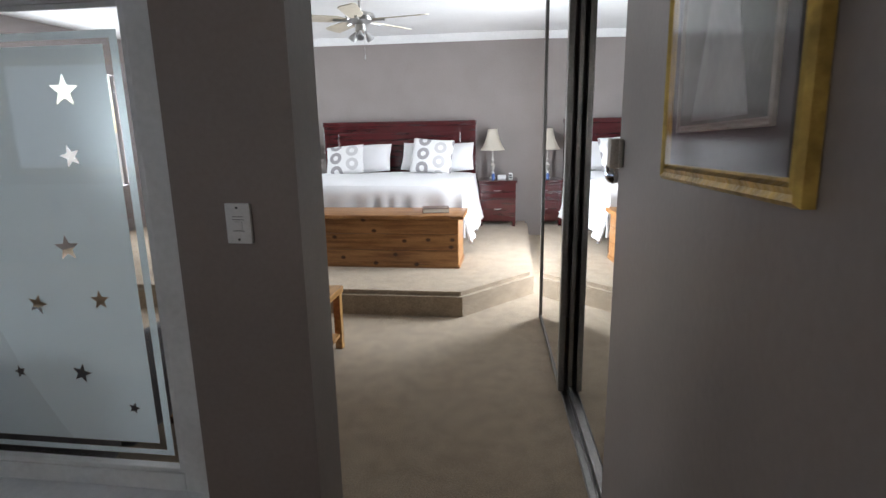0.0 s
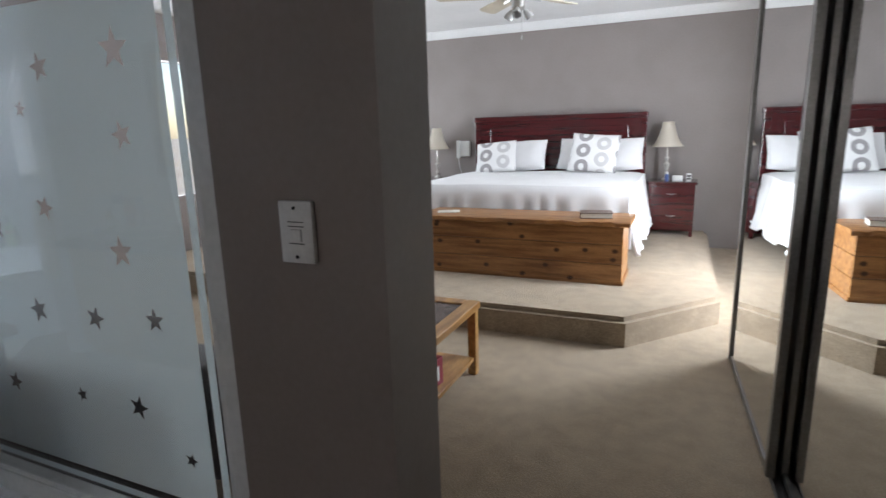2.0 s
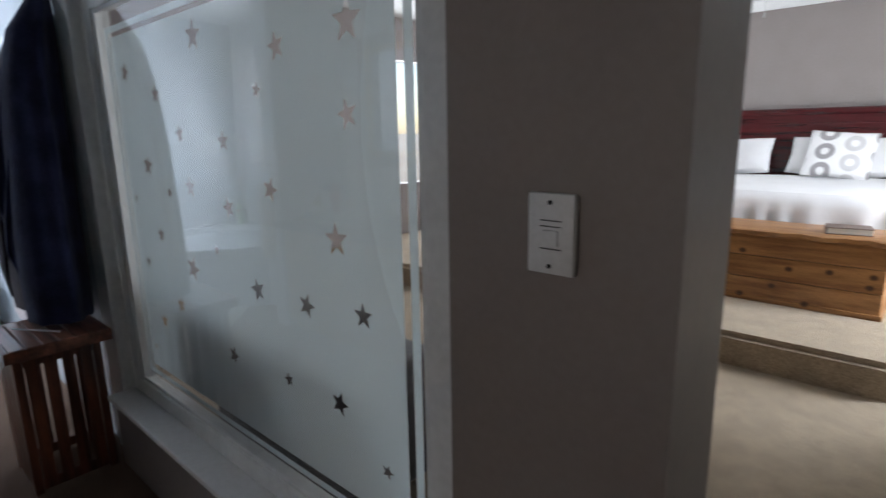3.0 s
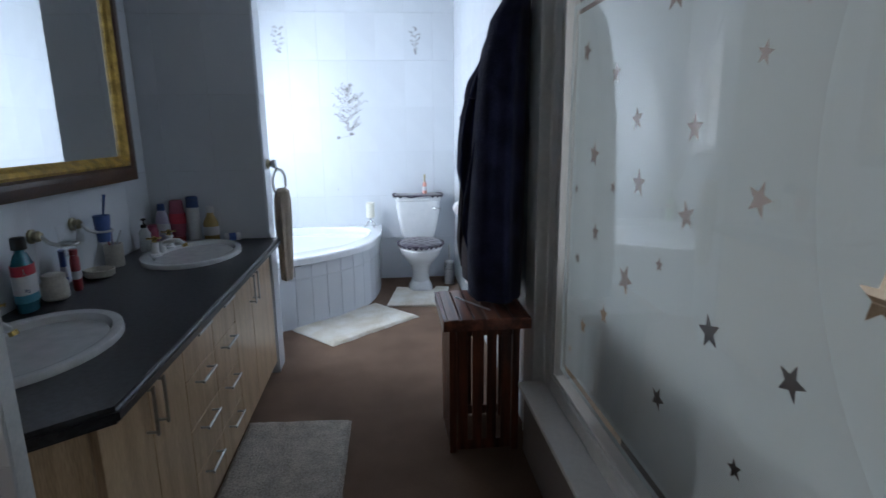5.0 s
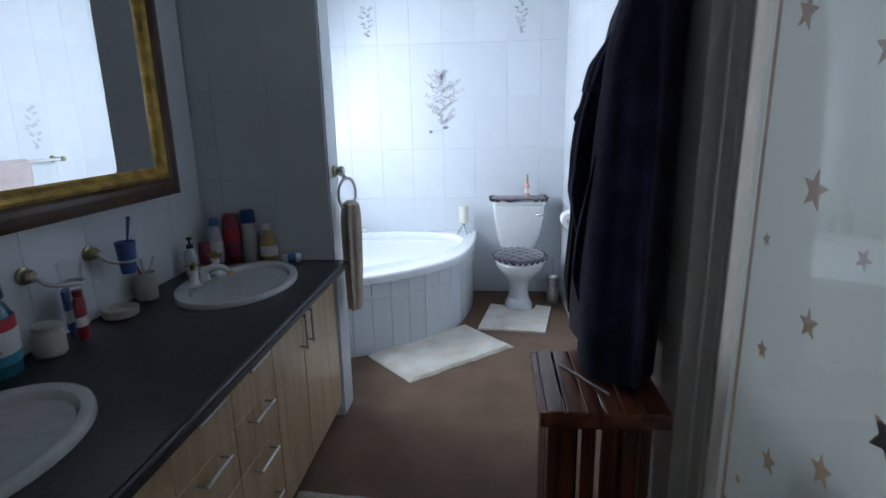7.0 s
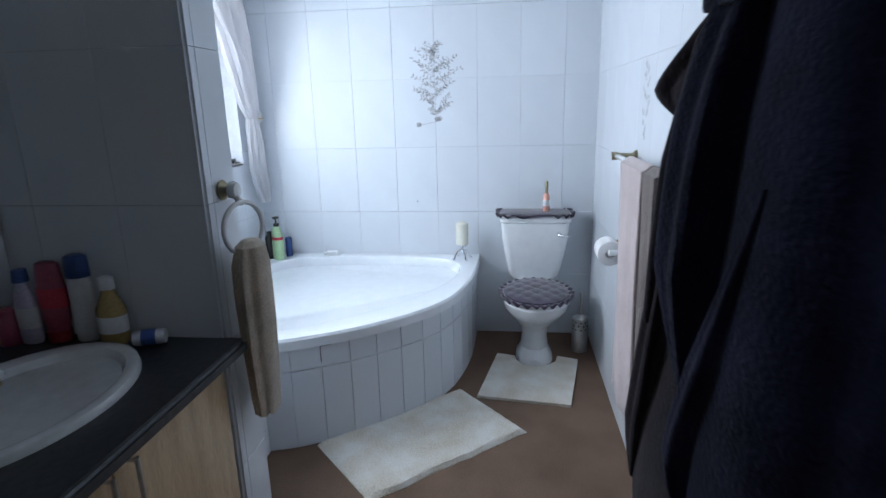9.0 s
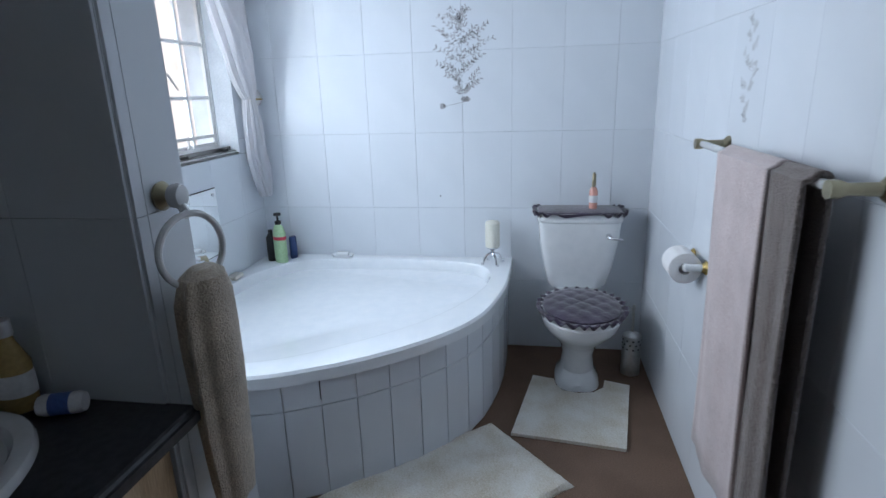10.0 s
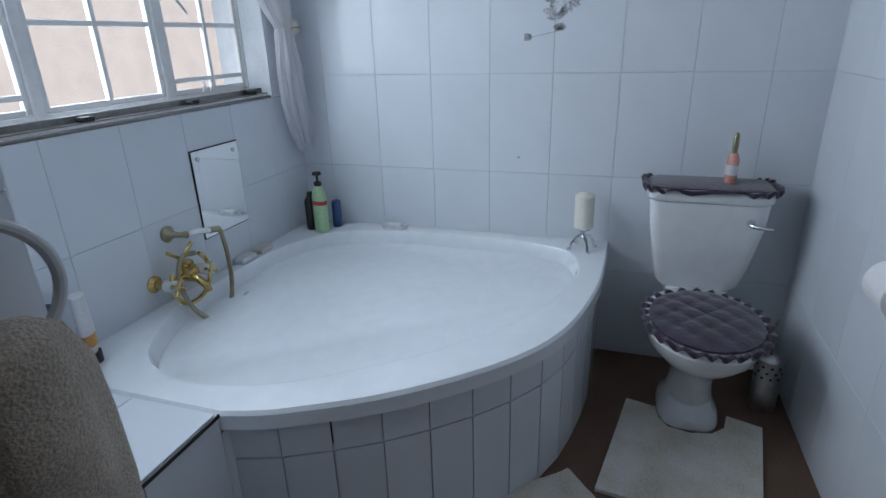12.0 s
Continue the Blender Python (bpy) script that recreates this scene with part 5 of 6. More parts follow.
for hx in (-2.66, -2.60):
    hook = thing("wall_hook", "brass robe hook on the wall", "hook", "robe hooks")
    bm = bmesh.new()
    lathe(bm, [(0.022, 1.925), (0.022, 1.918), (0.01, 1.915), (0.009, 1.90)][::-1], (hx, 0, 1.985), 16, "y")
    tube(bm, [(hx, 1.905, 1.985), (hx, 1.885, 1.97), (hx, 1.875, 1.99), (hx, 1.875, 2.01)], 0.006, 8)
    part("hook", bm, "brass", hook)

# toilet roll
roll = thing("toilet_roll_holder", "white toilet roll on a cream and brass wall holder", "toilet roll holder")
HX, HY, HZ = -4.345, 1.882, 0.79
for x in (HX, HX - 0.155):
    bm = bmesh.new()
    lathe(bm, [(0.022, RIGHT - 0.0065), (0.024, RIGHT - 0.010), (0.016, RIGHT - 0.020), (0.012, RIGHT - 0.026)][::-1], (x, 0, HZ), 20, "y")
    part("rose", bm, "brass", roll)
    bm = bmesh.new()
    lathe(bm, [(0.013, RIGHT - 0.024), (0.012, HY + 0.01), (0.014, HY - 0.008), (0.008, HY - 0.014)][::-1], (x, 0, HZ), 18, "y")
    part("arm", bm, "ceramic", roll)
bm = bmesh.new()
tube(bm, [(HX - 0.011, HY, HZ), (HX - 0.144, HY, HZ)], 0.008, 14)
part("spindle", bm, "ceramic_grey", roll)
bm = bmesh.new()
rings(bm, [[(x, HY + r * math.cos(2 * math.pi * i / 40), HZ - 0.012 + r * math.sin(2 * math.pi * i / 40)) for i in range(40)] for x, r in ((HX - 0.022, 0.021), (HX - 0.022, 0.050), (HX - 0.024, 0.053), (HX - 0.128, 0.053), (HX - 0.13, 0.021), (HX - 0.022, 0.021))], cap=False)
part("paper_roll", bm, "linen", roll)

# toilet brush
brush = thing("toilet_brush", "perforated stainless steel toilet brush holder on the floor", "toilet brush")
bm = bmesh.new()
lathe(bm, [(0.045, 0.0), (0.045, 0.20), (0.042, 0.205), (0.02, 0.215), (0.006, 0.22), (0.006, 0.33), (0.009, 0.34), (0.004, 0.36)], (-5.09, 1.865, 0), 28)
part("holder", bm, "steel", brush)
for k in range(10):
    for j in range(3):
        a = 2 * math.pi * k / 10 + j * 0.3
        bm = bmesh.new()
        lathe(bm, [(0.005, 0), (0.005, 0.002)], (0, 0, 0), 8, "x")
        bmesh.ops.rotate(bm, verts=bm.verts, cent=(0, 0, 0), matrix=Matrix.Rotation(a, 3, "Z"))
        bmesh.ops.translate(bm, verts=bm.verts, vec=(-5.09 + 0.044 * math.cos(a), 1.865 + 0.044 * math.sin(a), 0.14 + j * 0.022))
        part("perforation", bm, "black", brush)


# ---- mats ----
def floor_mat(name, label, pts, material, h=0.018, n=34):
    """A four-cornered tufted mat; pts go round its corners."""
    t = thing(name, label, "bath mat")
    b = bmesh.new()
    p = [Vector((*q, 0)) for q in pts]
    grid = []
    for i in range(n + 1):
        row = []
        for j in range(n + 1):
            u, v = i / n, j / n
            q = p[0] * (1 - u) * (1 - v) + p[1] * u * (1 - v) + p[2] * u * v + p[3] * (1 - u) * v
            e = min(u, 1 - u, v, 1 - v)
            wob = 0.006 * noise.noise(Vector((q.x * 14, q.y * 14, 0)))
            row.append(b.verts.new((q.x + wob, q.y + wob * 0.8, 0.003 + h * min(1, e * 26) ** 0.5 + 0.004 * noise.noise(Vector((q.x * 30, q.y * 30, 2))))))
        grid.append(row)
    for i in range(n):
        for j in range(n):
            b.faces.new((grid[i][j], grid[i + 1][j], grid[i + 1][j + 1], grid[i][j + 1]))
    rim = [grid[0][j] for j in range(n)] + [grid[i][n] for i in range(n)] + [grid[n][j] for j in range(n, 0, -1)] + [grid[i][0] for i in range(n, 0, -1)]
    low = [b.verts.new((v.co.x, v.co.y, 0.0)) for v in rim]
    for k in range(len(rim)):
        m = (k + 1) % len(rim)
        b.faces.new((rim[k], rim[m], low[m], low[k]))
    part("mat_body", b, material, t)
    return t


floor_mat("bath_mat", "off-white tufted bath mat lying askew in front of the bath", [(-4.04, 0.642), (-4.57, 1.215), (-4.218, 1.537), (-3.715, 0.952)], "mat_white")
floor_mat("vanity_mat", "grey-beige tufted mat in front of the vanity", [(-2.80, 0.642), (-2.768, 1.128), (-1.93, 1.125), (-1.93, 0.645)], "mat_grey", 0.02)
t = thing("pedestal_mat", "off-white contour mat round the foot of the toilet", "bath mat")
bm = bmesh.new()
outl = [(-4.985, 1.39), (-4.96, 1.49), (-4.90, 1.50), (-4.855, 1.53), (-4.84, 1.60), (-4.855, 1.67), (-4.90, 1.715), (-4.97, 1.73), (-4.935, 1.84), (-4.44, 1.752), (-4.47, 1.52), (-4.495, 1.303)]
for lp_z in (0,):
    a_ = [bm.verts.new((x, y, 0.0)) for x, y in outl]
    c_ = [bm.verts.new((x, y, 0.014)) for x, y in outl]
    for i in range(len(outl)):
        j = (i + 1) % len(outl)
        bm.faces.new((a_[i], a_[j], c_[j], c_[i]))
    bmesh.ops.triangle_fill(bm, use_beauty=True, edges=[bm.edges.get((c_[i], c_[(i + 1) % len(c_)])) for i in range(len(c_))])
part("mat_body", bm, "mat_white", t)

# ---- slatted laundry bin ----
bin_ = thing("laundry_bin", "red-brown slatted wooden laundry bin on the brown carpet", "laundry bin")
LX0, LX1, LY0, LY1, LZ = -2.72, -2.40, 1.585, 1.885, 0.585
for x in (LX0, LX1 - 0.03):
    for y in (LY0, LY1 - 0.03):
        bm = bmesh.new()
        box(bm, x, x + 0.03, y, y + 0.03, 0, LZ, bevel=0.003)
        part("corner_post", bm, "merbau", bin_, smooth=False)
for z0 in (0.012, LZ - 0.05):
    for b in ((LX0 + 0.004, LX1 - 0.004, LY0 - 0.002 + 0.006, LY0 + 0.018), (LX0 + 0.004, LX1 - 0.004, LY1 - 0.018, LY1 - 0.004), (LX0 + 0.004, LX0 + 0.018, LY0 + 0.031, LY1 - 0.031), (LX1 - 0.018, LX1 - 0.004, LY0 + 0.031, LY1 - 0.031)):
        if b[1] - b[0] > 0.1:
            b = (b[0] + 0.027, b[1] - 0.027, b[2], b[3])
        bm = bmesh.new()
        box(bm, *b, z0, z0 + 0.045, bevel=0.002)
        part("rail", bm, "merbau", bin_, smooth=False)
ns = 4
for k in range(ns):
    w = 0.042
    y = LY0 + 0.036 + k * (LY1 - LY0 - 0.072 - w) / (ns - 1)
    x = LX0 + 0.036 + k * (LX1 - LX0 - 0.072 - w) / (ns - 1)
    for b in ((LX1 - 0.010, LX1 - 0.002, y, y + w), (LX0 + 0.002, LX0 + 0.010, y, y + w), (x, x + w, LY0 + 0.0, LY0 + 0.008), (x, x + w, LY1 - 0.010, LY1 - 0.002)):
        bm = bmesh.new()
        box(bm, *b, 0.02, LZ - 0.01, bevel=0.002)
        part("slat", bm, "merbau", bin_, smooth=False)
lid = part("lid_frame", (lambda b: (box(b, -2.745, -2.725, 1.555, 1.915, LZ, LZ + 0.045, bevel=0.003), box(b, -2.35, -2.33, 1.555, 1.915, LZ, LZ + 0.045, bevel=0.003), box(b, -2.725, -2.35, 1.555, 1.572, LZ, LZ + 0.045, bevel=0.003), box(b, -2.725, -2.35, 1.898, 1.915, LZ, LZ + 0.045, bevel=0.003), b)[-1])(bmesh.new()), "merbau_top", bin_, smooth=False)
for k in range(6):
    bm = bmesh.new()
    y = 1.574 + k * 0.0545
    box(bm, -2.743, -2.332, y, y + 0.0475, LZ + 0.030, LZ + 0.048, bevel=0.0025)
    part("slat", bm, "merbau_top", lid, smooth=False)
bin_.location = (-0.045, -0.015, 0)
stick = thing("stick", "thin pale stick lying on the laundry bin lid", "stick")
bm = bmesh.new()
tube(bm, [(-2.665, 1.625, LZ + 0.053), (-2.475, 1.745, LZ + 0.053)], 0.004, 8)
part("stick", bm, "ceramic_grey", stick)

# ---- bathroom window ----
win = thing("bathroom_window", "white steel-framed window with small panes over the bath", "window")
WY = -0.22
bm = bmesh.new()
for x in (-5.14, -4.71, -4.235, -3.63):
    w = 0.034 if x in (-4.71, -4.235) else 0.018
    box(bm, x - w / 2, x + w / 2, WY - 0.02, WY + 0.012, 1.122, 2.11, bevel=0.002, seg=1)
for z in (1.13, 2.10):
    box(bm, -5.13, -3.625, WY - 0.02, WY + 0.010, z - 0.012, z + 0.012, bevel=0.002, seg=1)
part("frame", bm, "white_paint", win, smooth=False)
for x0, x1 in ((-5.128, -4.73), (-4.69, -4.255), (-4.215, -3.64)):
    bm = bmesh.new()
    xm = (x0 + x1) / 2 - (0.01 if x1 < -4.7 else 0.0)
    for x in (x0 + 0.007, xm, x1 - 0.007):
        box(bm, x - 0.008, x + 0.008, WY - 0.012, WY + 0.006, 1.145, 2.086, bevel=0.0015, seg=1)
    for z in (1.15, 1.375, 1.62, 1.86, 2.08) if -4.7 < x0 < -4.5 else (1.15, 1.19, 1.375, 1.62, 1.86, 2.08):
        box(bm, x0 + 0.002, x1 - 0.002, WY - 0.010, WY + 0.004, z - 0.008, z + 0.008, bevel=0.0015, seg=1)
    s_ = part("sash", bm, "white_paint", win, smooth=False)
    bm = bmesh.new()
    box(bm, x0 + 0.004, x1 - 0.004, WY - 0.004, WY - 0.001, 1.148, 2.082)
    pn = part("pane", bm, "glass", s_, smooth=False)
    pn.visible_shadow = False
bm = bmesh.new()
tube(bm, [(-4.71, WY + 0.02, 1.48), (-4.71, WY + 0.045, 1.48), (-4.75, WY + 0.05, 1.475), (-4.81, WY + 0.05, 1.41)], [0.012, 0.008, 0.006, 0.004], 8)
part("catch", bm, "steel", win)
for x in (-4.86, -4.90):
    bm = bmesh.new()
    tube(bm, [(x, WY + 0.02, 1.145), (x, WY + 0.03, 1.17), (x, WY + 0.022, 1.185)], 0.005, 8)
    part("stay_peg", bm, "white_paint", win)
bm = bmesh.new()
box(bm, -5.139, -3.622, WY - 0.02, WIN - 0.012, 1.1005, 1.112)
tagged(part("window_sill", bm, "white_paint", smooth=False, kind="structure"))
bm = bmesh.new()
box(bm, -5.139, -3.622, WIN - 0.010, WIN + 0.004, 1.096, 1.106, bevel=0.002, seg=1)
box(bm, -5.139, -3.622, WIN - 0.045, WIN - 0.039, 1.112, 1.135, bevel=0.001, seg=1)
box(bm, -5.139, -3.622, WIN - 0.045, WIN - 0.011, 1.1125, 1.116)
part("sill_edge_trim", bm, "alu", kind="structure", smooth=False)
for x in (-4.30, -4.72, -5.05):
    bm = bmesh.new()
    box(bm, x - 0.02, x + 0.02, WIN - 0.036, WIN - 0.012, 1.1165, 1.130, bevel=0.002, seg=1)
    part("track_clip", bm, "black", kind="structure", smooth=False)
# neighbouring wall outside
bm = bmesh.new()
box(bm, -14, 4, -2.7, -2.5, -0.1, 5.0)
part("wall_neighbour", bm, "brick", kind="structure", smooth=False)
M["yard"] = mat("worn_concrete_yard", (0.30, 0.28, 0.25), 0.9, var=0.15, scale=2)
slab("ground", -400, 400, -400, 400, -0.6, -0.13, "yard")

# sheer curtain tied to the side
cur = thing("curtain", "sheer white voile curtain gathered and tied back beside the window", "curtain")
bm = bmesh.new()
secs = [(2.25, -4.94, -0.055, 0.24, 0.045), (2.05, -4.97, -0.05, 0.21, 0.055), (1.93, -5.0, -0.045, 0.18, 0.06), (1.80, -5.06, -0.045, 0.13, 0.055), (1.68, -5.115, -0.045, 0.09, 0.05), (1.55, -5.15, -0.045, 0.072, 0.045), (1.47, -5.175, -0.045, 0.05, 0.035), (1.43, -5.19, -0.045, 0.030, 0.028), (1.39, -5.195, -0.045, 0.040, 0.032), (1.28, -5.205, -0.045, 0.062, 0.036), (1.15, -5.215, -0.045, 0.072, 0.036), (1.02, -5.235, -0.045, 0.062, 0.034), (0.90, -5.255, -0.045, 0.045, 0.028), (0.865, -5.262, -0.045, 0.032, 0.02)]
secs = [(z - (0.07 if z < 1.75 else 0.0) * min(1, (z - 0.80) / 0.3), *rest) for z, *rest in secs]
lps5 = []
for (za, xa, ya, rxa, rya), (zb, xb, yb, rxb, ryb) in zip(secs, secs[1:]):
    for s_ in range(4):
        f = s_ / 4
        z, x, y, rx, ry = (p + (q - p) * f for p, q in zip((za, xa, ya, rxa, rya), (zb, xb, yb, rxb, ryb)))
        lp = []
        for i in range(120):
            a = 2 * math.pi * i / 120
            cr = noise.noise(Vector((4 * math.cos(a), 4 * math.sin(a), z * 7)))
            lp.append((x + rx * (1 + 0.10 * math.sin(9 * a + z) + 0.10 * cr) * math.cos(a), y + ry * (1 + 0.22 * math.sin(13 * a + 3 * z) + 0.45 * cr) * math.sin(a), z))
        lps5.append(lp)
rings(bm, lps5)
part("voile", bm, "sheer", cur)
bm = bmesh.new()
lathe(bm, [(0.012, WIN + 0.001), (0.012, WIN + 0.07), (0.036, WIN + 0.075), (0.040, WIN + 0.085), (0.030, WIN + 0.092), (0.022, WIN + 0.098), (0.006, WIN + 0.10)], (-5.245, 0, 1.368), 24, "y")
hb2 = thing("curtain_holdback", "round steel curtain holdback on the tiled wall", "curtain holdback")
part("boss", bm, "steel", hb2)
bm = bmesh.new()
tube(bm, [(-5.235 + 0.045 * math.cos(a), -0.045 + 0.042 * math.sin(a), 1.36) for a in [2 * math.pi * i / 24 for i in range(24)]], 0.004, 8, closed=True)
part("tie", bm, "brass", hb2)
# swag at the top of the window
sw2 = thing("curtain_swag", "gathered sheer voile swag across the top of the window", "curtain")
bm = bmesh.new()
loops = []
for i in range(41):
    u = i / 40
    x = -5.16 + 1.5 * u
    dz = 0.28 - 0.20 * (abs(math.sin(2 * math.pi * u)) ** 0.7)
    loops.append([(x, -0.075 + 0.02 * math.sin(12 * v + 6 * u), 2.16 - dz * v + 0.008 * math.sin(30 * v)) for v in [k / 24 for k in range(25)]])
rings(bm, loops, closed=False, cap=False)
part("voile", bm, "sheer", sw2)

# ---- small things on the worktop ----


def col(name, c, rough=0.35, metal=0.0):
    if name not in M:
        M[name] = mat(name, c, rough, metal, 0.04, bump=0.01)
    return name


def bottle(name, label, at, profile, colour, cap=None, cap_colour="black", sx=1.0, sy=1.0, band=None, turn=0.0, category="bottle", group="", scale=1.0):
    """profile: (radius, height); cap: another profile; band: (z0, z1, radius, material)."""
    t = thing(name, label, category, group)
    b = bmesh.new()
    lathe(b, profile, seg=24, sx=sx, sy=sy)
    part("body", b, colour, t)
    if cap:
        b = bmesh.new()
        lathe(b, cap, seg=20, sx=max(sx, 0.8) if sx < 1 else 1, sy=1)
        part("cap", b, cap_colour, t)
    for z0, z1, r, mt in band or ():
        b = bmesh.new()
        lathe(b, [(r, z0), (r, z1)], seg=24, sx=sx, sy=sy)
        part("label", b, mt, t)
    t.matrix_world = pose(*at, 0, 0, turn) @ Matrix.Scale(scale, 4)
    return t


col("mouthwash_blue", (0.03, 0.16, 0.22), 0.1)
col("label_white", (0.7, 0.7, 0.72), 0.4)
col("label_red", (0.55, 0.04, 0.07), 0.4)
col("label_teal", (0.05, 0.30, 0.42), 0.4)
col("tube_red", (0.33, 0.03, 0.04), 0.3)
col("tube_blue", (0.06, 0.12, 0.35), 0.3)
col("stoneware", (0.55, 0.52, 0.46), 0.3)
col("pink_plastic", (0.34, 0.07, 0.12), 0.3)
col("lilac_plastic", (0.52, 0.48, 0.62), 0.3)
col("amber_liquid", (0.42, 0.30, 0.12), 0.15)
col("clear_plastic", (0.55, 0.58, 0.60), 0.1)
col("green_lotion", (0.42, 0.62, 0.36), 0.3)
col("navy_plastic", (0.02, 0.06, 0.20), 0.3)
col("orange_plastic", (0.55, 0.26, 0.06), 0.3)
col("candle_wax", (0.78, 0.77, 0.68), 0.5)
col("perfume_pink", (0.72, 0.36, 0.30), 0.15)
col("paper_white", (0.78, 0.78, 0.78), 0.9)
CT = 0.8005
mw = bottle("mouthwash_bottle", "blue litre mouthwash bottle with a black cap on the black worktop", (-2.205, 0.130, CT), [(0.045, 0), (0.05, 0.006), (0.05, 0.135), (0.046, 0.16), (0.03, 0.19), (0.02, 0.20), (0.02, 0.208)], "mouthwash_blue",
            [(0.022, 0.208), (0.023, 0.21), (0.021, 0.245), (0.018, 0.248)], "black", 1.0, 0.62, [(0.05, 0.125, 0.0508, "label_white"), (0.125, 0.158, 0.0503, "label_red"), (0.035, 0.062, 0.0513, "label_teal")], 10)


def words(text, size, m, material, parent):
    cu = bpy.data.curves.new("lettering", "FONT")
    cu.body, cu.size, cu.extrude, cu.align_x = text, size, 0.0004, "CENTER"
    o = new("lettering", cu)
    dg = bpy.context.evaluated_depsgraph_get()
    me = bpy.data.meshes.new_from_object(o.evaluated_get(dg))
    bpy.data.objects.remove(o)
    ob = new("lettering", me)
    me.materials.clear()
    me.materials.append(M[material])
    ob.parent = parent
    ob.matrix_basis = m
    return ob


words("1L", 0.026, pose(0.046, 0.018, 0.132, 90, 0, 62), "label_white", mw)
words("ZERO", 0.014, pose(0.046, 0.018, 0.073, 90, 0, 62), "navy_plastic", mw)
bottle("jar", "small cream stoneware jar with a lid on the black worktop", (-2.325, 0.150, CT), [(0.036, 0), (0.042, 0.008), (0.043, 0.06), (0.036, 0.072), (0.036, 0.078)], "stoneware", [(0.038, 0.078), (0.038, 0.09), (0.03, 0.094)], "stoneware", category="jar")
bottle("toothpaste_tube", "upright blue and white toothpaste tube", (-2.455, 0.115, CT), [(0.016, 0), (0.017, 0.02), (0.028, 0.03), (0.028, 0.12), (0.03, 0.15)], "tube_blue", None, "black", 1.0, 0.4, [(0.05, 0.09, 0.0285, "label_white")], 30, "tube")
bottle("toothpaste_tube", "upright red tube with a pale label on the black worktop", (-2.44, 0.165, CT), [(0.022, 0), (0.026, 0.01), (0.026, 0.12), (0.02, 0.135)], "tube_red", [(0.014, 0.135), (0.014, 0.155)], "tube_red", 1.0, 0.6, [(0.045, 0.075, 0.0265, "label_white")], 20, "tube")
bottle("soap_dish", "shallow cream soap dish with a bar of soap", (-2.63, 0.150, CT), [(0.045, 0), (0.055, 0.006), (0.058, 0.03), (0.054, 0.032), (0.048, 0.012), (0.01, 0.01)], "stoneware", category="soap dish")
bottle("tumbler", "cream ceramic tumbler holding brushes on the worktop", (-2.81, 0.130, CT), [(0.036, 0), (0.038, 0.005), (0.038, 0.10), (0.034, 0.10), (0.033, 0.02)], "stoneware", category="tumbler")
for k, (dx, dy, cc) in enumerate(((0.01, 0.005, "lilac_plastic"), (-0.012, 0.012, "clear_plastic"), (0.002, -0.014, "pink_plastic"))):
    t = thing("toothbrush", "toothbrush standing in the cream tumbler", "toothbrush", "toothbrushes in the tumbler")
    bm = bmesh.new()
    tube(bm, [(0, 0, 0.01), (dx, dy, 0.10), (dx * 2.3, dy * 2.3, 0.155)], 0.004, 8)
    part("handle", bm, cc, t)
    t.location = (-2.81, 0.130, CT)

# wall-mounted glass and brush holders
for k, x in enumerate((-2.36, -2.62)):
    t = thing("wall_holder", "cream and brass wall-mounted ring holder with a clear glass", "holder", "tumbler holders on the tiled wall")
    z = 1.022
    bm = bmesh.new()
    lathe(bm, [(0.026, 0), (0.026, 0.008), (0.018, 0.012), (0.02, 0.028), (0.014, 0.036)], (x, VAN + 0.006, z), 20, "y")
    part("rose", bm, "antique_brass", t)
    bm = bmesh.new()
    tube(bm, [(x, VAN + 0.04, z), (x - 0.02, VAN + 0.055, z - 0.03), (x - 0.05, VAN + 0.07, z - 0.045)], 0.007, 8)
    tube(bm, [(x - 0.085 + 0.034 * math.cos(a), VAN + 0.08 + 0.034 * math.sin(a), z - 0.045) for a in [2 * math.pi * i / 24 for i in range(24)]], 0.005, 8, closed=True)
    part("ring", bm, "ceramic_grey", t)
    bm = bmesh.new()
    lathe(bm, [(0.024, z - 0.09), (0.033, z + 0.02), (0.031, z + 0.02), (0.022, z - 0.085)], (x - 0.085, VAN + 0.08, 0), 20)
    part("glass", bm, "glass" if k == 0 else "tube_blue", t)
t = thing("toothbrush", "blue toothbrush standing in the wall holder", "toothbrush")
bm = bmesh.new()
tube(bm, [(-2.705, VAN + 0.08, 0.95), (-2.715, VAN + 0.085, 1.05), (-2.73, VAN + 0.09, 1.125)], [0.004, 0.004, 0.007], 8)
part("handle", bm, "navy_plastic", t)

pump = [(0.014, 0.115), (0.014, 0.13), (0.005, 0.133), (0.004, 0.15), (0.012, 0.152), (0.012, 0.16), (0.004, 0.162)]
bottle("soap_dispenser", "clear soap dispenser with a black pump beside the basin", (-3.12, 0.135, CT), [(0.026, 0), (0.028, 0.01), (0.028, 0.09), (0.014, 0.11), (0.013, 0.115)], "clear_plastic", pump, "black")
bottle("lotion_bottle", "white lotion bottle with a blue cap near the basin", (-3.31, 0.150, CT), [(0.03, 0), (0.034, 0.01), (0.036, 0.07), (0.030, 0.12), (0.016, 0.15)], "lilac_plastic", [(0.017, 0.15), (0.018, 0.152), (0.015, 0.18)], "tube_blue", 1.0, 0.6, [(0.04, 0.09, 0.0362, "label_white")], 70, scale=1.15)
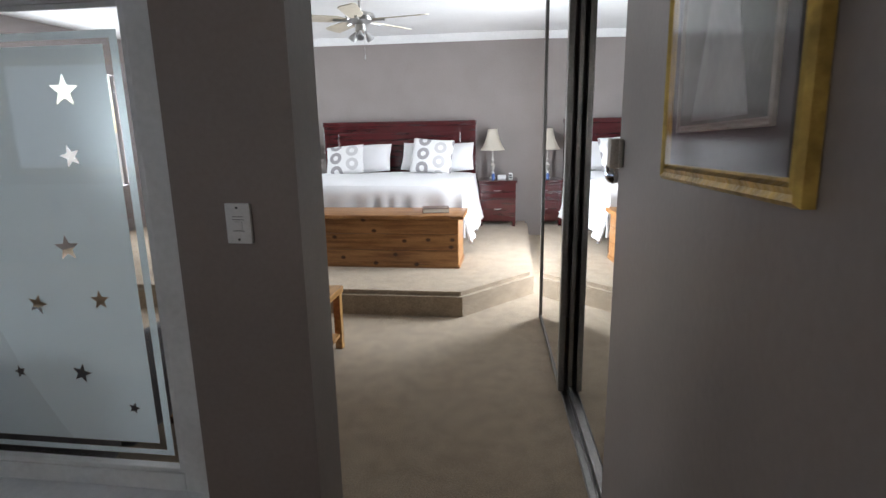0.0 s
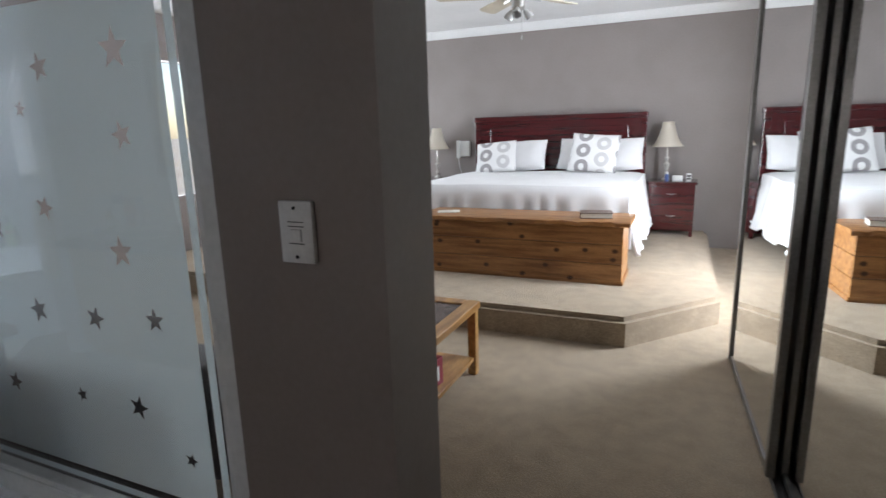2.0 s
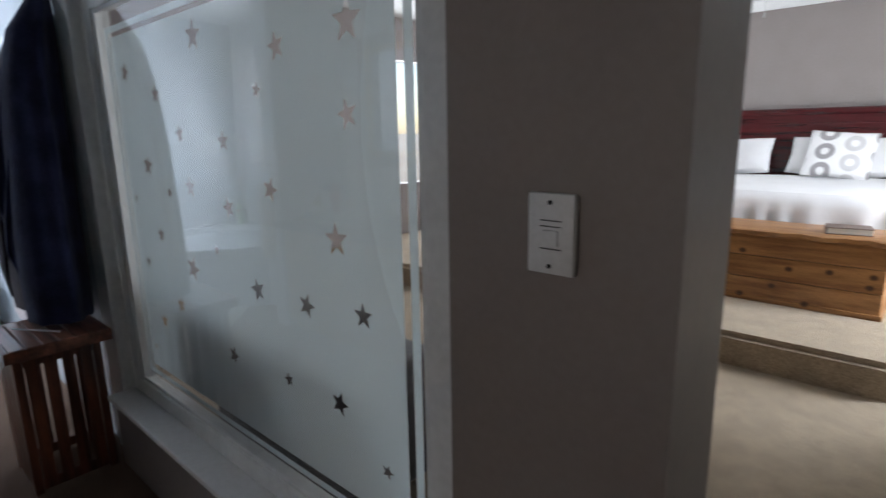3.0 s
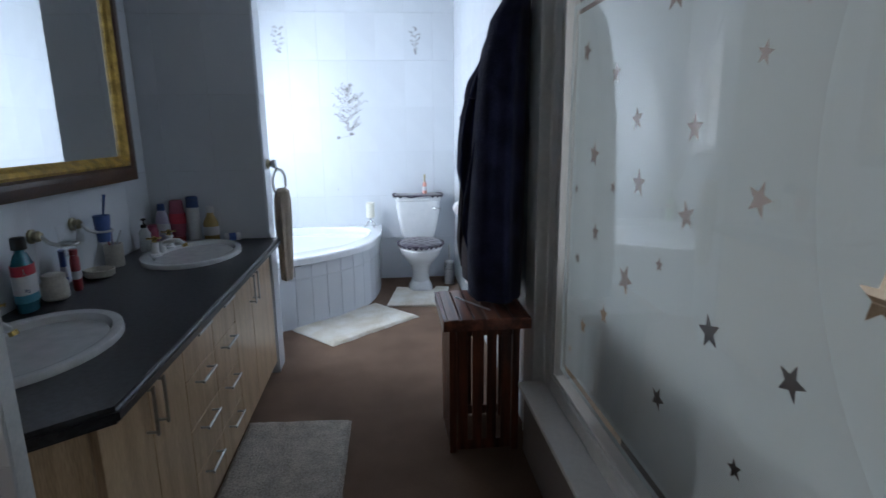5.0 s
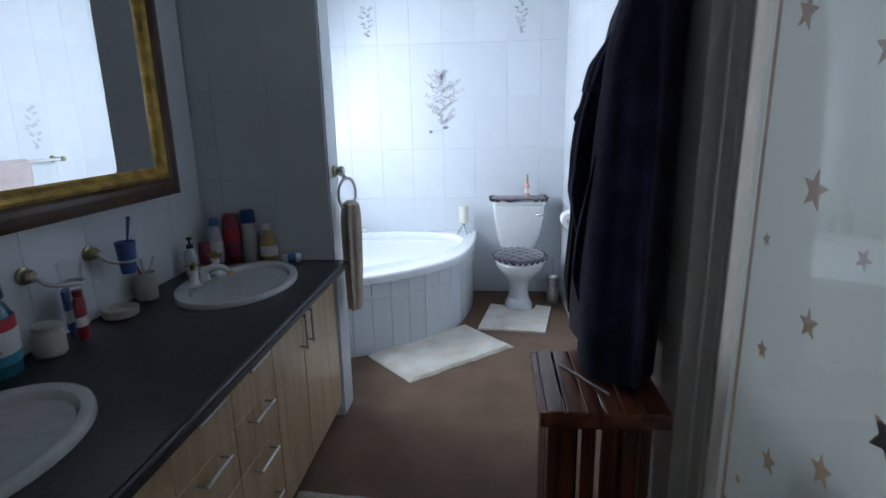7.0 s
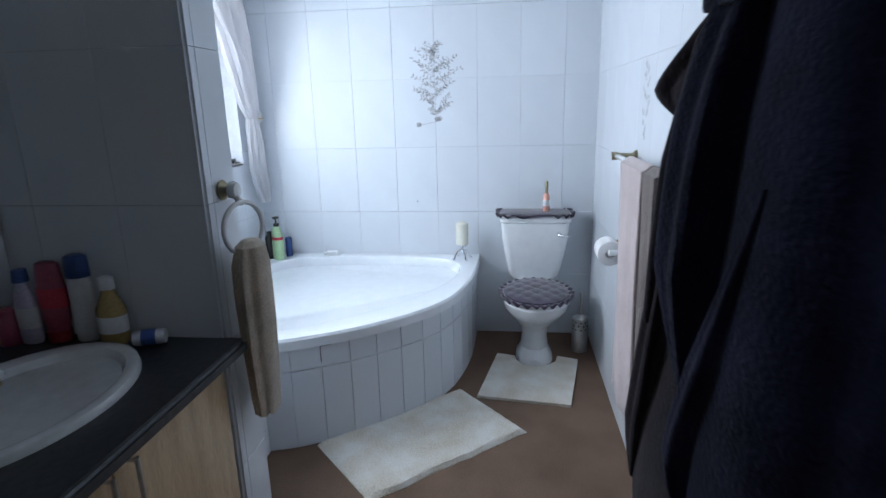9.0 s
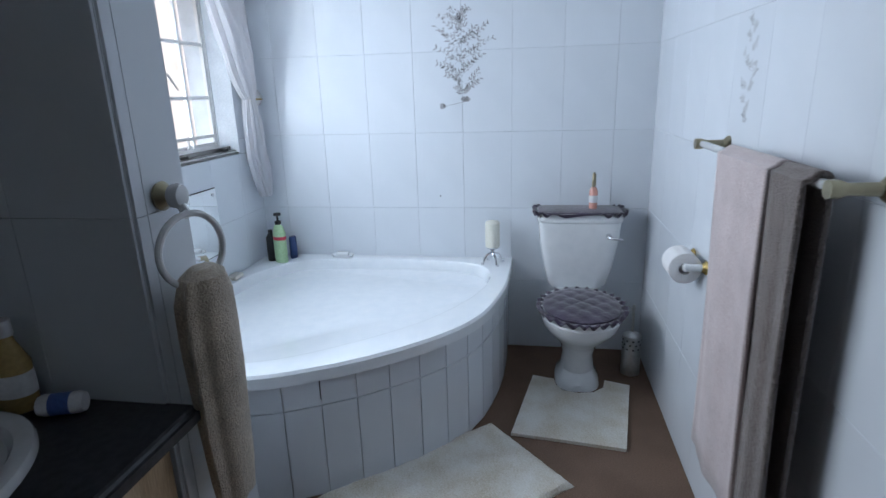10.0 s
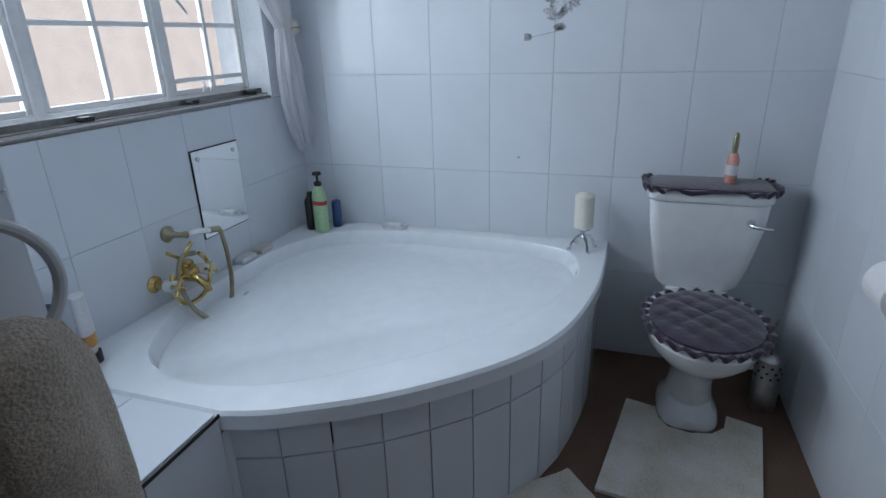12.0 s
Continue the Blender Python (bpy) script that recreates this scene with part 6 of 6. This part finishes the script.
bottle("shampoo_bottle", "pink shampoo bottle against the dark tiles", (-3.325, 0.222, CT), [(0.026, 0), (0.028, 0.03), (0.036, 0.06), (0.038, 0.13), (0.030, 0.20), (0.020, 0.205)], "pink_plastic", [(0.0285, -0.0002), (0.0295, 0.001), (0.0295, 0.028)], "tube_red", 0.6, 1.0, [(0.09, 0.14, 0.0388, "label_red")], 0, scale=1.1)
bottle("cream_tube", "white cream tube with a navy cap against the dark tiles", (-3.335, 0.300, CT), [(0.027, 0), (0.029, 0.004), (0.030, 0.14), (0.026, 0.17)], "label_white", [(0.0295, 0.165), (0.030, 0.17), (0.028, 0.215), (0.02, 0.22)], "navy_plastic", 0.7, 1.0, None, 0, "tube", scale=1.1)
bottle("oil_bottle", "amber bottle with a white cap and a pale label", (-3.32, 0.392, CT), [(0.030, 0), (0.034, 0.01), (0.034, 0.085), (0.018, 0.12), (0.014, 0.135)], "amber_liquid", [(0.018, 0.133), (0.0185, 0.135), (0.018, 0.16), (0.01, 0.163)], "label_white", 0.8, 1.0, [(0.03, 0.07, 0.0346, "label_white")], 0, scale=1.15)
bottle("cream_jar", "small pink plastic jar behind the basin", (-3.29, 0.105, CT), [(0.025, 0), (0.028, 0.006), (0.028, 0.07), (0.022, 0.085)], "pink_plastic", [(0.024, 0.085), (0.024, 0.10), (0.015, 0.104)], "pink_plastic", category="jar")
t = bottle("small_tub", "small white and blue tub lying on the worktop", (-3.30, 0.53, CT + 0.021), [(0.018, -0.04), (0.021, -0.03), (0.021, 0.03), (0.018, 0.04)], "label_white", None, "black", 1, 1, [(-0.018, 0.018, 0.0215, "tube_blue")], 0, "tub")
t.matrix_world = pose(-3.31, 0.50, CT + 0.022, 90, 0, 20)

# ---- things round the bath ----
D = DECK + 0.0015
bottle("pump_bottle", "pale green pump bottle with a black top on the bath rim", (-5.18, 0.040, D), [(0.034, 0), (0.037, 0.008), (0.037, 0.14), (0.026, 0.175), (0.014, 0.185)], "green_lotion",
       [(0.014, 0.185), (0.015, 0.20), (0.005, 0.203), (0.005, 0.225), (0.018, 0.228), (0.016, 0.238), (0.004, 0.24)], "black", 1.0, 0.7, [(0.035, 0.10, 0.0375, "green_lotion"), (0.112, 0.128, 0.0377, "label_red")], 60, scale=1.12)
bottle("bottle", "dark bottle behind the green pump bottle", (-5.20, -0.020, D), [(0.024, 0), (0.026, 0.01), (0.026, 0.13), (0.014, 0.15)], "black", [(0.012, 0.15), (0.012, 0.17)], "black")
bottle("bottle", "short navy blue bottle on the bath rim", (-5.26, 0.075, D), [(0.026, 0), (0.027, 0.01), (0.027, 0.115), (0.02, 0.12)], "navy_plastic", None, "black", 1, 0.7)
t = thing("soap_dish", "white soap dish with a bar of soap on the bath rim", "soap dish")
bm = bmesh.new()
rings(bm, [oval(0, 0, 0.030, 0.055, 0.0), oval(0, 0, 0.037, 0.065, 0.014), oval(0, 0, 0.034, 0.062, 0.014), oval(0, 0, 0.026, 0.05, 0.006)])
part("dish", bm, "ceramic", t)
bm = bmesh.new()
box(bm, -0.02, 0.02, -0.034, 0.034, 0.007, 0.028, bevel=0.008, seg=3)
part("soap", bm, "ceramic", t)
t.location = (-5.29, 0.345, D)
for nm, x, y, w in (("sponge", -4.78, -0.075, 0.045), ("soap_dish", -4.89, -0.07, 0.04)):
    t = thing(nm, "small pale %s on the bath rim by the tiled wall" % nm.replace("_", " "), nm.replace("_", " "))
    bm = bmesh.new()
    box(bm, x - w, x + w, y - 0.025, y + 0.025, D, D + 0.022, bevel=0.008, seg=3)
    part("body", bm, "stoneware" if nm == "soap_dish" else "label_white", t)
t = thing("candle_holder", "chrome candle holder with a cream pillar candle", "candle holder")
bm = bmesh.new()
lathe(bm, [(0.006, 0.045), (0.010, 0.06), (0.008, 0.07), (0.03, 0.083), (0.034, 0.095), (0.031, 0.096), (0.02, 0.088), (0.004, 0.086)], seg=24)
part("cup", bm, "chrome", t)
for k in range(4):
    a = k * math.pi / 2 + 0.5
    c_, s_ = math.cos(a), math.sin(a)
    bm = bmesh.new()
    tube(bm, [(0.004 * c_, 0.004 * s_, 0.055), (0.03 * c_, 0.03 * s_, 0.048), (0.045 * c_, 0.045 * s_, 0.028), (0.05 * c_, 0.05 * s_, 0.004), (0.062 * c_, 0.062 * s_, 0.004)], [0.007, 0.007, 0.006, 0.006, 0.008], 8)
    part("leg", bm, "chrome", t)
bm = bmesh.new()
lathe(bm, [(0.034, 0.089), (0.037, 0.092), (0.037, 0.215), (0.031, 0.222), (0.005, 0.229)], seg=24)
part("candle", bm, "candle_wax", t)
t.location = (-5.225, 1.175, D)
bottle("perfume_bottle", "peach perfume spray bottle with a gold cap on the cistern", (-5.235, 1.665, 0.8015), [(0.018, 0), (0.02, 0.005), (0.02, 0.085), (0.012, 0.105)], "perfume_pink", [(0.009, 0.105), (0.010, 0.125), (0.009, 0.165), (0.005, 0.175)], "antique_brass", band=[(0.03, 0.065, 0.0204, "label_white")])
for k, (x, y, c1, c2, h) in enumerate(((-3.985, -0.050, "navy_plastic", "tube_blue", 0.19), (-4.050, -0.02, "label_white", "orange_plastic", 0.20))):
    t = bottle("shampoo_bottle", "upside-down shampoo bottle in %s on the bath rim" % ("navy" if k == 0 else "white and orange"), (x, y, D), [(0.020, 0.0), (0.022, 0.03), (0.030, 0.045), (0.033, 0.10), (0.028, h)], c1, [(0.0205, -0.0005), (0.0225, 0.001), (0.0225, 0.032)], "black", 1.0, 0.6, [(0.055, 0.10, 0.0325, c2)], 40)

# access panel of mirror glass, with four screws
t = thing("mirror_panel", "small mirror-glass access panel fixed with four screws", "panel")
bm = bmesh.new()
box(bm, -4.868, -4.624, WIN + 0.0085, WIN + 0.012, 0.656, 0.966, bevel=0.001, seg=1)
part("glass", bm, "mirror", t, smooth=False)
bm = bmesh.new()
box(bm, -4.872, -4.620, WIN + 0.0062, WIN + 0.0083, 0.652, 0.970)
part("backing", bm, "black", t, smooth=False)
for x in (-4.84, -4.652):
    for z in (0.684, 0.938):
        bm = bmesh.new()
        lathe(bm, [(0.009, 0), (0.009, 0.002), (0.004, 0.005)], (x, WIN + 0.0122, z), 14, "y")
        part("screw", bm, "chrome", t)

# brass bath mixer with hand shower and hose
t = thing("bath_mixer", "polished brass and white bath mixer with hand shower and hose", "bath tap")
mx0, my, mz = -4.365, WIN + 0.006, 0.592
for x in (mx0, mx0 - 0.15):
    bm = bmesh.new()
    lathe(bm, [(0.028, 0), (0.028, 0.006), (0.014, 0.014), (0.013, 0.06)], (x, my, mz), 18, "y")
    part("rose", bm, "brass", t)
    bm = bmesh.new()
    lathe(bm, [(0.018, 0.05), (0.02, 0.06), (0.02, 0.085), (0.012, 0.095)], (x, my, mz), 18, "y")
    o = part("valve", bm, "ceramic_grey", t)
    bm = bmesh.new()
    for k in range(4):
        a = k * math.pi / 2 + 0.5
        tube(bm, [(x, my + 0.10, mz), (x + 0.022 * math.cos(a), my + 0.10, mz + 0.022 * math.sin(a)), (x + 0.028 * math.cos(a), my + 0.10, mz + 0.028 * math.sin(a))], [0.005, 0.004, 0.007], 8)
    part("cross_handle", bm, "brass", o)
bm = bmesh.new()
tube(bm, [(mx0, my + 0.055, mz), (mx0 - 0.15, my + 0.055, mz)], 0.014, 12)
tube(bm, [(mx0 - 0.075, my + 0.055, mz), (mx0 - 0.075, my + 0.11, mz + 0.0), (mx0 - 0.075, my + 0.14, mz - 0.02), (mx0 - 0.075, my + 0.145, mz - 0.04)], [0.014, 0.013, 0.012, 0.012], 12)
part("body", bm, "brass", t)
bm = bmesh.new()
tube(bm, [(mx0 - 0.075, my + 0.055, mz), (mx0 - 0.075, my + 0.06, mz + 0.06), (mx0 - 0.06, my + 0.06, mz + 0.075), (mx0 - 0.02, my + 0.06, mz + 0.105)], 0.006, 8)
tube(bm, [(mx0 - 0.075, my + 0.06, mz + 0.06), (mx0 - 0.09, my + 0.06, mz + 0.075), (mx0 - 0.13, my + 0.06, mz + 0.105)], 0.006, 8)
part("cradle", bm, "brass", t)
bm = bmesh.new()
lathe(bm, [(0.027, 0), (0.028, 0.006), (0.018, 0.014), (0.011, 0.030)], (-4.458, my, 0.731), 20, "y")
tube(bm, [(-4.458, my + 0.025, 0.731), (-4.470, my + 0.050, 0.728), (-4.486, my + 0.058, 0.725)], [0.011, 0.009, 0.013], 12)
part("handset_bracket", bm, "antique_brass", t)
bm = bmesh.new()
tube(bm, [(-4.486, my + 0.058, 0.727), (-4.53, my + 0.060, 0.722), (-4.585, my + 0.060, 0.706)], [0.010, 0.011, 0.009], 12)
part("handset_grip", bm, "ceramic", t)
bm = bmesh.new()
tube(bm, [(-4.585, my + 0.060, 0.706), (-4.625, my + 0.062, 0.700), (-4.637, my + 0.062, 0.684)], [0.011, 0.011, 0.009], 10)
part("hose_union", bm, "antique_brass", t)
bm = bmesh.new()
hose = [(p.x, p.y, p.z) for p in curve_points([(-4.637, my + 0.062, 0.684), (-4.640, my + 0.070, 0.60), (-4.620, my + 0.085, 0.50), (-4.56, my + 0.11, 0.435), (-4.47, my + 0.125, 0.425), (-4.40, my + 0.11, 0.50), (-4.385, my + 0.085, 0.60), (-4.43, my + 0.07, 0.665), (-4.50, my + 0.06, 0.655)], 16)]
tube(bm, hose, [0.0072 + 0.0016 * (k % 2) for k in range(len(hose))], 8)
part("hose", bm, "antique_brass", t)
bm = bmesh.new()
loop = [(mx0 - 0.085 + 0.085 * math.cos(a), my + 0.075, mz - 0.005 + 0.085 * math.sin(a)) for a in [2.2 + 4.6 * k / 40 for k in range(41)]]
tube(bm, loop, [0.0065 + 0.0012 * (k % 2) for k in range(len(loop))], 8)
part("hose_coil", bm, "brass", t)

# ---- bedroom small things ----
t = thing("clock_radio", "small white clock radio on the mahogany nightstand", "clock radio")
bm = bmesh.new()
box(bm, 0.17, 0.28, 7.72, 7.80, 0.801, 0.855, bevel=0.006)
part("case", bm, "white_plastic", t)
bottle("small_bottle", "small blue bottle beside the lamp", (0.115, 7.70, 0.801), [(0.02, 0), (0.021, 0.06), (0.012, 0.08)], "tube_blue", [(0.012, 0.08), (0.012, 0.10)], "label_white")
t = thing("photo_cube", "black and white photo cube on the nightstand", "ornament")
bm = bmesh.new()
box(bm, 0.315, 0.365, 7.72, 7.77, 0.801, 0.88, bevel=0.003)
part("cube", bm, "white_plastic", t)
for z in (0.825, 0.855):
    bm = bmesh.new()
    box(bm, 0.322, 0.358, 7.7175, 7.7195, z - 0.01, z + 0.01)
    part("square", bm, "black", t, smooth=False)
t = thing("wall_phone", "white wall-mounted intercom telephone with a hanging cord", "telephone")
bm = bmesh.new()
box(bm, -2.50, -2.33, 7.985, 8.045, 1.07, 1.27, bevel=0.01)
part("base", bm, "white_plastic", t)
bm = bmesh.new()
box(bm, -2.50, -2.45, 7.94, 7.983, 1.05, 1.28, bevel=0.012)
part("handset", bm, "white_plastic", t)
bm = bmesh.new()
tube(bm, [(-2.475, 7.96, 1.05), (-2.47, 7.97, 0.95), (-2.45, 8.0, 0.85)], 0.004, 6)
part("cord", bm, "white_plastic", t)
bottle("tray", "small dark tray on the nightstand", (-2.52, 7.72, 0.801), [(0.06, 0), (0.08, 0.02), (0.075, 0.02), (0.055, 0.006)], "black", category="tray")
# brown curtains at the east window
for k, (y0, y1) in enumerate(((7.25, 7.75), (4.72, 4.95))):
    t = thing("window_curtain", "brown gathered curtain beside the bedroom window", "curtain", "bedroom window curtains")
    bm = bmesh.new()
    loops = []
    for i in range(61):
        u = i / 60
        y = y0 + (y1 - y0) * u
        loops.append([(1.30 + 0.03 * math.sin(u * 38) * (0.6 + 0.4 * v), y, 2.35 - v * 2.3) for v in (0, 0.25, 0.5, 0.75, 1)])
    rings(bm, loops, closed=False, cap=False)
    M.setdefault("brown_curtain", mat("brown_curtain_fabric", (0.22, 0.14, 0.10), 0.9, sheen=0.2))
    o = part("drape", bm, "brown_curtain", t)
    md = o.modifiers.new("thick", "SOLIDIFY")
    md.thickness = 0.006

# ---- printed flower sprays on the tiles ----
M["print_grey"] = mat("grey_brown_tile_print", (0.38, 0.37, 0.39), 0.2, var=0.3, scale=30, bump=0.0)
M["print_faint"] = mat("faint_grey_tile_print", (0.50, 0.51, 0.54), 0.2, var=0.1, scale=30, bump=0.0)


def spray(cu, cz, w, h, plane, at, rnd, material, sprigs=18, parent=None, size=1.0, flower=True):
    """An upright cluster of leafy sprigs printed on a wall; plane 'x' or 'y'."""
    b = bmesh.new()
    r = random.Random(rnd)

    def put(u, z):
        return (at, u, z) if plane == "x" else (u, at, z)

    def leaf(u, z, a, L, wd):
        c, s = math.cos(a), math.sin(a)
        q = [(0, 0), (L * 0.3, wd), (L * 0.65, wd * 0.9), (L, 0), (L * 0.65, -wd * 0.9), (L * 0.3, -wd)]
        # an outline with a hollow middle, as the print is drawn
        o = [b.verts.new(put(u + p * c - g * s, z + p * s + g * c)) for p, g in q]
        k = [b.verts.new(put(u + (L * 0.5 + (p - L * 0.5) * 0.5) * c - g * 0.35 * s, z + (L * 0.5 + (p - L * 0.5) * 0.5) * s + g * 0.35 * c)) for p, g in q]
        for i in range(6):
            if r.random() < 0.85:
                j = (i + 1) % 6
                b.faces.new((o[i], o[j], k[j], k[i]))
    for k in range(sprigs):
        f = (k + 0.5) / sprigs
        zc = cz + h * (0.48 - 0.85 * f) + h * 0.04 * (r.random() - 0.5)
        half = w * 0.5 * (0.45 + 0.75 * math.sin(math.pi * min(1.0, 0.12 + 0.88 * f)) ** 0.7)
        side = 1 if k % 2 else -1
        u0, a = cu + (r.random() - 0.5) * half * 0.7, math.pi / 2 - side * (0.5 + 0.7 * r.random())
        length = half * (0.75 + 0.3 * r.random())
        for i in range(5):
            t_ = (i + 1) / 5
            u, z = u0 + math.cos(a) * length * t_, zc + math.sin(a) * length * t_ * 0.7
            for d in (-0.8, 0.8):
                if r.random() < 0.8:
                    leaf(u, z, a + d + 0.3 * (r.random() - 0.5), (0.015 + 0.010 * r.random()) * size, 0.0036 * size)
        n = 6
        for i in range(n):
            ua, za, ub, zb = (u0 + math.cos(a) * length * i / n, zc + math.sin(a) * length * 0.7 * i / n, u0 + math.cos(a) * length * (i + 1) / n, zc + math.sin(a) * length * 0.7 * (i + 1) / n)
            b.faces.new([b.verts.new(put(*q)) for q in ((ua, za - 0.0006), (ua, za + 0.0006), (ub, zb + 0.0006), (ub, zb - 0.0006))])
    if flower:
        bu, bz = cu + w * 0.05, cz - h * 0.42
        for i in range(7):
            leaf(bu, bz, 0.5 + 0.35 * i, 0.03, 0.006)
        for i in range(3):
            leaf(bu - w * 0.45, bz - 0.02, math.pi + 0.35 * (i - 1), 0.035, 0.007)
        b.faces.new([b.verts.new(put(*q)) for q in ((bu - w * 0.45, bz - 0.021), (bu - w * 0.45, bz - 0.019), (bu, bz + 0.001), (bu, bz - 0.001))])
    return part("flower_print", b, material, parent, smooth=False)


spray(1.025, 1.505, 0.22, 0.44, "x", END + 0.0063, 3, "print_grey", 44, wall_end)
spray(0.45, 2.09, 0.085, 0.26, "x", END + 0.0063, 5, "print_grey", 12, wall_end, 0.8, False)
spray(1.61, 2.09, 0.085, 0.26, "x", END + 0.0063, 8, "print_grey", 12, wall_end, 0.8, False)
spray(-4.18, 1.37, 0.09, 0.32, "y", RIGHT - 0.0063, 9, "print_faint", 14, wall_right, 0.9, False)
t = thing("drill_hole", "small dark drill hole in a white tile", "hole")
bm = bmesh.new()
lathe(bm, [(0.004, 0.0), (0.004, 0.0006)], (END + 0.0062, 0.894, 0.843), 10, "x")
bmesh.ops.translate(bm, verts=bm.verts, vec=(0, 0, 0))
part("hole", bm, "black", t)

# ---- glazed wall tiles ----
TW, TH, G, TT = 0.2465, 0.39, 0.0010, 0.006
tile_cache = {}


def tile_mesh(w, h):
    key = (round(w, 4), round(h, 4))
    if key not in tile_cache:
        b = bmesh.new()
        c = 0.0008
        rings(b, [[(0, -w / 2, -h / 2), (0, w / 2, -h / 2), (0, w / 2, h / 2), (0, -w / 2, h / 2)],
                  [(TT - c, -w / 2, -h / 2), (TT - c, w / 2, -h / 2), (TT - c, w / 2, h / 2), (TT - c, -w / 2, h / 2)],
                  [(TT, -w / 2 + c, -h / 2 + c), (TT, w / 2 - c, -h / 2 + c), (TT, w / 2 - c, h / 2 - c), (TT, -w / 2 + c, h / 2 - c)]])
        bmesh.ops.recalc_face_normals(b, faces=b.faces)
        me = bpy.data.meshes.new("tile")
        b.to_mesh(me)
        b.free()
        me.materials.append(M["tile"])
        tile_cache[key] = me
    return tile_cache[key]


def tile_wall(parent, facing, at, u0, u1, z0, z1, u_line, holes=(), z_line=0.0, gap=G):
    """facing: degrees of the wall's outward normal; u runs along x or y. holes: (u0, u1, z0, z1)."""
    us = sorted({u0, u1, *[u_line + TW * k for k in range(-40, 41) if u0 + 0.02 < u_line + TW * k < u1 - 0.02], *[e for h_ in holes for e in h_[:2] if u0 < e < u1]})
    zs = sorted({z0, z1, *[z_line + TH * k for k in range(0, 8) if z0 + 0.02 < z_line + TH * k < z1 - 0.02], *[e for h_ in holes for e in h_[2:] if z0 < e < z1]})
    rz = radians(facing)
    for ua, ub in zip(us, us[1:]):
        for za, zb in zip(zs, zs[1:]):
            um, zm = (ua + ub) / 2, (za + zb) / 2
            if ub - ua < 0.012 or zb - za < 0.012 or any(h_[0] < um < h_[1] and h_[2] < zm < h_[3] for h_ in holes):
                continue
            o = new("tile", tile_mesh(ub - ua - gap, zb - za - gap))
            o.parent = parent
            o.location = (at, um, zm) if facing in (0, 180) else (um, at, zm)
            o.rotation_euler = (0, 0, rz)


tile_wall(wall_end, 0, END + 0.0002, WIN + 0.001, RIGHT - 0.001, 0.001, BATH_H - 0.001, 0.28)
tile_wall(wall_window, 90, WIN + 0.0002, END + 0.007, -3.527, 0.001, BATH_H - 0.001, -4.126, [(-5.14, -3.62, 1.095, 2.12)])
tile_wall(wall_right, 270, RIGHT - 0.0002, END + 0.007, -2.601, 0.001, BATH_H - 0.001, -4.30, gap=0.0003)
tile_wall(wall_vanity, 90, VAN + 0.0002, -3.359, -1.346, 0.80, BATH_H - 0.001, -3.36)
tile_wall(partition, 0, -3.37 + 0.0002, VAN + 0.007, 0.674, 0.001, BATH_H - 0.001, 0.674)
tile_wall(partition, 90, 0.675 + 0.0002, -3.519, -3.371, 0.001, BATH_H - 0.001, -3.40 - 2 * TW)
tile_wall(partition, 180, -3.52 - 0.0002, WIN + 0.007, 0.674, 0.52, BATH_H - 0.001, 0.674)
tile_wall(stub, 0, -1.306 + 0.0002, -0.12, 0.629, 0.001, BATH_H - 0.001, 0.60)
